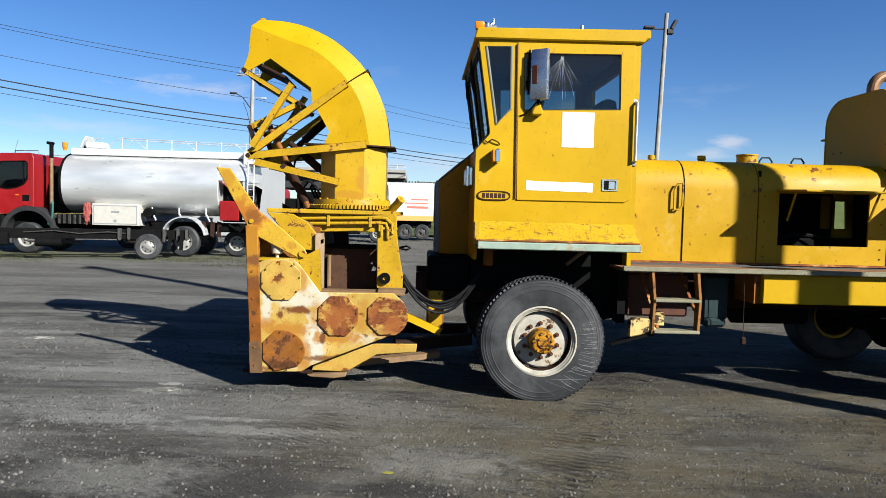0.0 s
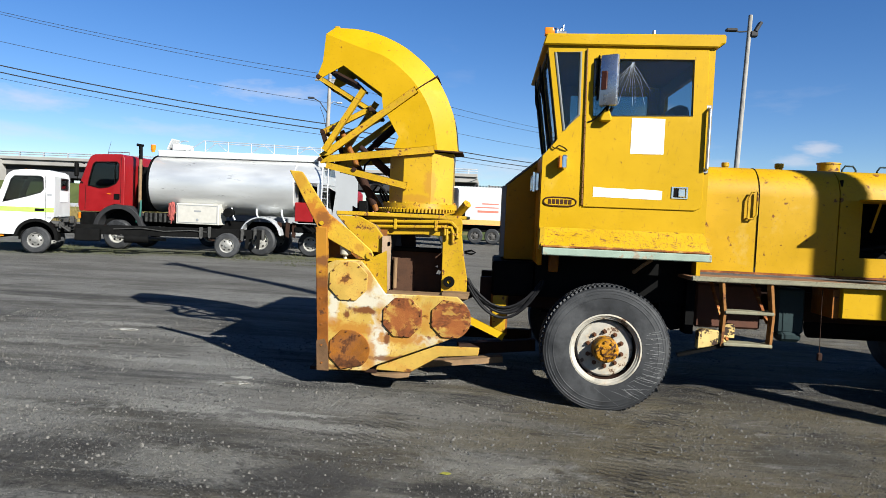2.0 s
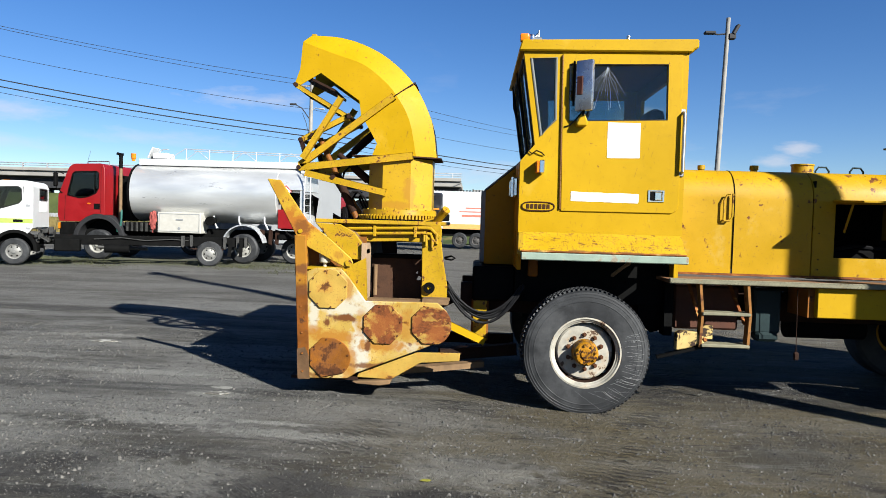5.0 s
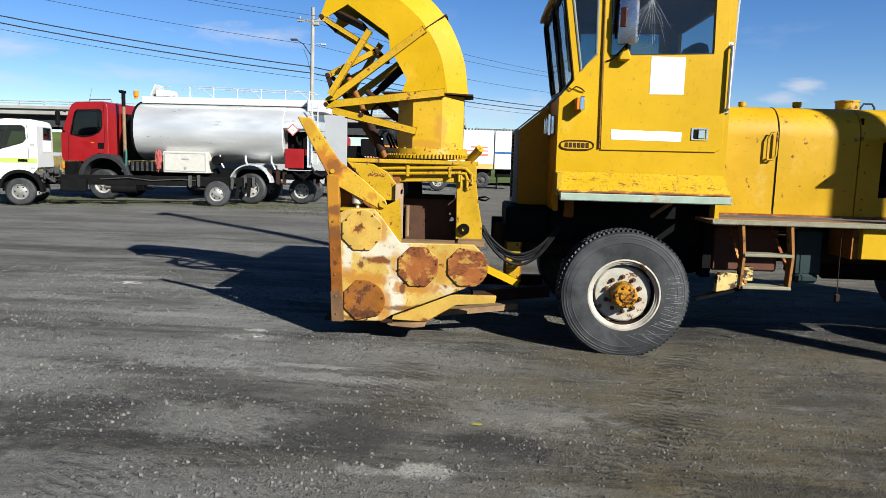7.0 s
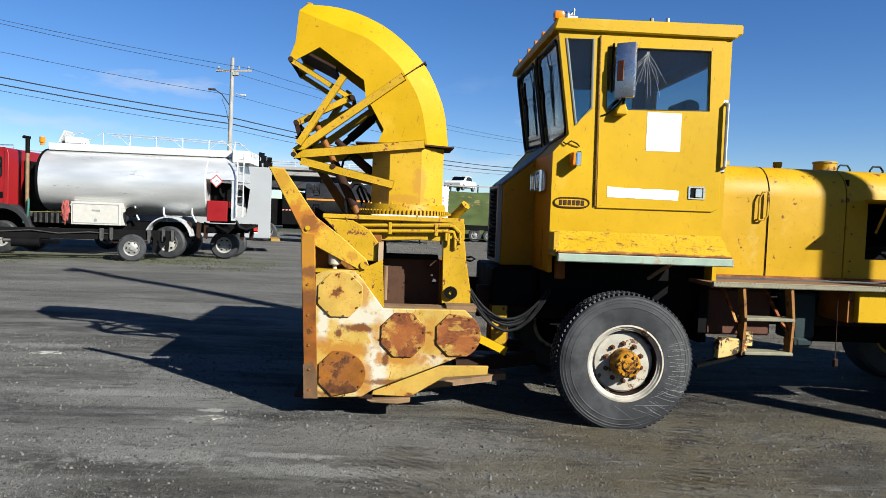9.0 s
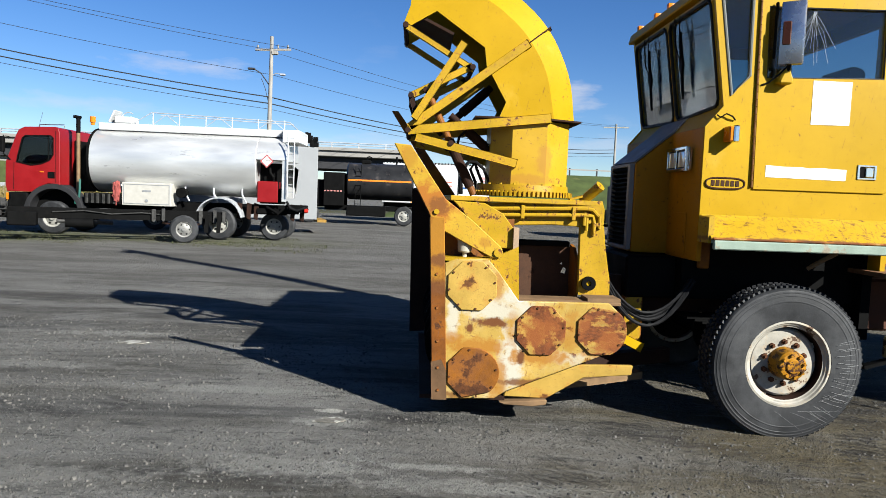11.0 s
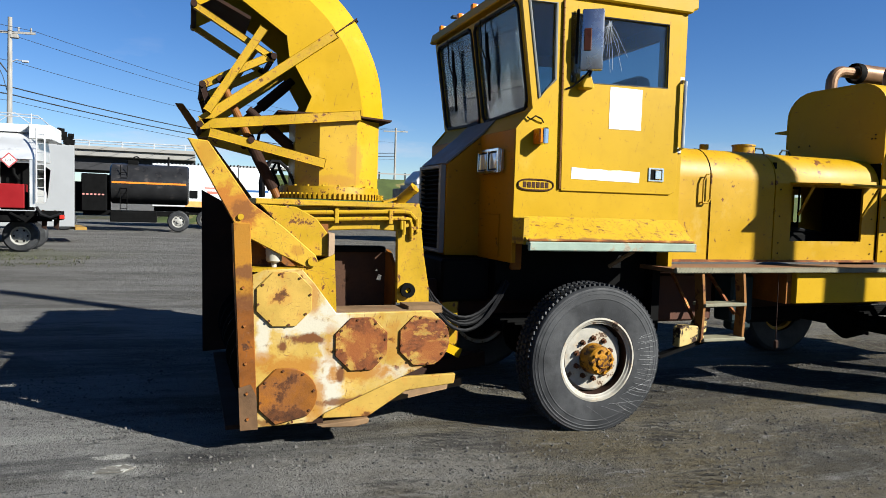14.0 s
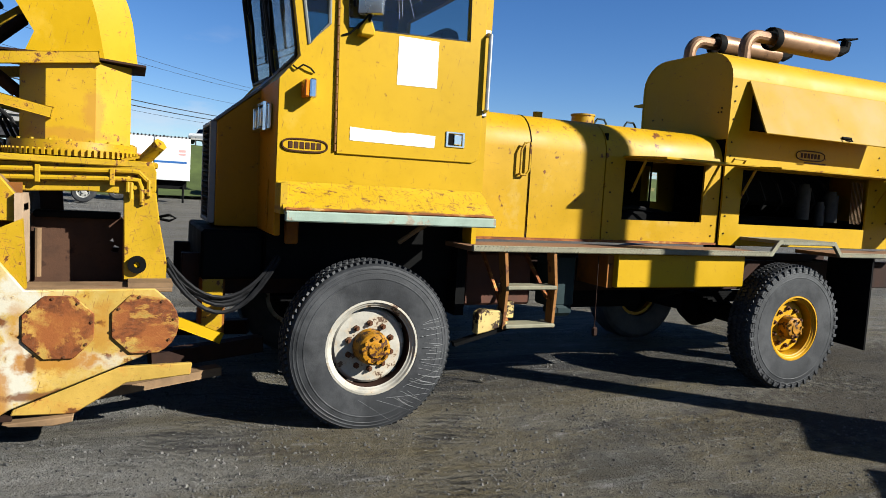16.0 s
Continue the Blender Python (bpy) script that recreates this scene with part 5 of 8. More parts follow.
plate(b, "x", [(5.55, 0.32), (6.05, 0.34), (6.05, 1.27), (5.55, 1.27)], 6.86, 6.885)
part("rear_mudflap", b, black, truck)
b = B()
plate(b, "x", [(7.35, 0.26), (7.85, 0.28), (7.85, 1.27), (7.35, 1.27)], 6.86, 6.885)
part("rear_mudflap", b, black, truck)
# seats, wheel and console in the cab
for y0 in (5.95, 6.95):
    b = B()
    box(b, 1.75, 2.2, y0, y0 + 0.5, 2.05, 2.35, 0.06, 2)
    box(b, 2.12, 2.30, y0 + 0.02, y0 + 0.48, 2.3, 2.98, 0.07, 2)
    part("seat", b, seat_grey, truck)
b = B()
tube(b, [(1.50 + 0.10 * math.sin(a) * 0.6, 6.2 + 0.21 * math.cos(a), 2.84 + 0.19 * math.sin(a) * 0.6) for a in [k * math.tau / 28 for k in range(28)]], 0.016, 8, closed=True)
rod(b, (1.25, 6.2, 2.3), (1.5, 6.2, 2.82), 0.03, 10)
box(b, 1.06, 1.32, 5.78, 7.6, 2.2, 2.66, 0.03)
part("dashboard", b, black, truck)

# ---- snow blower head ----
def front_paint(m):
    """Old yellow paint left on the upper part of the front edge."""
    return patched(m, [(-1.22, 1.42, 0.10, 0.28, (0.27, 0.125, 0.008), 0.6), (-1.20, 1.30, 0.10, 0.05, BROWN, 0.9), (-1.20, 1.10, 0.10, 0.05, BROWN, 0.7)])


head = thing("snow_blower", (-0.6, YC, 0.10), "rusty yellow snow blower head with tall curved discharge chute", "snow blower")
side_out = [(-1.115, 0.26), (-1.15, 1.28), (-1.07, 1.315), (-0.83, 1.325), (-0.745, 1.23), (-0.585, 1.015), (0.10, 1.02), (0.19, 0.94), (0.237, 0.83), (0.225, 0.73), (0.10, 0.635), (-0.40, 0.43), (-0.65, 0.33), (-0.74, 0.27)]
b = B()
plate(b, "y", side_out, 5.43, 5.47, w=0.006)
sp = part("side_plate", b, plate_paint, head, "bleached yellow side plate with rust and bare patches")
b = B()
plate(b, "y", [(-1.21, 0.26), (-1.275, 1.62), (-1.165, 1.62), (-1.10, 0.26)], 5.42, 5.50, w=0.005)
edge = part("front_edge", b, front_paint(mat("orange_brown_paint", (0.185, 0.056, 0.003), 0.7, var=0.45, scale=4, wear=(0.08, 0.028, 0.008), wear_amt=0.11, wear_scale=9, dust=(0.25, 0.10, 0.008), dust_amt=0.15, scratch=0.07, bump=0.3, bscale=60)), head)
b = B()
plate(b, "y", [(-1.213, 0.255), (-1.226, 0.54), (-1.15, 0.56), (-1.112, 0.48), (-1.098, 0.255)], 5.414, 5.42)
part("wear_shoe", b, mat("scraped_brown_shoe", (0.13, 0.070, 0.032), 0.7, var=0.4, scale=5, wear=(0.06, 0.028, 0.014), wear_amt=0.18, bump=0.4), head)
for z in (0.33, 0.5, 0.7, 0.95, 1.2):
    bolt(head, (-1.165 - 0.045 * (z - .3), 5.42 if z > 0.52 else 5.414, z), 0.010, 0.010, rust)


def octagon(cx, cz, r, n=8, turn=22.5):
    return [(cx + r * math.cos(radians(turn + 360 * k / n)), cz + r * math.sin(radians(turn + 360 * k / n))) for k in range(n)]


for cx, cz, r, m, n in ((-0.94, 1.12, 0.198, plate_yellow, 8), (-0.41, 0.80, 0.20, cover_rust, 8), (0.045, 0.81, 0.195, cover_rust2, 8), (-0.91, 0.465, 0.205, rust_orange, 8)):
    b = B()
    pts = octagon(cx, cz, r, n)
    if cx > 0:
        pts = [p for p in octagon(cx, cz, r) if p[0] < cx + 0.08] + []
        pts = sorted(pts, key=lambda p: math.atan2(p[1] - cz, p[0] - cx))
        pts = [(cx + 0.195 * math.cos(radians(a)), cz + 0.195 * math.sin(radians(a))) for a in range(-67, 68, 15)] + octagon(cx, cz, r)[2:6]
    elif cx < -0.9 and cz < 0.6:
        pts = [(cx + 0.2 * math.cos(radians(a)), cz + 0.19 * math.sin(radians(a))) for a in range(-50, 91, 14)] + octagon(cx, cz, r)[2:6]
    plate(b, "y", pts, 5.412, 5.43, w=0.005)
    cov = part("cover", b, m, head, "bolted octagonal rusty cover")
    for px, pz in octagon(cx, cz, r * 0.87, 8, 10):
        bolt(cov, (px, 5.413, pz), 0.0085, 0.010, nut_rust)
# bearing tray, jug, upper guard plates
b = B()
plate(b, "y", [(-1.24, 1.0), (-1.27, 1.61), (-0.62, 1.62), (-0.62, 1.0)], 5.62, 5.66)
part("inner_plate", b, rust_orange, head)
b = B()
rod(b, (-1.0, 5.53, 1.32), (-1.0, 5.53, 1.365), 0.018, 10)
lathe(b, [(0.001, 1.36), (0.044, 1.36), (0.052, 1.37), (0.056, 1.45), (0.050, 1.46), (0.001, 1.46)], (-1.0, 5.53, 0), "z", 20, closed=False)
rod(b, (-1.0, 5.53, 1.46), (-1.0, 5.53, 1.475), 0.03, 12)
part("oil_cup", b, mat("dirty_white_plastic", (0.50, 0.46, 0.36), 0.5, var=0.2, wear=(0.35, 0.25, 0.12), wear_amt=0.12), head)
b = B()
box(b, -1.15, -0.80, 5.44, 5.62, 1.30, 1.325)
part("tray", b, yellow_worn, head)
b = B()
plate(b, "y", [(-1.555, 2.15), (-1.43, 2.14), (-1.16, 1.755), (-0.95, 1.60), (-0.735, 1.415), (-0.715, 1.37), (-0.745, 1.325), (-0.80, 1.33), (-1.0, 1.43), (-1.23, 1.55), (-1.29, 1.66)], 5.455, 5.485, w=0.006)
la = part("lift_arm", b, patched(mat("rust_banded_yellow_paint", (0.45, 0.275, 0.02), 0.5, var=0.16, scale=3, wear=(0.13, 0.05, 0.012), wear_amt=0.11, wear_scale=11, bump=0.2, bscale=60, halo=(0.36, 0.18, 0.015), scratch=0.05), [(-1.27, 1.74, 0.20, 0.14, (0.22, 0.075, 0.008), 0.95), (-1.23, 1.70, 0.10, 0.06, BROWN, 0.7), (-1.45, 2.05, 0.06, 0.10, RUSTY, 0.5), (-0.86, 1.44, 0.05, 0.04, RUSTY, 0.6)]), head, "scratched yellow arm with a rust band")
for x, z, r in ((-0.755, 1.37, 0.032), (-1.225, 1.66, 0.02)):
    b = B()
    rod(b, (x, 5.44, z), (x, 5.50, z), r, 14)
    part("pin", b, yellow_worn, la)
b = B()
plate(b, "y", [(-1.10, 1.745), (-0.86, 1.735), (-0.72, 1.66), (-0.62, 1.53), (-0.60, 1.40), (-0.74, 1.40), (-0.95, 1.58)], 5.52, 5.56, w=0.006)
part("guard_plate", b, yellow_worn, head)
b = B()
plate(b, "y", [(-0.90, 1.27), (-0.60, 1.42), (-0.575, 0.95), (-0.76, 1.17)], 5.472, 5.53)
part("corner_plate", b, yellow_worn, head)
b = B()
plate(b, "y", [(-0.92, 1.745), (-0.72, 1.655), (-0.60, 1.50), (-0.60, 1.46), (-0.74, 1.62), (-0.94, 1.71)], 5.545, 5.75)
part("guard_rim", b, dusty_steel, head)
# frame round the discharge opening
b = B()
box(b, -0.64, -0.60, 5.48, 5.82, 1.02, 1.56)
part("opening_cheek", b, mat("pale_dusty_steel", (0.36, 0.25, 0.16), 0.8, var=0.25, scale=5, wear=RUST, wear_amt=0.08, bump=0.4, bscale=80), head)
b = B()
plate(b, "y", [(-0.92, 1.575), (-0.86, 1.74), (0.09, 1.765), (0.105, 1.72), (0.105, 1.595), (-0.06, 1.575), (-0.30, 1.585), (-0.60, 1.57)], 5.73, 5.78, w=0.006)
part("top_beam", b, yellow_worn, head)
b = B()
plate(b, "y", [(-0.085, 1.585), (0.105, 1.595), (0.13, 1.40), (0.175, 1.16), (0.175, 1.045), (-0.075, 1.04)], 5.725, 5.775, w=0.006)
post = part("frame_post", b, yellow_worn, head, "scratched yellow post")
b = B()
plate(b, "y", [(-0.075, 1.155), (0.172, 1.16), (0.175, 1.045), (-0.073, 1.04)], 5.717, 5.725)
part("foot_plate", b, yellow_worn, post)
b = B()
lathe(b, [(0.02, 0), (0.055, 0), (0.055, -0.035), (0.02, -0.035)], (0.0, 5.717, 1.135), "y", 20)
part("eyelet", b, black, post)
b = B()
rod(b, (0.0, 5.70, 1.135), (0.0, 5.717, 1.135), 0.018, 10)
part("eyelet_pin", b, yellow, post)
b = B()
box(b, -0.60, 0.20, 5.47, 5.76, 0.995, 1.02, 0.004)
box(b, -0.05, 0.205, 5.50, 5.72, 1.02, 1.045)
part("ledge", b, dusty_steel, head)
b = B()
plate(b, "z", [(-1.12, 5.60), (0.09, 5.74), (0.12, 5.95), (0.12, 7.6), (-1.2, 7.9)], 1.745, 1.785, w=0.006)
part("deck", b, yellow_worn, head)
for z, yy in ((1.695, 5.70), (1.645, 5.695)):
    b = B()
    tube(b, [(-0.86, 5.78, z + 0.03), (-0.84, 5.71, z + 0.01), (-0.79, yy, z), (-0.05, yy, z + 0.025), (0.0, yy, z + 0.02), (0.02 if z < 1.67 else 0.06, yy + 0.01, z - 0.04), (0.02 if z < 1.67 else 0.06, yy + 0.02, z - 0.13)], 0.017, 8)
    part("hydraulic_pipe", b, yellow_worn, head)
for x in (-0.55, -0.15):
    b = B()
    box(b, x - 0.015, x + 0.015, 5.675, 5.73, 1.625, 1.73, 0.004)
    part("pipe_clamp", b, yellow_worn, head)
for x, z in ((-0.02, 1.62), (0.04, 1.60), (0.08, 1.64), (-0.04, 1.66)):
    b = B()
    rod(b, (x, 5.69, z), (x, 5.73, z), 0.014, 8)
    rod(b, (x - 0.02, 5.70, z - 0.07), (x - 0.02, 5.70, z + 0.03), 0.013, 8)
    part("pipe_fitting", b, yellow_worn, head)
b = B()
rod(b, (0.02, 6.12, 1.78), (0.125, 6.02, 1.90), 0.042, 16)
rod(b, (0.12, 6.025, 1.895), (0.135, 6.01, 1.912), 0.048, 6)
bar(b, (-0.10, 6.1, 1.79), (0.04, 6.1, 1.83), 0.05, 0.02)
part("swing_motor", b, yellow_worn, head)
# impeller drum and auger housing behind the plates
chamber_paint = mat("brown_rusted_chamber", (0.065, 0.030, 0.016), 0.85, var=0.4, scale=4, wear=(0.04, 0.018, 0.010), wear_amt=0.13, wear_scale=4, bump=0.4, bscale=60)
b = B()
plate(b, "y", [(-0.62, 0.55), (-0.06, 0.55), (-0.06, 1.36), (-0.10, 1.42), (-0.62, 1.42)], 6.04, 6.06, ([(-0.155, 1.18), (-0.115, 1.17), (-0.105, 1.21), (-0.135, 1.225)], [(-0.165, 1.25), (-0.14, 1.245), (-0.145, 1.27)]))
chamber = part("discharge_chamber", b, chamber_paint, head, "open rusted discharge chamber")
b = B()
plate(b, "x", [(5.80, 0.55), (6.04, 0.55), (6.04, 1.42), (5.94, 1.40), (5.84, 1.33), (5.80, 1.22)], -0.085, -0.06)
part("chamber_wall", b, rust_orange, chamber)
b = B()
box(b, -0.60, -0.10, 5.97, 6.10, 1.40, 1.445, 0.010)
part("chamber_top", b, black, chamber)
b = B()
rod(b, (-0.575, 5.99, 1.02), (-0.575, 5.99, 1.33), 0.022, 10)
part("chamber_pipe", b, dusty_steel, chamber)
b = B()
plate(b, "x", [(5.50, 0.30), (7.90, 0.30), (7.90, 1.0), (7.3, 1.74), (6.2, 1.74), (5.78, 1.0), (5.50, 1.0)], -0.76, -0.72)
part("back_wall", b, dark_rust, head)
b = B()
rod(b, (-0.95, 5.47, 0.60), (-0.95, 7.90, 0.60), 0.07, 16)
part("auger_shaft", b, dark_rust, head)
for s, y0 in ((1, 5.5), (-1, 7.88)):
    b = B()
    n = 60
    vs = []
    for k in range(n + 1):
        a = k * math.tau * 2.5 / n
        yy = y0 + s * 1.1 * k / n
        vs.append([b.verts.new((-0.95 + r * math.cos(a), yy + o, 0.62 + r * math.sin(a))) for r, o in ((0.20, 0), (0.32, 0), (0.32, 0.02), (0.20, 0.02))])
    for k in range(n):
        for i in range(4):
            b.faces.new((vs[k][i], vs[k][(i + 1) % 4], vs[k + 1][(i + 1) % 4], vs[k + 1][i]))
    part("auger_flight", b, black, head)
# far cheek with its own arm
b = B()
plate(b, "y", [(-1.40, 0.28), (-1.425, 1.86), (-1.20, 1.74), (-0.6, 1.74), (-0.55, 1.02), (0.1, 1.02), (0.2, 0.75), (-0.65, 0.33)], 7.90, 7.94)
part("far_side_plate", b, dark_rust, head)
b = B()
plate(b, "y", [(-1.67, 2.66), (-1.60, 2.66), (-0.96, 1.80), (-1.03, 1.76), (-1.10, 1.80)], 7.80, 7.885, w=0.005)
part("far_lift_arm", b, rust_orange, head)
b = B()
box(b, -1.30, -0.65, 5.50, 7.90, 0.24, 0.27)
part("cutting_edge", b, dark_rust, head)
# skids and push frame
b = B()
plate(b, "y", [(-0.66, 0.27), (-0.64, 0.32), (-0.10, 0.53), (0.33, 0.535), (0.32, 0.46), (-0.05, 0.43), (-0.33, 0.26)], 5.50, 5.54, w=0.006)
part("skid_brace", b, plate_yellow, head)
b = B()
plate(b, "y", [(-0.70, 0.235), (-0.33, 0.26), (-0.335, 0.222), (-0.44, 0.205), (-0.66, 0.215)], 5.46, 5.66, w=0.006)
part("skid_shoe", b, dusty_steel, head)
b = B()
bar(b, (-0.32, 5.72, 0.30), (0.55, 6.02, 0.345), 0.10, 0.06)
part("push_beam", b, dusty_steel, head)
b = B()
bar(b, (0.15, 5.9, 0.77), (0.56, 6.03, 0.57), 0.04, 0.075)
part("push_link", b, yellow, head)
for p, q in (((0.1, 6.15, 0.40), (0.9, 6.35, 0.45)), ((0.0, 7.3, 0.40), (0.9, 7.0, 0.45))):
    b = B()
    bar(b, p, q, 0.10, 0.12)
    part("push_arm", b, dark_rust, head)
b = B()
box(b, 0.42, 0.60, 6.15, 6.35, 0.55, 1.0, 0.02)
part("hitch_column", b, rust_orange, head)
b = B()
box(b, 0.44, 0.58, 6.14, 6.148, 0.60, 0.98)
part("hitch_face", b, yellow_worn, head)
rr = random.Random(11)
for k in range(8):
    b = B()
    dy, dz = rr.uniform(-0.05, 0.05), rr.uniform(-0.045, 0.035)
    p0, p1 = Vector((0.18, 5.85 + dy, 1.14 + dz)), Vector((0.92 + rr.uniform(-.03, .03), 5.98 + dy, 1.12 + rr.uniform(-.05, .1)))
    tube(b, sag(p0, p1, 0.30 + rr.uniform(-0.05, 0.07), 12), rr.choice((0.011, 0.014, 0.016)), 6)
    part("hydraulic_hose", b, hose, head)
b = B()
tube(b, [(0.13, 6.05, 1.42), (0.20, 6.0, 1.44), (0.24, 6.0, 1.42), (0.20, 6.0, 1.40), (0.13, 6.05, 1.41)], 0.010, 6)
part("chain_link", b, black, head)

# chute
ring_c = (-0.42, YC - 0.03)
b = B()
for k in range(72):
    a = k * math.tau / 72
    t = B()
    box(t, 0.425, 0.46, -0.010, 0.010, 1.80, 1.845)
    join(b, t, Matrix.Translation((*ring_c, 0)) @ Matrix.Rotation(a, 4, "Z"))
lathe(b, [(0.3, 1.80), (0.43, 1.80), (0.43, 1.85), (0.3, 1.85)], (*ring_c, 0), "z", 48)
part("ring_gear", b, yellow_worn, head, "toothed yellow slewing ring")
b = B()
lathe(b, [(0.28, 1.85), (0.42, 1.85), (0.415, 1.90), (0.28, 1.90)], (*ring_c, 0), "z", 40)
for k in range(20):
    a = k * math.tau / 20
    rod(b, (ring_c[0] + 0.395 * math.cos(a), ring_c[1] + 0.395 * math.sin(a), 1.90), (ring_c[0] + 0.395 * math.cos(a), ring_c[1] + 0.395 * math.sin(a), 1.912), 0.012, 6)
part("chute_flange", b, yellow_worn, head)
SY, TY = 6.32, 7.02
OCT = [(-0.57, SY), (-0.27, SY), (-0.05, SY + 0.16), (-0.05, TY - 0.16), (-0.27, TY), (-0.57, TY), (-0.74, TY - 0.16), (-0.74, SY + 0.16)]
b = B()
t = B()
vs0 = [t.verts.new((x, y, 1.90)) for x, y in OCT]
vs1 = [t.verts.new((x, y, 2.45)) for x, y in OCT]
for k in range(8):
    t.faces.new((vs0[k], vs0[(k + 1) % 8], vs1[(k + 1) % 8], vs1[k]))
join(b, t)
part("chute_column", b, patched(mat("rust_flecked_yellow_paint", YEL, 0.46, var=0.1, scale=2.5, wear=RUST, wear_amt=0.105, wear_scale=18, bump=0.1, bscale=40, scratch=0.03, spec=0.32), [(-0.28, 2.12, 0.07, 0.14, RUSTY, 0.55), (-0.40, 1.95, 0.30, 0.04, RUSTY, 0.5)]), head)
b = B()
plate(b, "z", [(-0.90, SY - 0.015), (-0.26, SY - 0.03), (0.045, SY + 0.10), (0.045, TY - 0.10), (-0.26, TY + 0.03), (-0.90, TY + 0.015)], 2.460, 2.474)
part("chute_lip", b, dark_rust, head)


def elbow(name, outer, ridge, inner):
    """A curved chute section: two side sheets, two slanted shoulders and the back, as one bent sheet with thickness."""
    b = B()
    n = len(ridge)
    for s in (1, -1):
        ya, yb = (SY, SY + 0.16) if s > 0 else (TY, TY - 0.16)
        th = 0.012 * s
        plate(b, "y", ridge + inner, ya, ya + th)
        rows = []
        for (rx, rz), (ox, oz) in zip(ridge, outer):
            rows.append((b.verts.new((rx, ya, rz)), b.verts.new((ox, yb, oz))))
        for i in range(n - 1):
            b.faces.new((rows[i][0], rows[i + 1][0], rows[i + 1][1], rows[i][1]))
    bk = [(b.verts.new((ox, SY + 0.16, oz)), b.verts.new((ox, TY - 0.16, oz))) for ox, oz in outer]
    for i in range(n - 1):
        b.faces.new((bk[i][0], bk[i + 1][0], bk[i + 1][1], bk[i][1]))
    bmesh.ops.remove_doubles(b, verts=b.verts, dist=0.0005)
    return part(name, b, yellow, head)


def curve_pts(pts, n):
    """A smooth run through points (Catmull-Rom)."""
    P = [Vector((*p, 0)) for p in pts]
    P = [2 * P[0] - P[1]] + P + [2 * P[-1] - P[-2]]
    out = []
    for i in range(1, len(P) - 2):
        for k in range(n):
            t = k / n
            q = 0.5 * (2 * P[i] + (P[i + 1] - P[i - 1]) * t + (2 * P[i - 1] - 5 * P[i] + 4 * P[i + 1] - P[i + 2]) * t * t + (3 * P[i] - P[i - 1] - 3 * P[i + 1] + P[i + 2]) * t ** 3)
            out.append((q.x, q.y))
    out.append((P[-2].x, P[-2].y))
    return out


r_all = curve_pts([(-0.22, 2.475), (-0.30, 2.85), (-0.45, 3.12), (-0.61, 3.29), (-0.82, 3.44), (-1.09, 3.53), (-1.46, 3.66)], 4)
o_all = curve_pts([(-0.01, 2.475), (-0.075, 2.87), (-0.27, 3.26), (-0.555, 3.53), (-0.84, 3.68), (-1.11, 3.75), (-1.40, 3.765)], 4)
elbow("chute_lower", o_all[:9], r_all[:9], [(-0.78, 2.84), (-0.64, 2.60), (-0.69, 2.475)])
elbow("chute_upper", [(x - 0.004, z + 0.004) for x, z in o_all[8:]], r_all[8:], [(-1.485, 3.37), (-1.545, 3.20), (-1.50, 3.19), (-1.26, 3.335), (-0.84, 3.05), (-0.82, 2.90), (-0.79, 2.84)])
b = B()
for s, yy in ((1, SY), (-1, TY)):
    tube(b, [(-0.80, yy - 0.004 * s, 2.835), (-0.44, yy - 0.006 * s, 3.125), (-0.26, yy + 0.15 * s, 3.285)], 0.006, 6)
bar(b, (-0.262, SY + 0.155, 3.268), (-0.262, TY - 0.155, 3.268), 0.022, 0.016, up=(1, 0, 0.9))
part("chute_seam", b, dark_rust, head)
b = B()
box(b, -1.42, -1.36, SY + 0.2, TY - 0.2, 3.74, 3.80, 0.01)
part("mouth_lip", b, yellow_worn, head)
b = B()
t = B()
box(t, -0.32, 0.10, SY + 0.03, TY - 0.03, -0.012, 0.012)
join(b, t, Matrix.Translation((-1.2, 0, 3.20)) @ Matrix.Rotation(radians(25), 4, "Y"))
part("deflector", b, dark_rust, head)
for s, yy, m in ((1, SY, yellow_worn), (-1, TY, yellow_worn)):
    d = -0.018 * s
    for name, p, q, w in (("arm_level", (-1.47, 2.325), (-0.25, 2.478), 0.075), ("arm_upper", (-1.46, 2.35), (-0.47, 3.10), 0.07), ("arm_lower", (-1.40, 2.27), (-0.53, 2.08), 0.07),
                          ("brace", (-1.42, 2.42), (-1.02, 3.07), 0.06), ("link", (-1.46, 2.615), (-0.94, 2.89), 0.055), ("rod_arm", (-1.52, 3.20), (-0.93, 2.86), 0.045)):
        b = B()
        k = {"brace": -0.05, "link": 0.02, "rod_arm": 0.02}.get(name, 0.0) * s
        bar(b, (p[0], yy + d + k, p[1]), (q[0], yy + d + k, q[1]), 0.045, w, up=(0, 0, 1))
        part(name, b, m, head)
    for px, pz in ((-1.47, 2.325), (-1.455, 2.62), (-0.94, 2.875), (-1.52, 3.20), (-1.33, 2.67), (-1.10, 2.23)):
        b = B()
        rod(b, (px, yy + d - 0.035, pz), (px, yy + d + 0.05, pz), 0.024, 12)
        part("pin", b, dark_rust, head)
    b = B()
    bar(b, (-1.455, yy + d, 2.62), (-1.40, yy + d, 2.45), 0.03, 0.045)
    part("crank", b, dark_rust, head)
for px, pz in ((-1.47, 2.325), (-1.455, 2.62), (-1.52, 3.20), (-0.94, 2.875)):
    b = B()
    rod(b, (px, SY - 0.03, pz), (px, TY + 0.03, pz), 0.022, 10)
    part("cross_shaft", b, dark_rust, head)
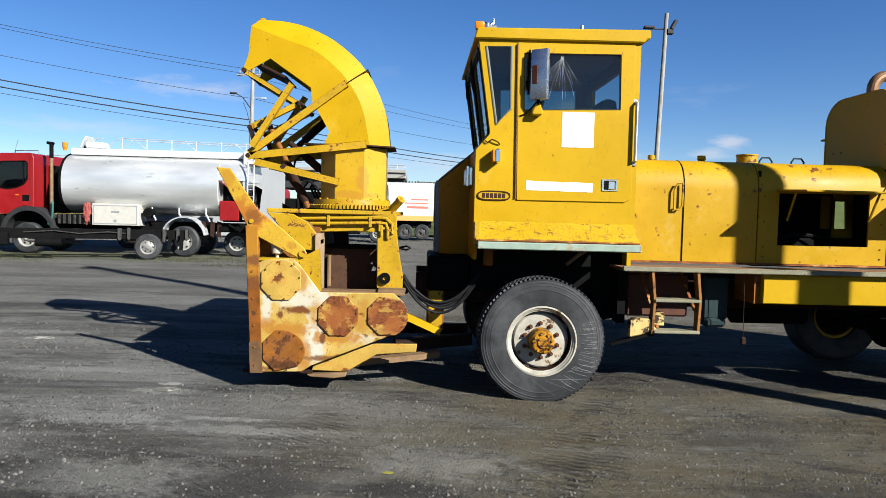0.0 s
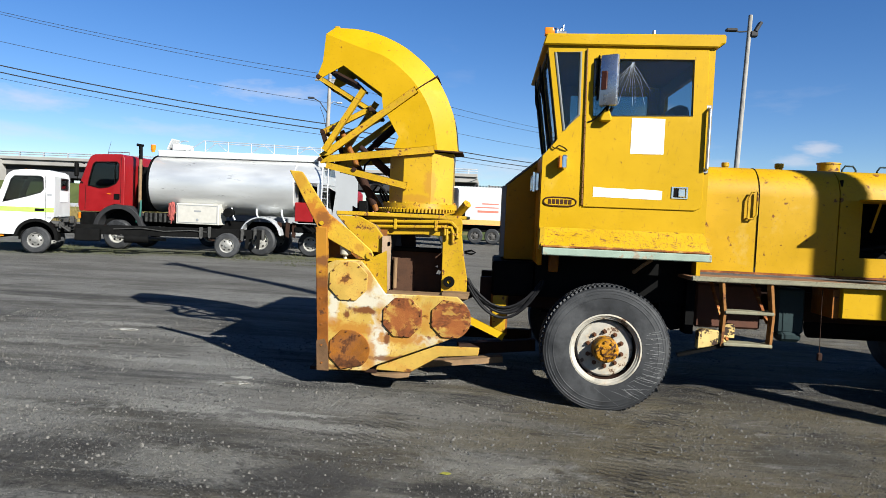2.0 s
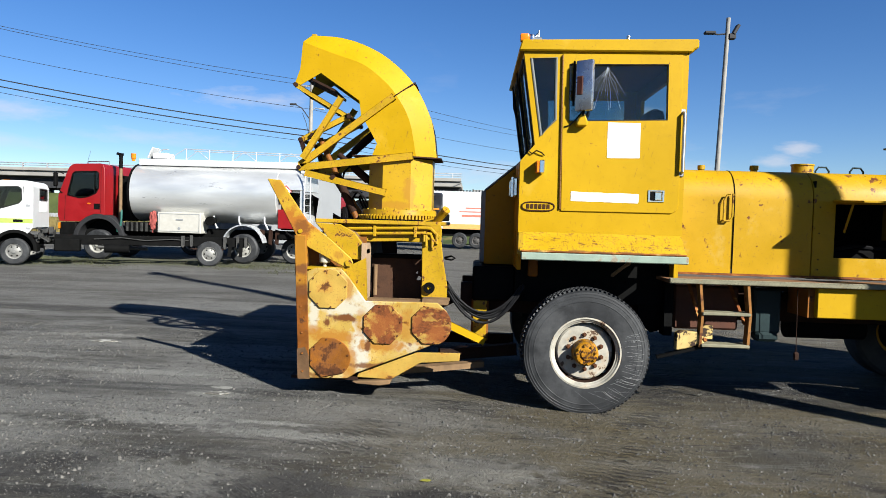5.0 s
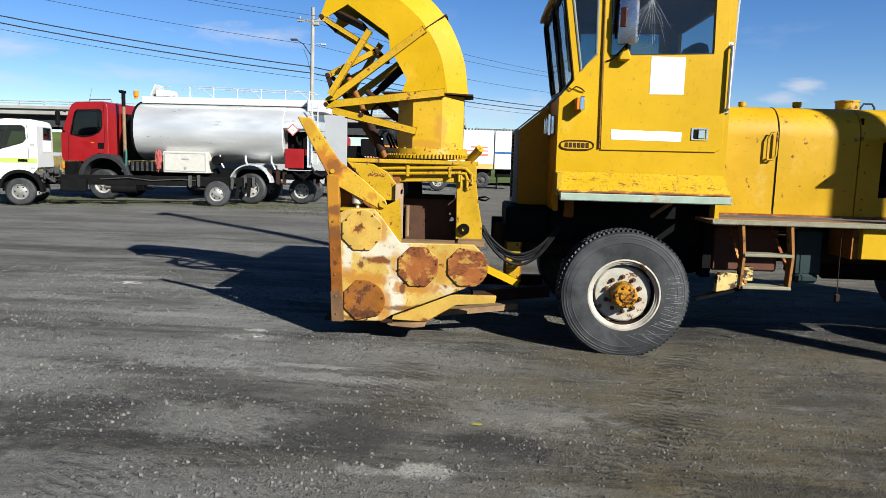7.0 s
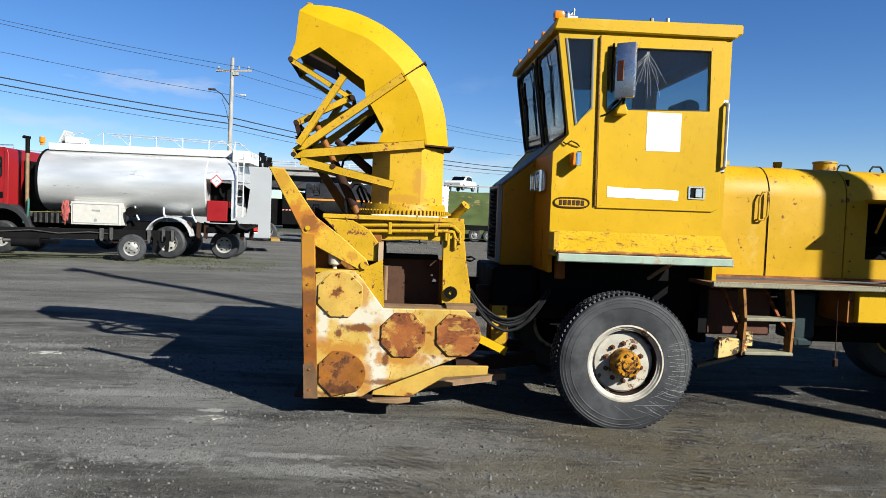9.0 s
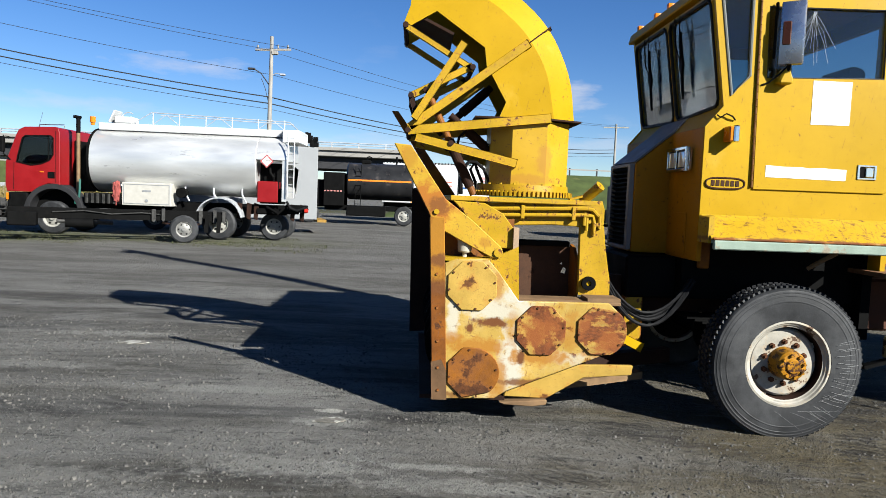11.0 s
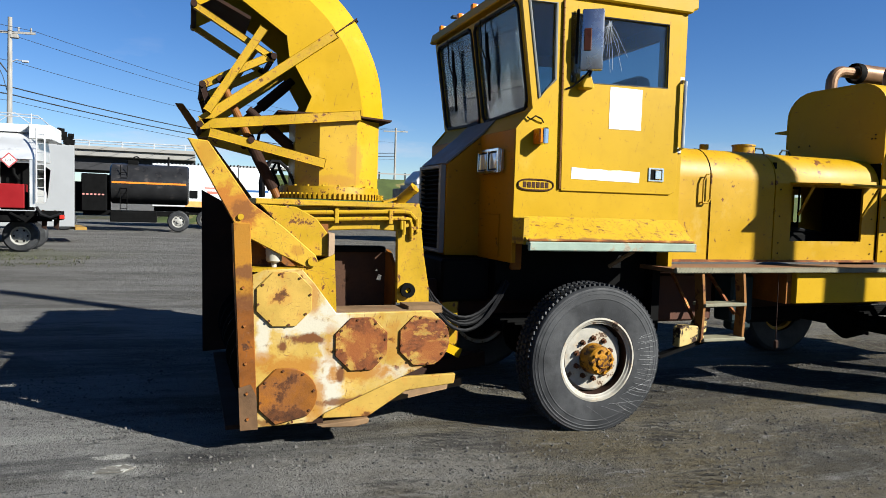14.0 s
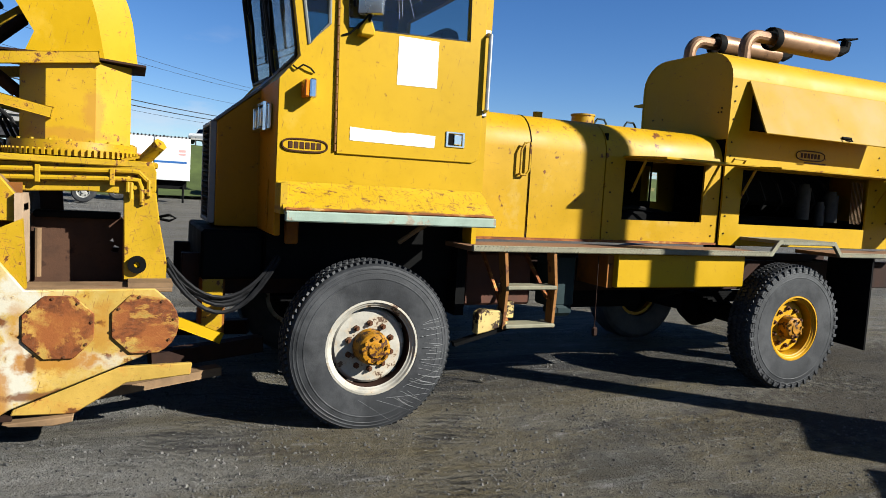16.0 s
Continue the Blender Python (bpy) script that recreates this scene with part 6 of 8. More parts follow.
for p, q in (((-1.30, 6.52, 2.66), (-0.87, 6.50, 1.80)), ((-1.10, YC - 0.1, 2.50), (-0.74, YC - 0.1, 2.20)), ((-1.20, YC + 0.15, 2.35), (-0.72, YC + 0.15, 2.80))):
    b = B()
    rod(b, p, q, 0.032, 14)
    ram = part("ram", b, rust_orange if q[2] < 2.0 else dark_rust, head)
    b = B()
    rod(b, Vector(p).lerp(Vector(q), 0.45), Vector(p).lerp(Vector(q), 0.92), 0.044, 14)
    part("cylinder", b, dark_rust, ram)
for k in range(3):
    yy = 6.5 + 0.12 * k
    b = B()
    tube(b, [(-0.72 - 0.05 * k, yy, 1.80), (-0.74 - 0.05 * k, yy, 1.92), (-0.79 - 0.05 * k, yy, 2.03), (-0.86, yy, 2.09), (-0.92, yy, 2.09), (-0.97, yy, 2.02), (-0.985, yy, 1.92), (-0.98, yy, 1.80)], 0.014, 6)
    part("hose_loop", b, hose, head)
b = B()
tube(b, [(-0.98, 6.5, 1.95), (-1.06, 6.5, 2.1), (-1.02, 6.5, 2.3), (-0.9, 6.5, 2.42)], 0.012, 6)
part("hose_loop", b, hose, head)

# ---- background: parked trucks, poles, bridge and bank ----
white_paint = mat("white_vehicle_paint", (0.61, 0.62, 0.62), 0.45, var=0.06, scale=2, dust=(0.36, 0.34, 0.30), dust_amt=0.12, spec=0.3)
red_paint = mat("red_vehicle_paint", (0.25, 0.007, 0.009), 0.4, var=0.15, scale=2, spec=0.3)
lime = mat("lime_stripe", (0.34, 0.50, 0.09), 0.6)
tank_alu = mat("dull_aluminium_tank", (0.64, 0.64, 0.625), 0.42, metal=0.72, var=0.10, scale=0.9, wear=(0.85, 0.85, 0.83), wear_amt=0.12, wear_scale=1.6, rvar=0.15, stretch=(0.35, 1, 1.6))
tank_black = mat("black_tank_paint", (0.02, 0.02, 0.021), 0.35, var=0.3, scale=1.5, dust=(0.07, 0.06, 0.055), dust_amt=0.15)
orange_stripe = mat("orange_stripe", (0.75, 0.22, 0.02), 0.5)
blue_stripe = mat("blue_stripe", (0.02, 0.10, 0.30), 0.5)
grey_paint = mat("light_grey_box_paint", (0.27, 0.28, 0.29), 0.5, var=0.05, scale=1)
wood_pole = mat("weathered_pole_wood", (0.30, 0.285, 0.26), 0.85, var=0.35, scale=3, bump=0.5, bscale=30, stretch=(4, 4, 0.4))
concrete = mat("bridge_concrete", (0.30, 0.285, 0.265), 0.8, var=0.15, scale=0.6, bump=0.2)
girder = mat("dark_girder_steel", (0.035, 0.035, 0.038), 0.7, var=0.2)
grass_mat = mat("dry_grass", (0.062, 0.085, 0.022), 0.9, var=0.35, scale=0.5, wear=(0.20, 0.17, 0.06), wear_amt=0.12, wear_scale=0.4, bump=0.8, bscale=8)
wire_mat = mat("black_cable", (0.02, 0.02, 0.02), 0.6)
galv = mat("galvanised_rail", (0.45, 0.46, 0.47), 0.5, metal=0.6)
rag = mat("red_rag", (0.30, 0.07, 0.06), 0.9, var=0.3, scale=10)


def at(name, x, y, turn, label, category, group=""):
    """A thing whose parts are built in its own metres: x along it, its near side at y 0."""
    ob = new(name)
    ob.location = (x, y, ground_z(x))
    ob.rotation_euler = (0, 0, radians(turn))
    return tagged(ob, label, category, group)


def lpart(name, bm, material, parent, label=""):
    ob = new(name, finish(bm, name, material))
    ob.parent = parent
    if label:
        tagged(ob, label)
    return ob


def lwheel(parent, x, y, r, w, rim_mat, out=-1):
    e = new("wheel")
    e.location = (x, y, r)
    e.parent = parent
    b = B()
    lathe(b, [(r * 0.55, out * w / 2 * 0.8), (r * 0.6, out * w / 2), (r * 0.9, out * w / 2), (r, out * w / 2 * 0.7), (r, -out * w / 2 * 0.7), (r * 0.9, -out * w / 2), (r * 0.55, -out * w / 2)], (0, 0, 0), "y", 36)
    lpart("tyre", b, rubber, e)
    b = B()
    lathe(b, [(r * 0.57, out * w / 2 * 0.9), (r * 0.52, out * w / 2 * 0.85), (r * 0.48, out * w / 2 * 0.4), (r * 0.3, out * w / 2 * 0.7), (r * 0.16, out * w / 2 * 0.75), (r * 0.15, out * w / 2 * 1.1), (0.001, out * w / 2 * 1.1)], (0, 0, 0), "y", 28, closed=False)
    lpart("rim", b, rim_mat, e)
    for k in range(6):
        b = B()
        a = k * math.tau / 6
        rod(b, (r * 0.36 * math.cos(a), out * w / 2 * 0.45, r * 0.36 * math.sin(a)), (r * 0.36 * math.cos(a), out * w / 2 * 0.66, r * 0.36 * math.sin(a)), r * 0.065, 8)
        lpart("hand_hole", b, black, e)
    return e


rim_grey = mat("dusty_silver_rim", (0.25, 0.245, 0.23), 0.5, metal=0.3, var=0.2, scale=9)
rim_white = mat("dusty_white_rim", (0.34, 0.33, 0.30), 0.5, var=0.2, scale=9)

rim_dark = mat("dirty_dark_rim", (0.08, 0.075, 0.07), 0.6, var=0.3, scale=9)
# white cab-chassis truck
wt = at("cab_chassis_truck", -13.35, 19.1, 19.0, "white cab-chassis truck with lime stripe and bare black frame", "truck")
def round_arc(cx, cz, r, a0, a1, n):
    return [(cx + r * math.cos(radians(a0 + (a1 - a0) * k / n)), cz + r * math.sin(radians(a0 + (a1 - a0) * k / n))) for k in range(n + 1)]


prof = [(-1.20, 0.56), (-1.23, 0.90), (-1.20, 1.12), (-1.08, 1.50), (-0.81, 2.28), (-0.73, 2.40), (-0.60, 2.48), (-0.30, 2.525), (0.34, 2.53), (0.44, 2.47), (0.49, 2.34), (0.50, 1.12)] + round_arc(0.02, 0.45, 0.60, 55, 169, 12)
b = B()
win = [(-0.88, 1.52), (-0.66, 2.22), (-0.58, 2.31), (0.12, 2.34), (0.19, 2.29), (0.21, 1.95), (0.13, 1.85), (-0.30, 1.70)]
plate(b, "y", prof, 0.0, 0.04, (win,), w=0.008)
lpart("cab_side", b, white_paint, wt)
b = B()
plate(b, "y", prof, 1.86, 1.90, (win,), w=0.008)
lpart("cab_side", b, white_paint, wt)
roof_line = prof[4:11]
b = B()
plate(b, "y", roof_line + [(x - 0.04 if x > 0.3 else x + 0.02, z - 0.04) for x, z in reversed(roof_line)], 0.04, 1.86)
lpart("cab_roof", b, white_paint, wt)
b = B()
plate(b, "y", [(-1.20, 0.56), (-1.23, 0.90), (-1.20, 1.12), (-1.08, 1.50), (-1.03, 1.48), (-1.15, 1.10), (-1.18, 0.90), (-1.14, 0.56)], 0.04, 1.86)
lpart("cab_front", b, white_paint, wt)
b = B()
plate(b, "y", [(-1.08, 1.50), (-0.81, 2.28), (-0.80, 2.275), (-1.07, 1.495)], 0.10, 1.80)
lpart("windscreen", b, cab_glass, wt)
b = B()
plate(b, "x", [(0.04, 1.12), (1.86, 1.12), (1.86, 2.34), (0.04, 2.34)], 0.46, 0.50, ([(0.74, 1.98), (1.56, 1.98), (1.56, 2.30), (0.74, 2.30)],))
lpart("cab_back", b, white_paint, wt)
b = B()
plate(b, "x", [(0.74, 1.98), (1.56, 1.98), (1.56, 2.30), (0.74, 2.30)], 0.475, 0.482)
lpart("rear_window", b, cab_glass, wt)
b = B()
tube(b, [(0.503, y, z) for y, z in ((0.74, 1.98), (1.56, 1.98), (1.56, 2.30), (0.74, 2.30))], 0.025, 6, closed=True)
lpart("rear_window_seal", b, black_seal, wt)
for k in range(8):
    b = B()
    box(b, 0.50, 0.52, 0.68 + 0.125 * k, 0.74 + 0.125 * k, 1.58, 1.92, 0.008)
    lpart("stamped_rib", b, white_paint, wt)
b = B()
plate(b, "y", win, 0.015, 0.022)
lpart("window", b, cab_glass, wt)
b = B()
tube(b, [(x, -0.003, z) for x, z in win], 0.016, 6, closed=True)
lpart("window_seal", b, black_seal, wt)
for run in ([(0.25, -0.002, 2.36), (0.27, -0.002, 1.9), (0.27, -0.002, 1.0)], [(-0.98, -0.002, 1.50), (-0.98, -0.002, 0.62)]):
    b = B()
    tube(b, run, 0.006, 5)
    lpart("door_gap", b, black_seal, wt)
b = B()
plate(b, "y", [(-1.17, 1.25), (-1.13, 1.39), (0.498, 1.39), (0.498, 1.25)], -0.006, 0.0)
lpart("stripe", b, lime, wt)
b = B()
box(b, -0.02, 0.24, -0.02, 0.0, 1.28, 1.36, 0.02)
lpart("door_handle", b, black, wt)
b = B()
box(b, -1.29, -0.96, -0.01, 1.91, 0.44, 0.66, 0.04)
lpart("bumper", b, black, wt)
b = B()
box(b, -1.10, -0.84, -0.018, 0.0, 0.49, 0.53, 0.006)
lpart("side_marker", b, amber, wt)
b = B()
plate(b, "y", round_arc(0.02, 0.45, 0.605, -5, 175, 20) + round_arc(0.02, 0.45, 0.51, 175, -5, 20), -0.02, 0.34, w=0.006)
lpart("wheel_arch", b, black, wt)
b = B()
plate(b, "y", round_arc(0.02, 0.45, 0.56, -5, 185, 16), 0.30, 0.33)
lpart("arch_liner", b, black, wt)
b = B()
tube(b, [(-0.96, 0.0, 2.05), (-1.10, -0.12, 2.02), (-1.10, -0.14, 1.55), (-0.98, 0.0, 1.52)], 0.014, 6)
box(b, -1.13, -1.05, -0.24, -0.10, 1.55, 1.86, 0.02)
lpart("mirror", b, black, wt)
for zz in (1.06, 1.75):
    b = B()
    box(b, 0.31, 0.44, -0.006, 0.0, zz, zz + 0.07, 0.004)
    lpart("lettering_bar", b, grey_paint, wt)
b = B()
box(b, -0.40, -0.15, 0.35, 0.50, 2.50, 2.545, 0.012)
lpart("roof_marker", b, amber, wt)
b = B()
box(b, -1.245, -1.19, -0.004, 0.25, 0.74, 1.04, 0.02)
lpart("headlamp", b, lens_white, wt)
for yy in (0.45, 1.35):
    b = B()
    box(b, 0.3, 6.75, yy, yy + 0.08, 0.62, 0.90, 0.006)
    lpart("frame_rail", b, black, wt)
for x in (1.5, 3.0, 4.4, 5.4, 6.6):
    b = B()
    box(b, x, x + 0.1, 0.53, 1.35, 0.66, 0.86, 0.006)
    lpart("cross_member", b, engine_grey, wt)
b = B()
rod(b, (5.55, 0.2, 0.4), (5.55, 1.7, 0.4), 0.09, 12)
lpart("axle", b, engine_grey, wt)
b = B()
box(b, 1.05, 1.75, 0.1, 0.45, 0.42, 0.80, 0.03)
lpart("battery_box", b, black, wt)
b = B()
rod(b, (2.2, 0.5, 0.56), (3.6, 0.9, 0.5), 0.06, 12)
lpart("drive_shaft", b, engine_grey, wt)
b = B()
box(b, 5.2, 5.9, 0.35, 0.45, 0.58, 0.64, 0.006)
lpart("spring_pad", b, engine_grey, wt)
b = B()
rr = random.Random(2)
for k in range(26):
    x, y, z = rr.uniform(0.56, 1.0), rr.uniform(0.05, 0.5), rr.uniform(0.65, 1.12)
    s = rr.uniform(0.02, 0.08)
    box(b, x - s, x + s, y - s, y + s, z - s, z + s, 0.01)
tube(b, [(0.58, 0.1, 1.12), (0.78, 0.05, 1.05), (0.70, 0.05, 0.85), (0.9, 0.1, 0.7)], 0.03, 8)
lpart("exposed_engine", b, engine_grey, wt)
b = B()
for x in (6.1, 6.45):
    plate(b, "y", [(x, 0.3), (x + 0.12, 0.3), (x + 0.16, 0.85), (x + 0.05, 0.85)], 0.2, 0.24)
lpart("hanging_bracket", b, black, wt)
for x, z0, z1, w in ((4.72, 0.58, 0.96, 0.06), (4.98, 0.60, 0.98, 0.05), (6.02, 0.54, 0.95, 0.06), (6.42, 0.56, 0.97, 0.05), (6.68, 0.58, 0.95, 0.05)):
    b = B()
    plate(b, "y", [(x - w, z0 + 0.06), (x - w * 0.4, z0), (x + w * 0.4, z0), (x + w, z0 + 0.06), (x + w, z1), (x - w, z1)], 0.38, 0.445, w=0.008)
    lpart("spring_hanger", b, engine_grey, wt)
b = B()
for k in range(5):
    box(b, 4.95 + 0.09 * k, 6.15 - 0.09 * k, 0.40, 0.48, 0.545 - 0.022 * k, 0.563 - 0.022 * k)
lpart("leaf_spring", b, dark_rust, wt)
b = B()
tube(b, [(2.1, 0.42, 0.80), (2.9, 0.40, 0.86), (3.6, 0.42, 0.78), (4.4, 0.40, 0.84), (4.9, 0.42, 0.80)], 0.018, 6)
lpart("brake_line", b, engine_grey, wt)
b = B()
rod(b, (2.45, 0.22, 0.52), (3.15, 0.22, 0.52), 0.13, 16)
lpart("air_tank", b, black, wt)
lwheel(wt, 0, 0.13, 0.40, 0.22, rim_grey)
lwheel(wt, 0, 1.75, 0.40, 0.22, rim_grey, 1)
lwheel(wt, 5.55, 0.13, 0.40, 0.22, rim_grey)
lwheel(wt, 5.55, 0.38, 0.40, 0.22, rim_grey)
lwheel(wt, 5.55, 1.75, 0.40, 0.22, rim_grey, 1)

# red tanker truck
tk = at("tanker_truck", -12.75, 22.6, 0.0, "red tanker truck with dull aluminium tank and catwalk rails", "truck")
cp = [(-1.36, 1.30), (-1.41, 1.50), (-1.40, 2.20), (-1.08, 3.05), (-0.99, 3.22), (-0.82, 3.31), (0.10, 3.34), (0.20, 3.30), (0.25, 3.15), (0.25, 1.50), (0.16, 1.57), (-0.10, 1.58), (-0.36, 1.48), (-0.58, 1.30)]
win = [(-1.06, 2.22), (-1.02, 2.42), (-0.88, 2.96), (-0.80, 3.03), (-0.02, 3.06), (0.05, 3.0), (0.05, 2.47), (-0.06, 2.30), (-0.32, 2.18), (-0.62, 2.13)]
for y0, y1 in ((0.0, 0.05), (2.30, 2.35)):
    b = B()
    plate(b, "y", cp, y0, y1, (win,), w=0.01)
    lpart("cab_side", b, red_paint, tk)
b = B()
plate(b, "y", [(-1.36, 1.30), (-1.41, 1.50), (-1.40, 2.20), (-1.32, 2.20), (-1.33, 1.50), (-1.28, 1.30)], 0.05, 2.3)
lpart("cab_front", b, red_paint, tk)
b = B()
plate(b, "y", [(-1.08, 3.05), (-0.99, 3.22), (-0.82, 3.31), (0.10, 3.34), (0.20, 3.30), (0.25, 3.15), (0.25, 1.50), (0.19, 1.50), (0.19, 3.12), (0.14, 3.24), (-0.80, 3.25), (-0.94, 3.17), (-1.02, 3.03)], 0.05, 2.3)
lpart("cab_roof_and_back", b, red_paint, tk)
b = B()
plate(b, "y", win, 0.02, 0.028)
lpart("window", b, cab_glass, tk)
b = B()
plate(b, "y", [(-1.39, 2.21), (-1.07, 3.04), (-1.05, 3.03), (-1.37, 2.21)], 0.06, 2.28)
lpart("windscreen", b, cab_glass, tk)
b = B()
tube(b, [(x, -0.004, z) for x, z in win], 0.02, 6, closed=True)
rod(b, (-0.10, 0.01, 2.30), (-0.10, 0.01, 3.04), 0.014, 6)
lpart("window_seal", b, black, tk)
for p, q in (((0.13, -0.002, 3.22), (0.13, -0.002, 1.62)), ((-1.14, -0.002, 2.2), (-1.16, -0.002, 1.36))):
    b = B()
    tube(b, [p, q], 0.007, 5)
    lpart("door_gap", b, black_seal, tk)
b = B()
plate(b, "y", round_arc(0.06, 0.66, 0.92, 8, 172, 22) + round_arc(0.06, 0.66, 0.76, 172, 8, 22), -0.02, 0.5, w=0.01)
lpart("wheel_arch", b, mat("dull_black_plastic", (0.022, 0.022, 0.024), 0.7, var=0.2), tk)
b = B()
plate(b, "y", round_arc(0.06, 0.66, 0.84, 5, 175, 16), 0.42, 0.46)
lpart("arch_liner", b, black, tk)
b = B()
box(b, -1.36, -0.74, 0.0, 2.3, 0.55, 1.28, 0.05)
lpart("step_panel", b, black, tk)
b = B()
box(b, -1.45, -1.34, -0.24, -0.08, 2.50, 2.98, 0.03)
tube(b, [(-1.2, 0.0, 2.95), (-1.38, -0.14, 3.02), (-1.38, -0.14, 2.45), (-1.25, 0.0, 2.28)], 0.018, 6)
lpart("mirror", b, black, tk)
b = B()
box(b, -0.12, 0.10, -0.01, 0.0, 1.74, 1.94, 0.01)
lpart("door_handle", b, black, tk)
b = B()
box(b, -0.36, -0.24, -0.012, 0.0, 1.92, 1.96, 0.004)
lpart("side_marker", b, amber, tk)
b = B()
box(b, -1.42, -1.25, 0.0, 0.06, 1.02, 1.25, 0.03)
lpart("indicator", b, amber, tk)
b = B()
tube(b, [(-0.62, 0.5, 3.30), (-0.62, 0.5, 3.43), (0.15, 0.5, 3.45), (0.15, 0.5, 3.30)], 0.015, 6)
rod(b, (-0.55, 0.3, 3.30), (-0.42, 0.3, 3.80), 0.006, 6)
lpart("roof_rail", b, steel, tk)
b = B()
rod(b, (0.70, 0.25, 3.2), (0.70, 0.25, 3.66), 0.065, 14)
rod(b, (0.78, 0.25, 3.68), (0.56, 0.25, 3.71), 0.05, 14)
lpart("exhaust_pipe", b, black, tk)
b = B()
rod(b, (0.70, 0.25, 1.25), (0.70, 0.25, 3.2), 0.058, 14)
lpart("heat_shield", b, mat("tarnished_shield", (0.20, 0.13, 0.07), 0.6, var=0.3), tk)
b = B()
box(b, 0.26, 0.34, 0.9, 2.32, 1.35, 3.0, 0.02)
lpart("cab_back_panel", b, black, tk)
b = B()
rod(b, (1.10, 0.35, 3.48), (1.10, 0.35, 3.56), 0.06, 12)
rod(b, (1.10, 0.35, 3.56), (1.10, 0.35, 3.74), 0.085, 16)
lpart("beacon", b, amber, tk)
T0, T1 = 1.10, 7.25
b = B()
n = 44
prof2 = []
for k in range(n):
    a = k * math.tau / n
    prof2.append((1.17 + 1.17 * math.copysign(abs(math.cos(a)) ** 0.86, math.cos(a)), 2.40 + 1.02 * math.copysign(abs(math.sin(a)) ** 0.86, math.sin(a))))
plate(b, "x", prof2, T0, T1 - 0.95, w=0.03)
lpart("tank", b, tank_alu, tk)
b = B()
upper = [p for p in prof2 if p[1] > 2.5]
plate(b, "x", upper, T1 - 0.95, T1, w=0.01)
plate(b, "x", [p for p in prof2 if p[0] > 1.2 and p[1] <= 2.55] + [(1.2, 2.5)], T1 - 0.95, T1)
plate(b, "y", [(T1 - 0.13, 1.3), (T1, 1.3), (T1, 2.6), (T1 - 0.13, 2.6)], 0.03, 0.10)
lpart("tank_tail", b, tank_alu, tk)
b = B()
plate(b, "x", [(y * 1.012 - 0.012, (z - 2.4) * 1.02 + 2.4) for y, z in prof2], T0 - 0.05, T0 + 0.03)
lpart("tank_end_ring", b, black, tk)
b = B()
box(b, T1 - 0.93, T1 - 0.28, 0.15, 0.6, 1.25, 1.92, 0.02)
lpart("meter_cabinet", b, red_paint, tk)
b = B()
box(b, T1 - 0.94, T1 - 0.13, 0.62, 0.72, 1.2, 2.52)
box(b, T1 - 0.40, T1 - 0.2, 0.25, 0.6, 1.25, 1.7, 0.03)
tube(b, [(T1 - 0.6, 0.4, 2.5), (T1 - 0.55, 0.3, 2.2), (T1 - 0.45, 0.3, 2.05)], 0.04, 8)
lpart("pump_bay", b, black, tk)
b = B()
plate(b, "x", [(0.55, 3.36), (1.75, 3.36), (1.8, 3.58), (0.5, 3.58)], T0 + 0.1, T1 + 0.35, w=0.01)
box(b, T1 - 0.2, T1 + 0.35, 0.3, 2.0, 3.18, 3.58, 0.02)
lpart("catwalk", b, white_paint, tk)
b = B()
xs = [2.0 + 0.42 * k for k in range(13)]
for x in xs[2::2]:
    rod(b, (x, 0.7, 3.58), (x, 0.7, 3.98 - 0.015 * (x - 2)), 0.015, 6)
rod(b, (2.8, 0.7, 3.98), (7.2, 0.7, 3.86), 0.016, 6)
rod(b, (2.8, 1.5, 3.98), (7.2, 1.5, 3.86), 0.016, 6)
rod(b, (2.8, 0.7, 3.98), (2.2, 0.7, 3.60), 0.014, 6)
rod(b, (7.2, 0.7, 3.86), (7.5, 0.7, 3.60), 0.014, 6)
for x in xs[2:-1:4]:
    rod(b, (x, 0.7, 3.6), (x + 0.42, 0.7, 3.92), 0.012, 6)
    rod(b, (x + 0.84, 0.7, 3.6), (x + 0.42, 0.7, 3.92), 0.012, 6)
tube(b, arc((2.0, 3.72), 0.25, 60, 250, 10, "xz", 0.9), 0.018, 6)
lpart("hand_rail", b, galv, tk)
b = B()
t = B()
box(t, 0, 0.42, 0.5, 1.1, 0, 0.05, 0.01)
join(b, t, Matrix.Translation((1.55, 0, 3.60)) @ Matrix.Rotation(radians(-65), 4, "Y"))
box(b, 1.7, 2.25, 0.5, 1.1, 3.58, 3.80, 0.03)
lpart("open_hatch", b, white_paint, tk)
b = B()
for x in (7.30, 7.50):
    rod(b, (x, -0.05, 1.45), (x, -0.05, 3.45), 0.02, 6)
for k in range(8):
    rod(b, (7.30, -0.05, 1.6 + 0.24 * k), (7.50, -0.05, 1.6 + 0.24 * k), 0.012, 6)
lpart("rear_ladder", b, galv, tk)
b = B()
box(b, 2.15, 3.68, 0.0, 0.7, 1.0, 1.72, 0.015)
lb = lpart("locker", b, mat("cream_locker_paint", (0.50, 0.48, 0.43), 0.5, var=0.08), tk)
b = B()
plate(b, "y", [(2.2, 1.05), (3.63, 1.05), (3.63, 1.67), (2.2, 1.67)], -0.008, 0.0, ([(2.22, 1.07), (3.61, 1.07), (3.61, 1.65), (2.22, 1.65)],))
box(b, 2.8, 3.05, -0.012, 0.0, 1.44, 1.49)
rod(b, (2.92, -0.015, 1.16), (2.92, 0, 1.16), 0.05, 10)
lpart("locker_trim", b, grey_paint, lb)
b = B()
t = B()
bmesh.ops.create_icosphere(t, subdivisions=3, radius=1)
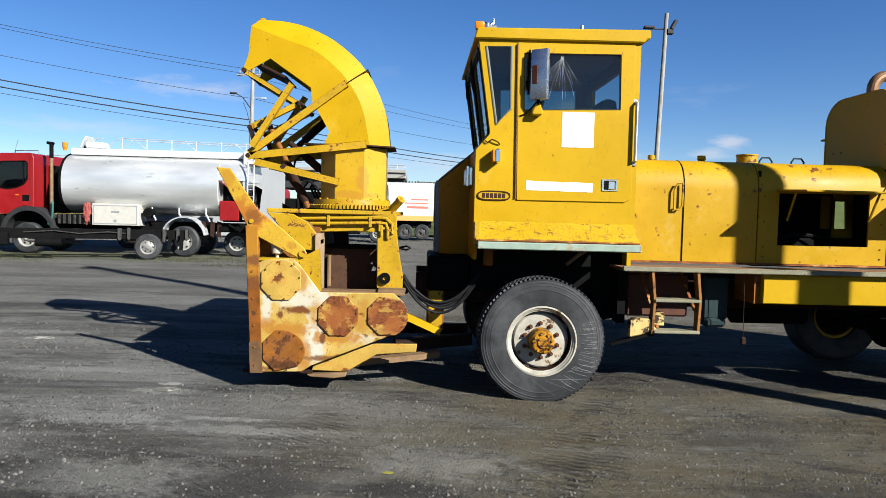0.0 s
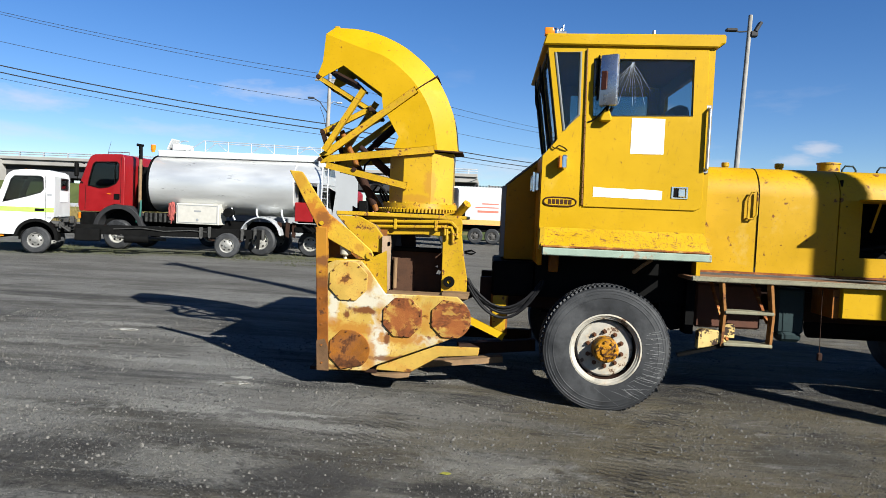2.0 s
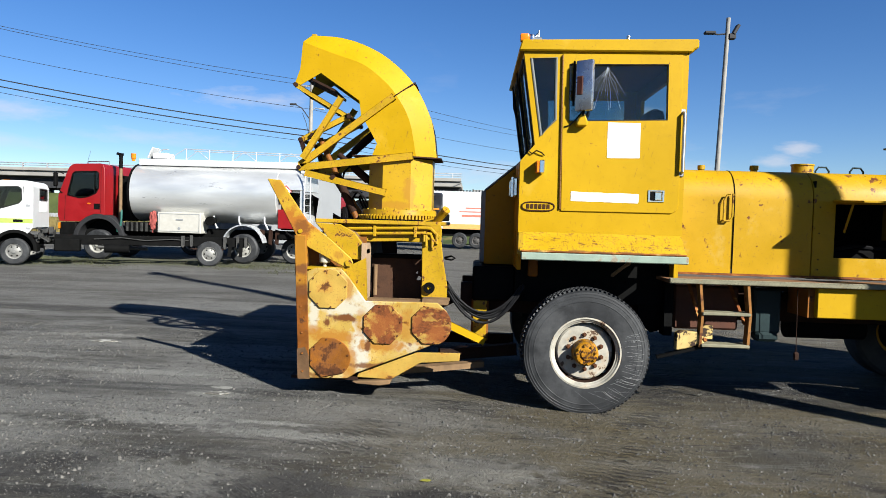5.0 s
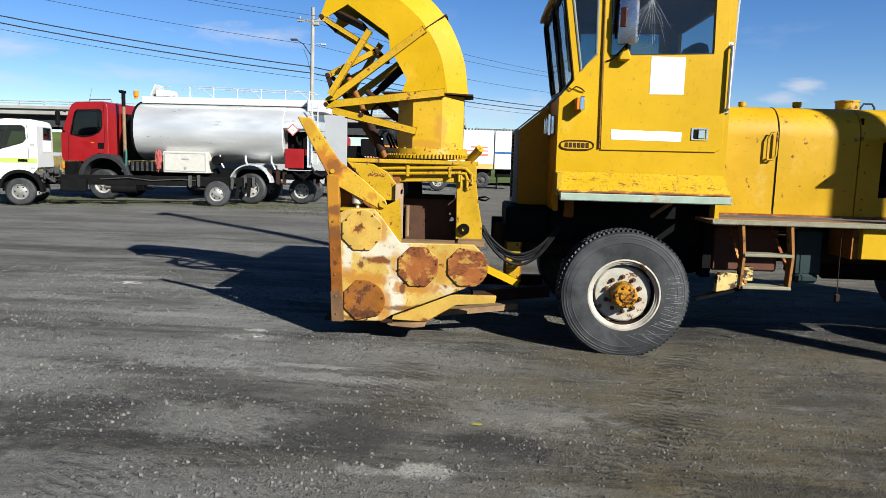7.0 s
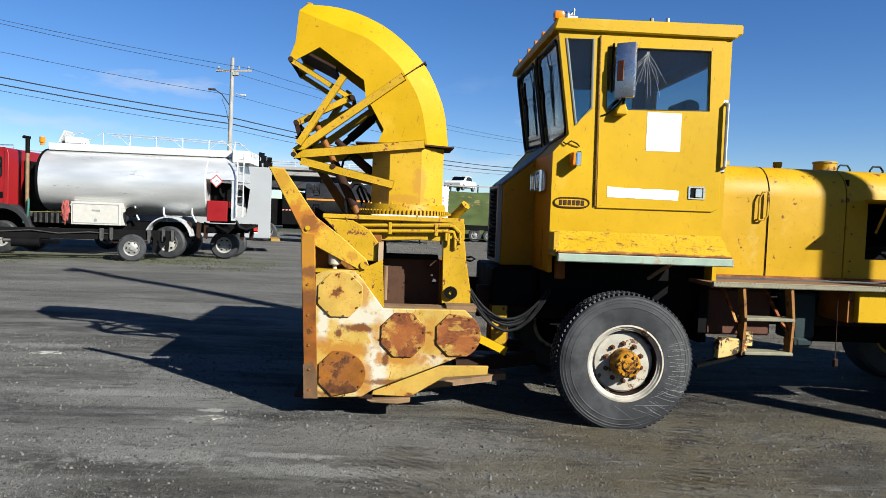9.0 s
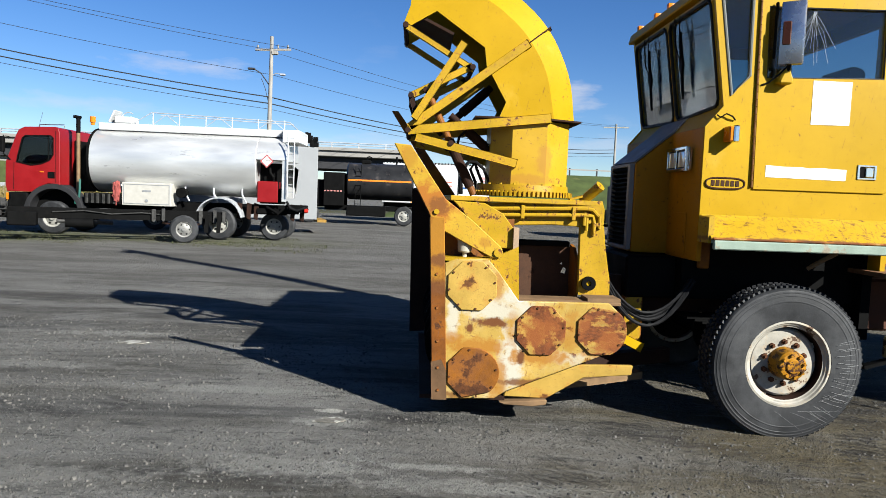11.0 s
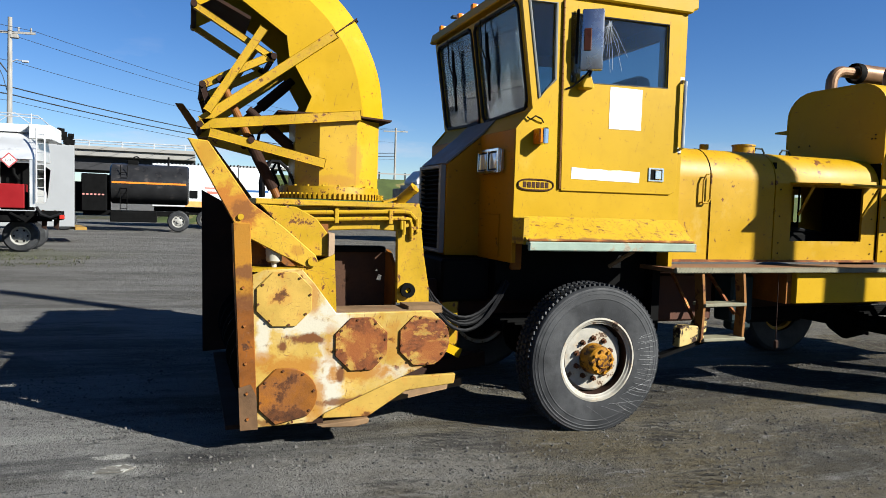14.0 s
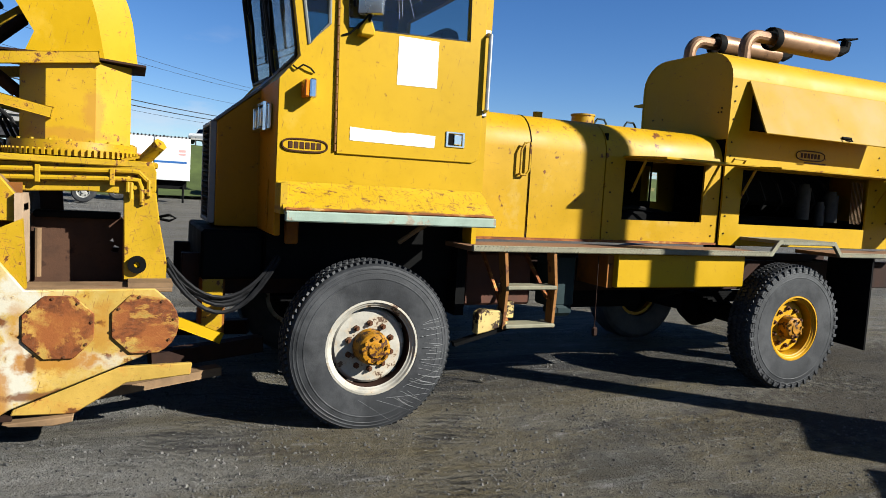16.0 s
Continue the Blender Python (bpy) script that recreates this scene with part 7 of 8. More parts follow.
for v in t.verts:
    nn = noise.noise(v.co * 3.5) * 0.5 + 1
    v.co = Vector((1.97 + v.co.x * 0.11 * nn, 0.05 + v.co.y * 0.10 * nn, 1.40 + v.co.z * 0.34 * nn))
join(b, t)
lpart("rag_bundle", b, rag, tk)
b = B()
box(b, 0.95, 2.1, 0.05, 0.9, 1.0, 1.35, 0.03)
box(b, 0.6, 7.2, 0.55, 0.65, 0.85, 1.15)
box(b, 0.6, 7.2, 1.6, 1.7, 0.85, 1.15)
box(b, 6.3, 7.6, 0.3, 0.5, 0.9, 1.05)
rod(b, (3.95, 0.1, 1.45), (3.95, 0.4, 1.45), 0.16, 16)
box(b, 7.3, 7.9, 0.1, 0.5, 0.95, 1.2, 0.02)
tube(b, [(6.6, 0.3, 1.1), (7.0, 0.1, 0.9), (7.3, 0.15, 1.2), (7.6, 0.1, 1.0)], 0.05, 8)
lpart("chassis", b, black, tk)
b = B()
bmb = arc((5.15, 0.62), 0.72, 10, 170, 14, "xz", 0.0)
for (x0, _, z0), (x1, _, z1) in zip(bmb, bmb[1:]):
    bar(b, (x0, 0.25, z0), (x1, 0.25, z1), 0.45, 0.04)
lpart("mudguard", b, galv, tk)
for x in (2.0, 4.0, 4.9, 5.8):
    b = B()
    tube(b, [(x, 0.35, 1.72), (x + 0.02, 0.3, 1.45), (x + 0.15, 0.3, 1.2)], 0.03, 6)
    lpart("tank_strap", b, galv, tk)
plc = B()
t = B()
box(t, -0.15, 0.15, -0.006, 0.0, -0.15, 0.15)
join(plc, t, Matrix.Translation((6.64, 0.0, 2.55)) @ Matrix.Rotation(radians(45), 4, "Y"))
white_in = B()
t = B()
box(t, -0.115, 0.115, -0.009, -0.006, -0.115, 0.115)
join(white_in, t, Matrix.Translation((6.64, 0.0, 2.55)) @ Matrix.Rotation(radians(45), 4, "Y"))
pl = lpart("hazard_placard", plc, mat("placard_red", (0.45, 0.10, 0.10), 0.5), tk, "red and white diamond hazard placard")
b = B()
box(b, 6.51, 6.77, -0.013, -0.009, 2.505, 2.595)
lpart("number_panel", b, paper, pl)
lpart("inner_diamond", white_in, mat("placard_white", (0.75, 0.70, 0.69), 0.5), pl)
tx = text(tk, "1202", 0.10, Matrix.Translation((6.64, -0.015, 2.55)) @ NEAR, decal_dark)
tx.parent, tx.matrix_parent_inverse = pl, Matrix.Identity(4)
for k in range(6):
    b = B()
    box(b, 1.02 + 0.17 * k, 1.10 + 0.17 * k, 0.02, 0.05, 1.02, 1.33, 0.008)
    lpart("battery_rib", b, engine_grey, tk)
b = B()
tube(b, [(0.82, 0.10, 1.75), (0.84, 0.05, 1.45), (0.80, 0.08, 1.2), (0.72, 0.10, 1.05)], 0.035, 8)
lpart("filler_hose", b, mat("dull_green_hose", (0.03, 0.12, 0.10), 0.6), tk)
b = B()
rod(b, (0.74, 0.05, 0.98), (0.74, 0.05, 1.12), 0.07, 12)
lpart("filler_cup", b, mat("green_plastic_cup", (0.02, 0.16, 0.11), 0.5), tk)
for x in (5.72, 6.02, 6.25, 7.42, 7.72):
    b = B()
    plate(b, "y", [(x - 0.07, 0.72), (x + 0.05, 0.66), (x + 0.09, 1.18), (x - 0.06, 1.22)], 0.34, 0.40, w=0.008)
    lpart("bracket", b, dark_rust, tk)
b = B()
tube(b, [(7.28, 0.06, 1.30), (7.40, 0.0, 1.10), (7.62, 0.02, 1.02), (7.85, 0.05, 1.12), (7.95, 0.08, 1.05)], 0.04, 8)
lpart("delivery_hose", b, hose, tk)
b = B()
box(b, 7.84, 7.96, 0.02, 0.14, 0.98, 1.10, 0.01)
lpart("tail_lamp", b, red_lens, tk)
lwheel(tk, 0.0, 0.18, 0.52, 0.30, rim_white)
lwheel(tk, 0.0, 2.15, 0.52, 0.30, rim_white, 1)
lwheel(tk, 5.15, 0.20, 0.52, 0.30, rim_white)
lwheel(tk, 5.15, 2.15, 0.52, 0.30, rim_white, 1)
lwheel(tk, 6.75, 0.9, 0.46, 0.28, rim_white)
lwheel(tk, 6.75, 2.15, 0.46, 0.28, rim_white, 1)

# grey box truck behind the tanker
gb = at("box_truck", -9.6, 27.0, 13.0, "light grey box truck body with dark lamps on its roof", "truck")
b = B()
box(b, -2.5, 4.45, 0.0, 2.4, 0.55, 3.38, 0.03)
lpart("box_body", b, grey_paint, gb)
b = B()
box(b, 4.45, 4.465, 0.12, 2.40, 0.55, 3.38)
lpart("rear_door", b, mat("dark_grey_door_paint", (0.16, 0.16, 0.165), 0.5), gb)
b = B()
rr = random.Random(8)
for k in range(14):
    x, z, s = rr.uniform(3.9, 4.4), rr.uniform(3.4, 3.95), rr.uniform(0.05, 0.11)
    box(b, x - s, x + s, 0.3, 0.3 + 2 * s, z - s, z + s, 0.01)
lpart("roof_lamp_cluster", b, black, gb)
b = B()
box(b, 3.7, 3.95, -0.012, 0, 0.75, 0.95)
lpart("latch", b, galv, gb)
b = B()
box(b, 4.49, 4.85, 0.1, 2.3, 0.45, 0.55)
lpart("tail_step", b, mat("yellow_step_paint", (0.30, 0.17, 0.03), 0.6), gb)
lwheel(gb, -1.5, 0.2, 0.45, 0.25, rim_grey)
lwheel(gb, 3.0, 0.2, 0.45, 0.25, rim_grey)

# black tanker truck
bt = at("black_tanker_truck", -5.4, 38.0, 0.0, "black bitumen tanker truck with an orange stripe", "truck")
b = B()
lathe(b, [(0.001, 0), (0.9, 0.0), (1.0, 0.08), (1.0, 3.55), (0.9, 3.63), (0.001, 3.63)], (0.25, 1.05, 2.33), "x", 36, closed=False)
lpart("tank", b, tank_black, bt)
b = B()
lathe(b, [(1.005, 0.12), (1.012, 0.12), (1.012, 3.5), (1.005, 3.5)], (0.25, 1.05, 2.33), "x", 72)
for v in list(b.verts):
    if not (2.28 < v.co.z < 2.44 and v.co.y < 1.05):
        b.verts.remove(v)
lpart("stripe", b, orange_stripe, bt)
b = B()
box(b, -0.95, 0.15, 0.0, 2.1, 0.95, 2.75, 0.04)
box(b, -0.9, 3.9, 0.3, 1.8, 0.75, 1.0)
box(b, 0.3, 2.4, 0.0, 0.5, 0.45, 0.95, 0.03)
box(b, 3.9, 4.3, 0.4, 1.2, 1.7, 2.1, 0.03)
box(b, 1.0, 1.5, 0.8, 1.3, 3.3, 3.5, 0.03)
rod(b, (2.9, 1.0, 3.3), (2.9, 1.0, 3.75), 0.05, 8)
tube(b, arc((1.4, 3.55), 0.15, 0, 180, 8, "xz", 1.0), 0.03, 6)
for x in (0.75, 1.05):
    rod(b, (x, 0.02, 1.0), (x, 0.15, 3.2), 0.02, 6)
for k in range(8):
    rod(b, (0.75, 0.05, 1.1 + 0.25 * k), (1.05, 0.05, 1.1 + 0.25 * k), 0.015, 6)
lpart("body_frame", b, black, bt)
b = B()
plate(b, "y", [(-3.6, 0.9), (-1.9, 0.9), (-1.9, 2.75), (-2.05, 2.92), (-3.2, 2.95), (-3.6, 2.1)], 0.0, 2.2, w=0.04)
lpart("cab", b, red_paint, bt)
b = B()
box(b, -1.8, 0.15, 0.3, 2.0, 0.9, 2.35, 0.04)
lpart("pump_housing", b, black, bt)
tape_mat = mat("red_white_tape", (0.6, 0.25, 0.22), 0.5)
for k in range(6):
    b = B()
    box(b, -0.9 + 0.17 * k, -0.8 + 0.17 * k, -0.01, 0, 1.72, 1.79)
    lpart("reflector_tape", b, tape_mat, bt)
lwheel(bt, 3.4, 0.2, 0.52, 0.3, rim_white)
lwheel(bt, -1.7, 0.2, 0.52, 0.3, rim_white)
lwheel(bt, 3.4, 2.0, 0.52, 0.3, rim_white, 1)

# white box trailers
tra = at("box_trailer", -3.5, 44.0, 0.0, "white box trailer with orange lower band", "trailer", "box trailers")
b = B()
box(b, 0, 4.70, 0, 2.5, 1.2, 3.68, 0.03)
lpart("box_body", b, white_paint, tra)
b = B()
box(b, 1.8, 4.70, -0.01, 0, 1.22, 1.55)
lpart("lower_band", b, mat("orange_yellow_band", (0.8, 0.38, 0.12), 0.5), tra)
for k, (w, z, h) in enumerate(((1.1, 2.55, 0.08), (1.5, 2.32, 0.07), (1.35, 2.02, 0.14))):
    b = B()
    box(b, 4.35 - w, 4.35, -0.008, 0, z, z + h)
    lpart("lettering_bar", b, mat("faded_red_lettering", (0.6, 0.18, 0.13), 0.5), tra)
for k in range(24):
    b = B()
    box(b, 0.05 + 0.2 * k, 0.13 + 0.2 * k, -0.02, 0.02, 3.66, 3.76)
    lpart("roof_lashing", b, black, tra)
b = B()
box(b, 0.1, 4.6, 0.4, 2.0, 0.75, 1.2)
lpart("chassis", b, black, tra)
lwheel(tra, 4.0, 0.2, 0.5, 0.28, rim_dark)
lwheel(tra, 2.9, 0.2, 0.5, 0.28, rim_dark)
trb = at("box_trailer", 1.28, 44.4, 0.0, "white box trailer with a blue stripe", "trailer", "box trailers")
b = B()
box(b, 0, 1.95, 0, 2.5, 1.3, 3.78, 0.03)
lpart("box_body", b, white_paint, trb)
b = B()
box(b, 0.0, 1.75, -0.01, 0, 2.30, 2.42)
lpart("stripe", b, blue_stripe, trb)
for k in range(10):
    b = B()
    box(b, 0.05 + 0.2 * k, 0.13 + 0.2 * k, -0.02, 0.02, 3.76, 3.86)
    lpart("roof_lashing", b, black, trb)
for k, (x, z, h) in enumerate(((1.3, 2.95, 0.14), (1.3, 2.78, 0.10))):
    b = B()
    box(b, x, x + 0.38, -0.008, 0, z, z + h)
    lpart("lettering_bar", b, mat("faded_red_lettering", (0.6, 0.3, 0.28), 0.5), trb)
b = B()
box(b, 0.1, 1.8, 0.4, 2.0, 0.8, 1.3)
rod(b, (0.2, 0.3, 0.0), (0.2, 0.3, 1.0), 0.06, 8)
rod(b, (1.6, 0.3, 0.0), (1.6, 0.3, 1.0), 0.06, 8)
lpart("landing_gear", b, black, trb)
# low flat trailer further off
fl = at("flat_trailer", 5.0, 52.0, 0.0, "low black flat-bed trailer parked before the bank", "trailer")
b = B()
box(b, 0, 12, 0, 2.4, 0.9, 1.25, 0.02)
box(b, 9.6, 12, 0, 2.4, 1.25, 2.4, 0.02)
lpart("bed", b, black, fl)
for x in (1.0, 2.1, 8.5):
    lwheel(fl, x, 0.2, 0.5, 0.28, rim_grey)
navy = mat("dark_navy_paint", (0.022, 0.026, 0.040), 0.5, var=0.15, scale=2)
wv = at("box_truck", 8.25, 33.0, 0.0, "dark navy truck body under a white sloped top", "truck")
b = B()
box(b, 0, 5.5, 0, 2.2, 0.75, 2.62, 0.04)
lpart("lower_body", b, navy, wv)
b = B()
plate(b, "y", [(0.62, 2.80), (0.56, 3.0), (1.05, 3.55), (5.5, 3.60), (5.5, 2.80)], 0.1, 2.1, w=0.05)
lpart("sloped_top", b, white_paint, wv)
b = B()
box(b, 0.4, 5.4, 0.05, 2.15, 2.62, 2.80)
lpart("mounting_rail", b, grey_paint, wv)
for x in (1.0, 4.4):
    lwheel(wv, x, 0.15, 0.42, 0.24, rim_dark)


def parked_car(x, y, z, turn, paint, label):
    """A small far car: body, glasshouse and four wheels."""
    car = at("car", x, y, turn, label, "car")
    car.location.z = z
    b = B()
    plate(b, "y", [(-2.1, 0.35), (-2.15, 0.75), (-1.95, 0.92), (-0.9, 1.0), (2.05, 0.98), (2.15, 0.7), (2.1, 0.35)], 0, 1.75, w=0.05)
    lpart("body", b, paint, car)
    b = B()
    plate(b, "y", [(-0.9, 0.98), (-0.25, 1.46), (0.95, 1.48), (1.35, 0.98)], 0.1, 1.65, w=0.05)
    lpart("cabin", b, paint, car)
    b = B()
    plate(b, "y", [(-0.65, 1.03), (-0.18, 1.39), (0.85, 1.40), (1.1, 1.03)], 0.085, 0.099)
    lpart("side_window", b, dark_glass, car)
    b = B()
    plate(b, "y", [(-0.88, 1.03), (-0.34, 1.42), (-0.30, 1.40), (-0.82, 1.01)], 0.25, 1.5)
    lpart("windscreen", b, dark_glass, car)
    for wx in (-1.35, 1.3):
        for wy, o in ((0.08, -1), (1.67, 1)):
            lwheel(car, wx, wy, 0.32, 0.2, rim_grey, o)
    return car


parked_car(7.3, 69.0, 4.52, 62.0, white_paint, "white car parked on the grassy road bank")

# utility poles, wires
up = at("utility_pole", -10.8, 45.0, 0.0, "tall weathered wooden utility pole with street lamp", "pole")
b = B()
rod(b, (0, 0, -0.2), (0.1, 0, 11.2), 0.17, 14, 0.11)
lpart("shaft", b, wood_pole, up)
b = B()
bar(b, (-0.9, 0, 10.35), (1.3, 0, 10.45), 0.10, 0.12)
rod(b, (-0.75, 0, 10.45), (-0.75, 0, 10.65), 0.05, 8)
rod(b, (1.1, 0, 10.5), (1.1, 0, 10.72), 0.05, 8)
rod(b, (0.5, 0, 10.5), (0.5, 0, 10.72), 0.05, 8)
box(b, 0.12, 0.5, -0.15, 0.15, 10.1, 10.3, 0.02)
lpart("cross_arm", b, wood_pole, up)
b = B()
tube(b, [(0, 0, 8.2), (-0.5, -0.1, 8.9), (-0.95, -0.2, 9.15)], 0.035, 8)
box(b, -1.3, -0.85, -0.3, -0.1, 9.08, 9.2, 0.03)
tube(b, [(0, 0, 7.0), (-0.25, 0, 8.0), (-0.5, 0, 8.6)], 0.02, 6)
lpart("street_lamp_arm", b, girder, up)
b = B()
tube(b, [(0.05, 0, 8.75), (0.4, -0.05, 8.95), (0.7, -0.1, 8.9)], 0.03, 8)
box(b, 0.65, 1.0, -0.2, 0.0, 8.82, 8.94, 0.03)
lpart("street_lamp_arm", b, galv, up)
fp = at("far_utility_pole", 23.5, 88.0, 0.0, "far wooden utility pole with cross arm", "pole")
b = B()
rod(b, (0, 0, -0.2), (0, 0, 11.8), 0.16, 10, 0.12)
bar(b, (-1.6, 0, 11.3), (1.6, 0, 11.4), 0.12, 0.14)
lpart("shaft", b, wood_pole, fp)
lp = at("light_pole", 15.55, 44.4, 0.0, "tall leaning wooden pole with two floodlights", "pole")
b = B()
rod(b, (0, 0, -0.2), (0.48, 0, 15.2), 0.18, 14, 0.13)
lpart("shaft", b, wood_pole, lp)
b = B()
tube(b, [(0.45, 0, 14.2), (-0.15, 0, 14.15), (-0.4, 0, 14.2)], 0.05, 8)
box(b, -1.0, -0.3, -0.2, 0.2, 14.16, 14.34, 0.05)
lpart("floodlight", b, girder, lp)
b = B()
tube(b, [(0.45, 0, 14.0), (0.75, 0, 14.05)], 0.05, 8)
t = B()
box(t, -0.35, 0.35, -0.25, 0.25, -0.10, 0.10, 0.04)
join(b, t, Matrix.Translation((0.95, 0, 14.45)) @ Matrix.Rotation(radians(-62), 4, "Y"))
box(b, 0.5, 0.95, -0.2, 0.2, 13.85, 14.2, 0.05)
lpart("floodlight", b, girder, lp)
# pole outside the view whose shadow crosses the truck
sp2 = at("light_pole", 7.45, 2.45, 0.0, "wooden pole with a floodlight arm beside the yard", "pole")
b = B()
rod(b, (0, 0, -0.2), (0, 0, 13.0), 0.205, 14, 0.15)
lpart("shaft", b, wood_pole, sp2)
b = B()
bar(b, (-0.5, 0.3, 12.3), (0.6, -0.3, 12.5), 0.1, 0.1)
box(b, -0.8, -0.3, 0.15, 0.45, 12.2, 12.4, 0.03)
lpart("floodlight", b, girder, sp2)
# unseen boxes of assumed shape, sized to cast the ground shadows at the right
for x, y, w, h in ((7.45, 1.75, 0.42, 1.98), (7.05, 0.92, 0.26, 1.98)):
    cbx = at("shadow_block", x, y, 44.0, "unseen grey box beside the pole, added for its cast shadow", "cabinet", "electric cabinets")
    b = B()
    box(b, -w, w, 0.0, 0.5, 0.0, h, 0.02)
    lpart("body", b, grey_paint, cbx)
    b = B()
    box(b, -w + 0.05, w - 0.05, -0.015, 0.0, 0.12, h - 0.1, 0.005)
    door_panel = lpart("door", b, grey_paint, cbx)
    b = B()
    box(b, w - 0.14, w - 0.11, -0.05, -0.015, h * 0.45, h * 0.55, 0.006)
    lpart("handle", b, black, door_panel)
PA, PL, PR = (-10.7, 45.0), (-45.0, 33.0), (23.5, 88.0)
wires = [(-0.7, 10.6), (1.2, 10.7), (0.0, 9.0), (0.0, 7.6), (0.0, 7.2), (0.0, 6.85)]
for dx, z in wires:
    b = B()
    r = 0.035 if 7 < z < 8 else 0.014
    tube(b, sag((PA[0] + dx, PA[1], z), (PL[0], PL[1] + dx, z + 5.0), 0.7, 20), r, 5)
    zr = {10.6: 11.5, 10.7: 11.6, 9.0: 10.0, 7.6: 8.6, 7.2: 8.2, 6.85: 7.8}[z]
    tube(b, sag((PA[0] + dx, PA[1], z), (PR[0] + dx, PR[1], zr), 1.0, 20), r, 5)
    single("power_cable", b, wire_mat, "black overhead power cable between poles", "cable", "overhead cables")

# bridge, bank and grass beyond
b = B()
box(b, -46.9, -1, 62, 71, 4.95, 5.45, 0.05)
box(b, -46.9, -1, 61.8, 62.1, 5.45, 5.75, 0.03)
br = single("road_bridge", b, concrete, "concrete road bridge deck with a steel rail", "bridge", kind="structure")
for k in range(30):
    b = B()
    x = -70 + 2.35 * k
    box(b, x, x + 0.1, 61.85, 62.0, 5.45, 6.15)
    part("rail_post", b, galv, br)
b = B()
rod(b, (-70, 61.9, 6.15), (-1, 61.9, 6.15), 0.05, 6)
rod(b, (-70, 61.9, 5.95), (-1, 61.9, 5.95), 0.04, 6)
part("rail", b, galv, br)
for yy in (62.6, 66, 69.5):
    b = B()
    box(b, -46.2, -1, yy, yy + 0.4, 3.9, 4.95)
    part("girder", b, girder, br)
for x in (-44.6, -38, -18):
    b = B()
    box(b, x, x + 0.9, 63, 70, 0, 3.9, 0.05)
    part("pier", b, concrete, br)
b = B()
box(b, -46.9, -45.9, 61.0, 71, 3.2, 5.40, 0.03)
abutment = part("abutment", b, concrete, br)
b = B()
plate(b, "y", [(-54.0, 3.2), (-46.9, 3.2), (-46.9, 5.42), (-50.1, 4.55), (-54.0, 3.5)], 61.2, 61.5)
part("wing_wall", b, concrete, abutment)
rr = random.Random(77)
b = B()
for k in range(16):
    x, z = -49.0 + 0.12 * k, 4.05 + rr.uniform(-0.12, 0.12)
    bar(b, (x, 61.19, z - rr.uniform(0.15, 0.4)), (x + rr.uniform(-0.15, 0.2), 61.19, z + rr.uniform(0.15, 0.4)), 0.012, 0.07)
part("paint_scrawl", b, black, abutment)
slope_grass = mat("slope_grass", (0.062, 0.080, 0.022), 0.9, var=0.35, scale=0.6, bump=0.8, bscale=8)
b = B()
plate(b, "y", [(-95, 3.2), (-46.95, 3.2), (-46.95, 5.38), (-50, 5.45), (-95, 5.6)], 61.55, 71)
part("road_bank", b, slope_grass, br)
b = B()
plate(b, "x", [(56.5, 0.08), (57.6, 0.9), (61.1, 3.40), (71, 3.45), (71, 0.08)], -95, -24)
part("grass_slope", b, slope_grass, br)
rail_fence = thing("guard_rail", (-60, 56.9, 0.1), "galvanised roadside guard rail beside dry reeds", "guard rail")
b = B()
box(b, -90, -26, 56.88, 56.94, 1.25, 1.58, 0.01)
part("beam", b, galv, rail_fence)
for k in range(17):
    b = B()
    box(b, -90 + 4 * k, -89.88 + 4 * k, 56.95, 57.05, 0.1, 1.5)
    part("post", b, galv, rail_fence)
b = B()
box(b, -21.0, -17.0, 20.85, 21.50, ground_z(-17), ground_z(-17) + 0.52, 0.04)
single("concrete_block", b, concrete, "pale concrete barrier block on the grass edge", "barrier")


def bank():
    me = bpy.data.meshes.new("grass_bank")
    verts, faces = [], []
    xs = [-4 + 3 * i for i in range(60)]
    rows = [(52, 0.16), (56, 0.6), (60, 2.3), (64, 4.1), (70, 4.4), (90, 4.4)]
    for x in xs:
        for y, z in rows:
            f = min(1, (x + 4) / 6)
            verts.append((x, y, 0.1 + z * f + 0.12 * noise.noise((x * 0.3, y * 0.4, 1))))
    m = len(rows)
    for i in range(len(xs) - 1):
        for j in range(m - 1):
            a = i * m + j
            faces.append((a, a + m, a + m + 1, a + 1))
    me.from_pydata(verts, [], faces)
    for p in me.polygons:
        p.use_smooth = True
    me.materials.append(grass_mat)
    bk = tagged(new("grass_bank", me), "green grassy road bank", "bank", kind="structure")
    for k in range(40):
        b = B()
        x = 0 + 2.6 * k
        box(b, x, x + 0.12, 66, 66.12, 4.2, 5.0)
        part("guard_post", b, girder, bk)
    b = B()
    box(b, 0, 104, 65.95, 66.0, 4.80, 4.92)
    part("guard_rail", b, concrete, bk)


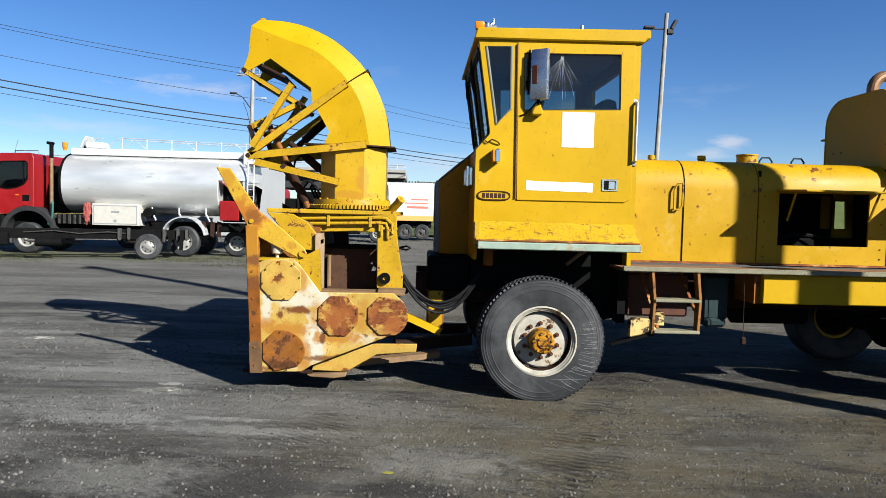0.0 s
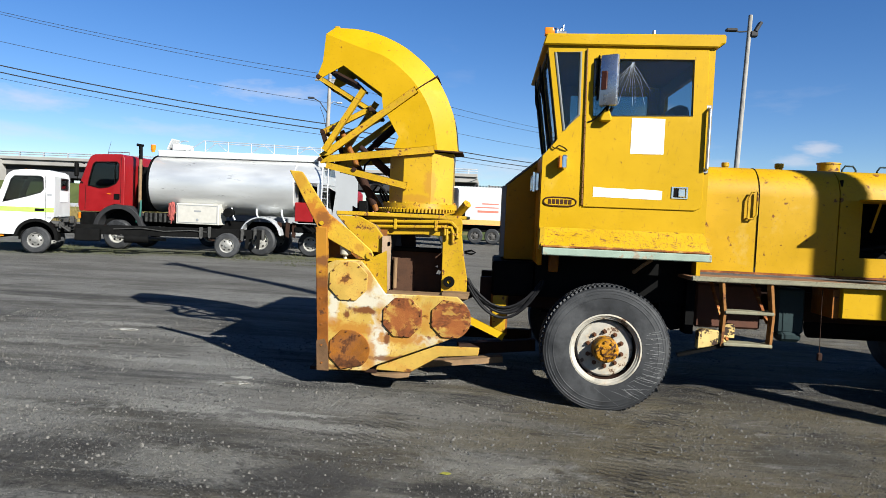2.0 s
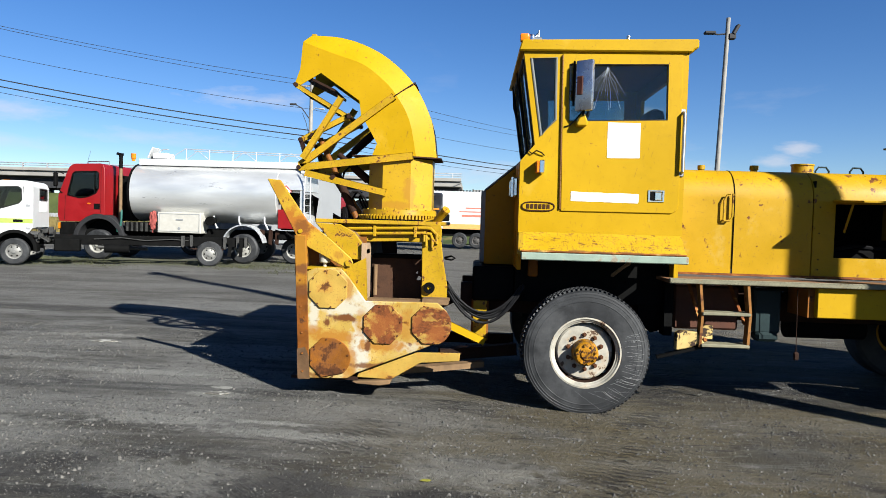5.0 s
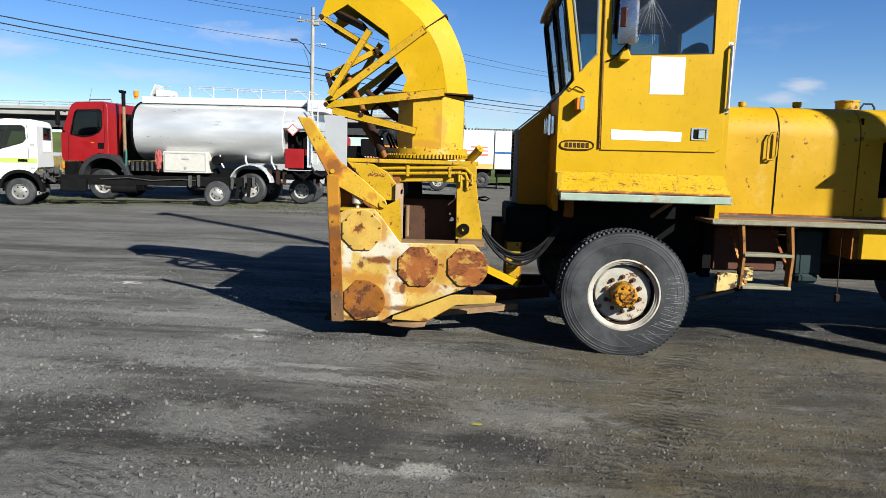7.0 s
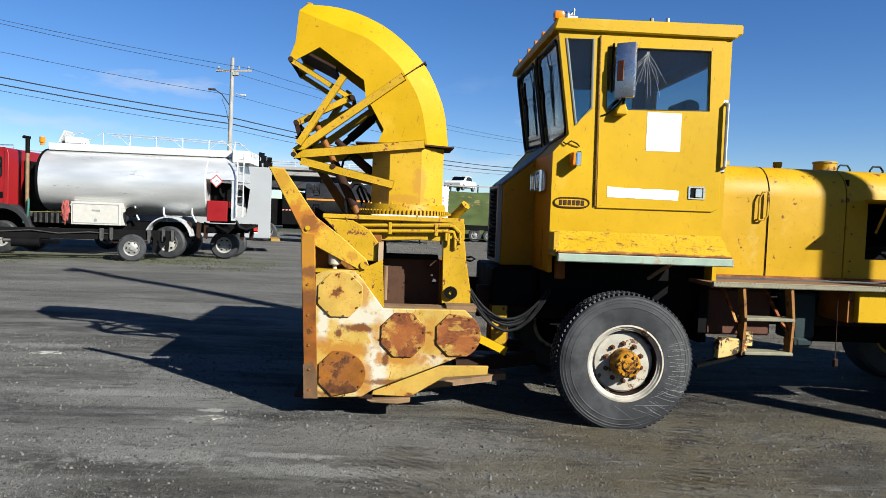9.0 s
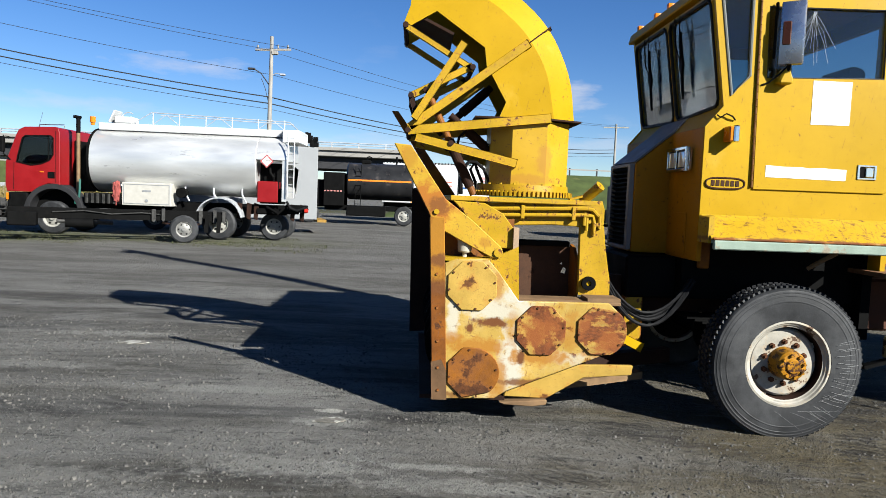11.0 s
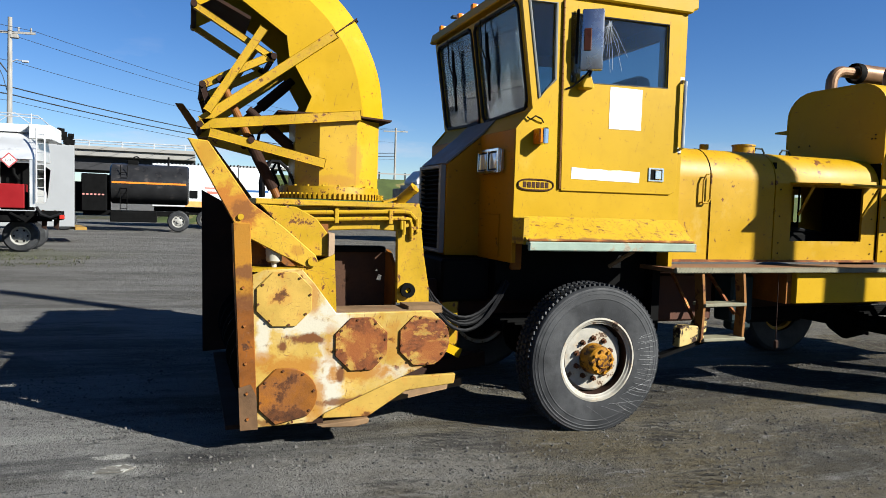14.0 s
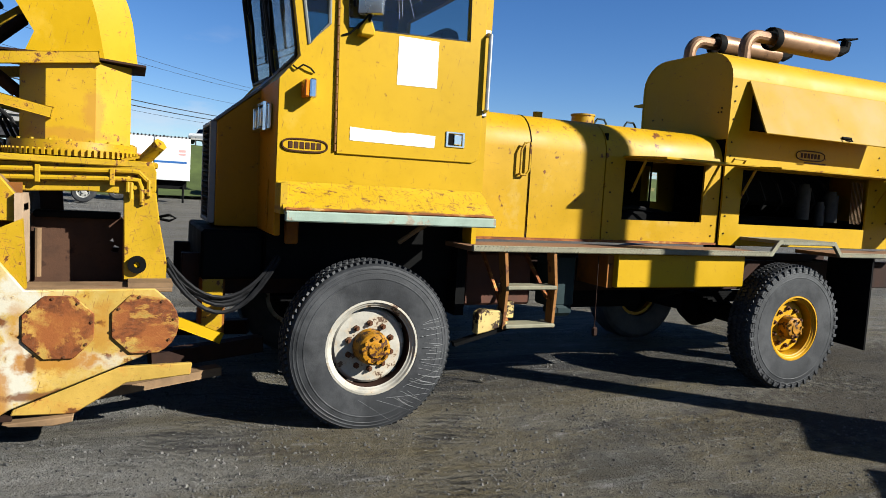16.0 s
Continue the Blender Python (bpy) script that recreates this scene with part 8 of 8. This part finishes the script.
bank()
b = B()
plate(b, "z", [(-120, 57), (-14, 57), (-4, 58), (-4, 90), (-120, 90)], 0.10, 0.16)
single("grass_verge", b, mat("dusty_verge", (0.06, 0.058, 0.032), 0.9, var=0.35, scale=0.5, bump=0.6, bscale=8), "dry dusty green verge below the bridge", "grass", kind="structure")


def weeds():
    """Ragged weeds at the far edge of the yard, past counting."""
    r = random.Random(21)
    verts, faces = [], []
    for k in range(900):
        x, y = r.uniform(-20, -4), r.uniform(18.8, 25)
        if noise.noise((x * 0.4, y * 0.5, 2)) < r.uniform(-0.1, 0.4):
            continue
        for q in range(14):
            a, h = r.uniform(0, 6.3), r.uniform(0.02, 0.08)
            px, py = x + r.gauss(0, 0.14), y + r.gauss(0, 0.14)
            i = len(verts)
            z = ground_z(px) - 0.01
            lean = r.uniform(0.2, 1.0) * h
            w = 0.012
            verts += [(px - w * math.sin(a), py + w * math.cos(a), z), (px + w * math.sin(a), py - w * math.cos(a), z), (px + lean * math.cos(a), py + lean * math.sin(a), z + h)]
            faces.append((i, i + 1, i + 2))
    me = bpy.data.meshes.new("weeds")
    me.from_pydata(verts, [], faces)
    me.materials.append(mat("dry_weeds", (0.07, 0.075, 0.032), 0.9, var=0.4, scale=2.0, wear=(0.13, 0.11, 0.06), wear_amt=0.15, wear_scale=2.0))
    tagged(new("weeds", me), "low dry green weeds along the gravel", "weeds", kind="stuff")


weeds()


def reeds():
    """Dry yellow reeds beside the yard, past counting."""
    r = random.Random(31)
    verts, faces = [], []
    for k in range(6000):
        x, y = r.uniform(-62, -24), r.uniform(51.5, 56)
        h, a, w = r.uniform(0.6, 1.5), r.uniform(0, 6.3), 0.04
        i, z = len(verts), ground_z(x) - 0.02
        lean = r.uniform(0.05, 0.35)
        verts += [(x - w, y, z), (x + w, y, z), (x + lean * math.cos(a), y + lean * math.sin(a), z + h)]
        faces.append((i, i + 1, i + 2))
    me = bpy.data.meshes.new("reeds")
    me.from_pydata(verts, [], faces)
    me.materials.append(mat("dry_reeds", (0.26, 0.20, 0.075), 0.9, var=0.4, scale=2.0))
    tagged(new("reeds", me), "tall dry yellow reeds beside the yard", "reeds", kind="stuff")


reeds()
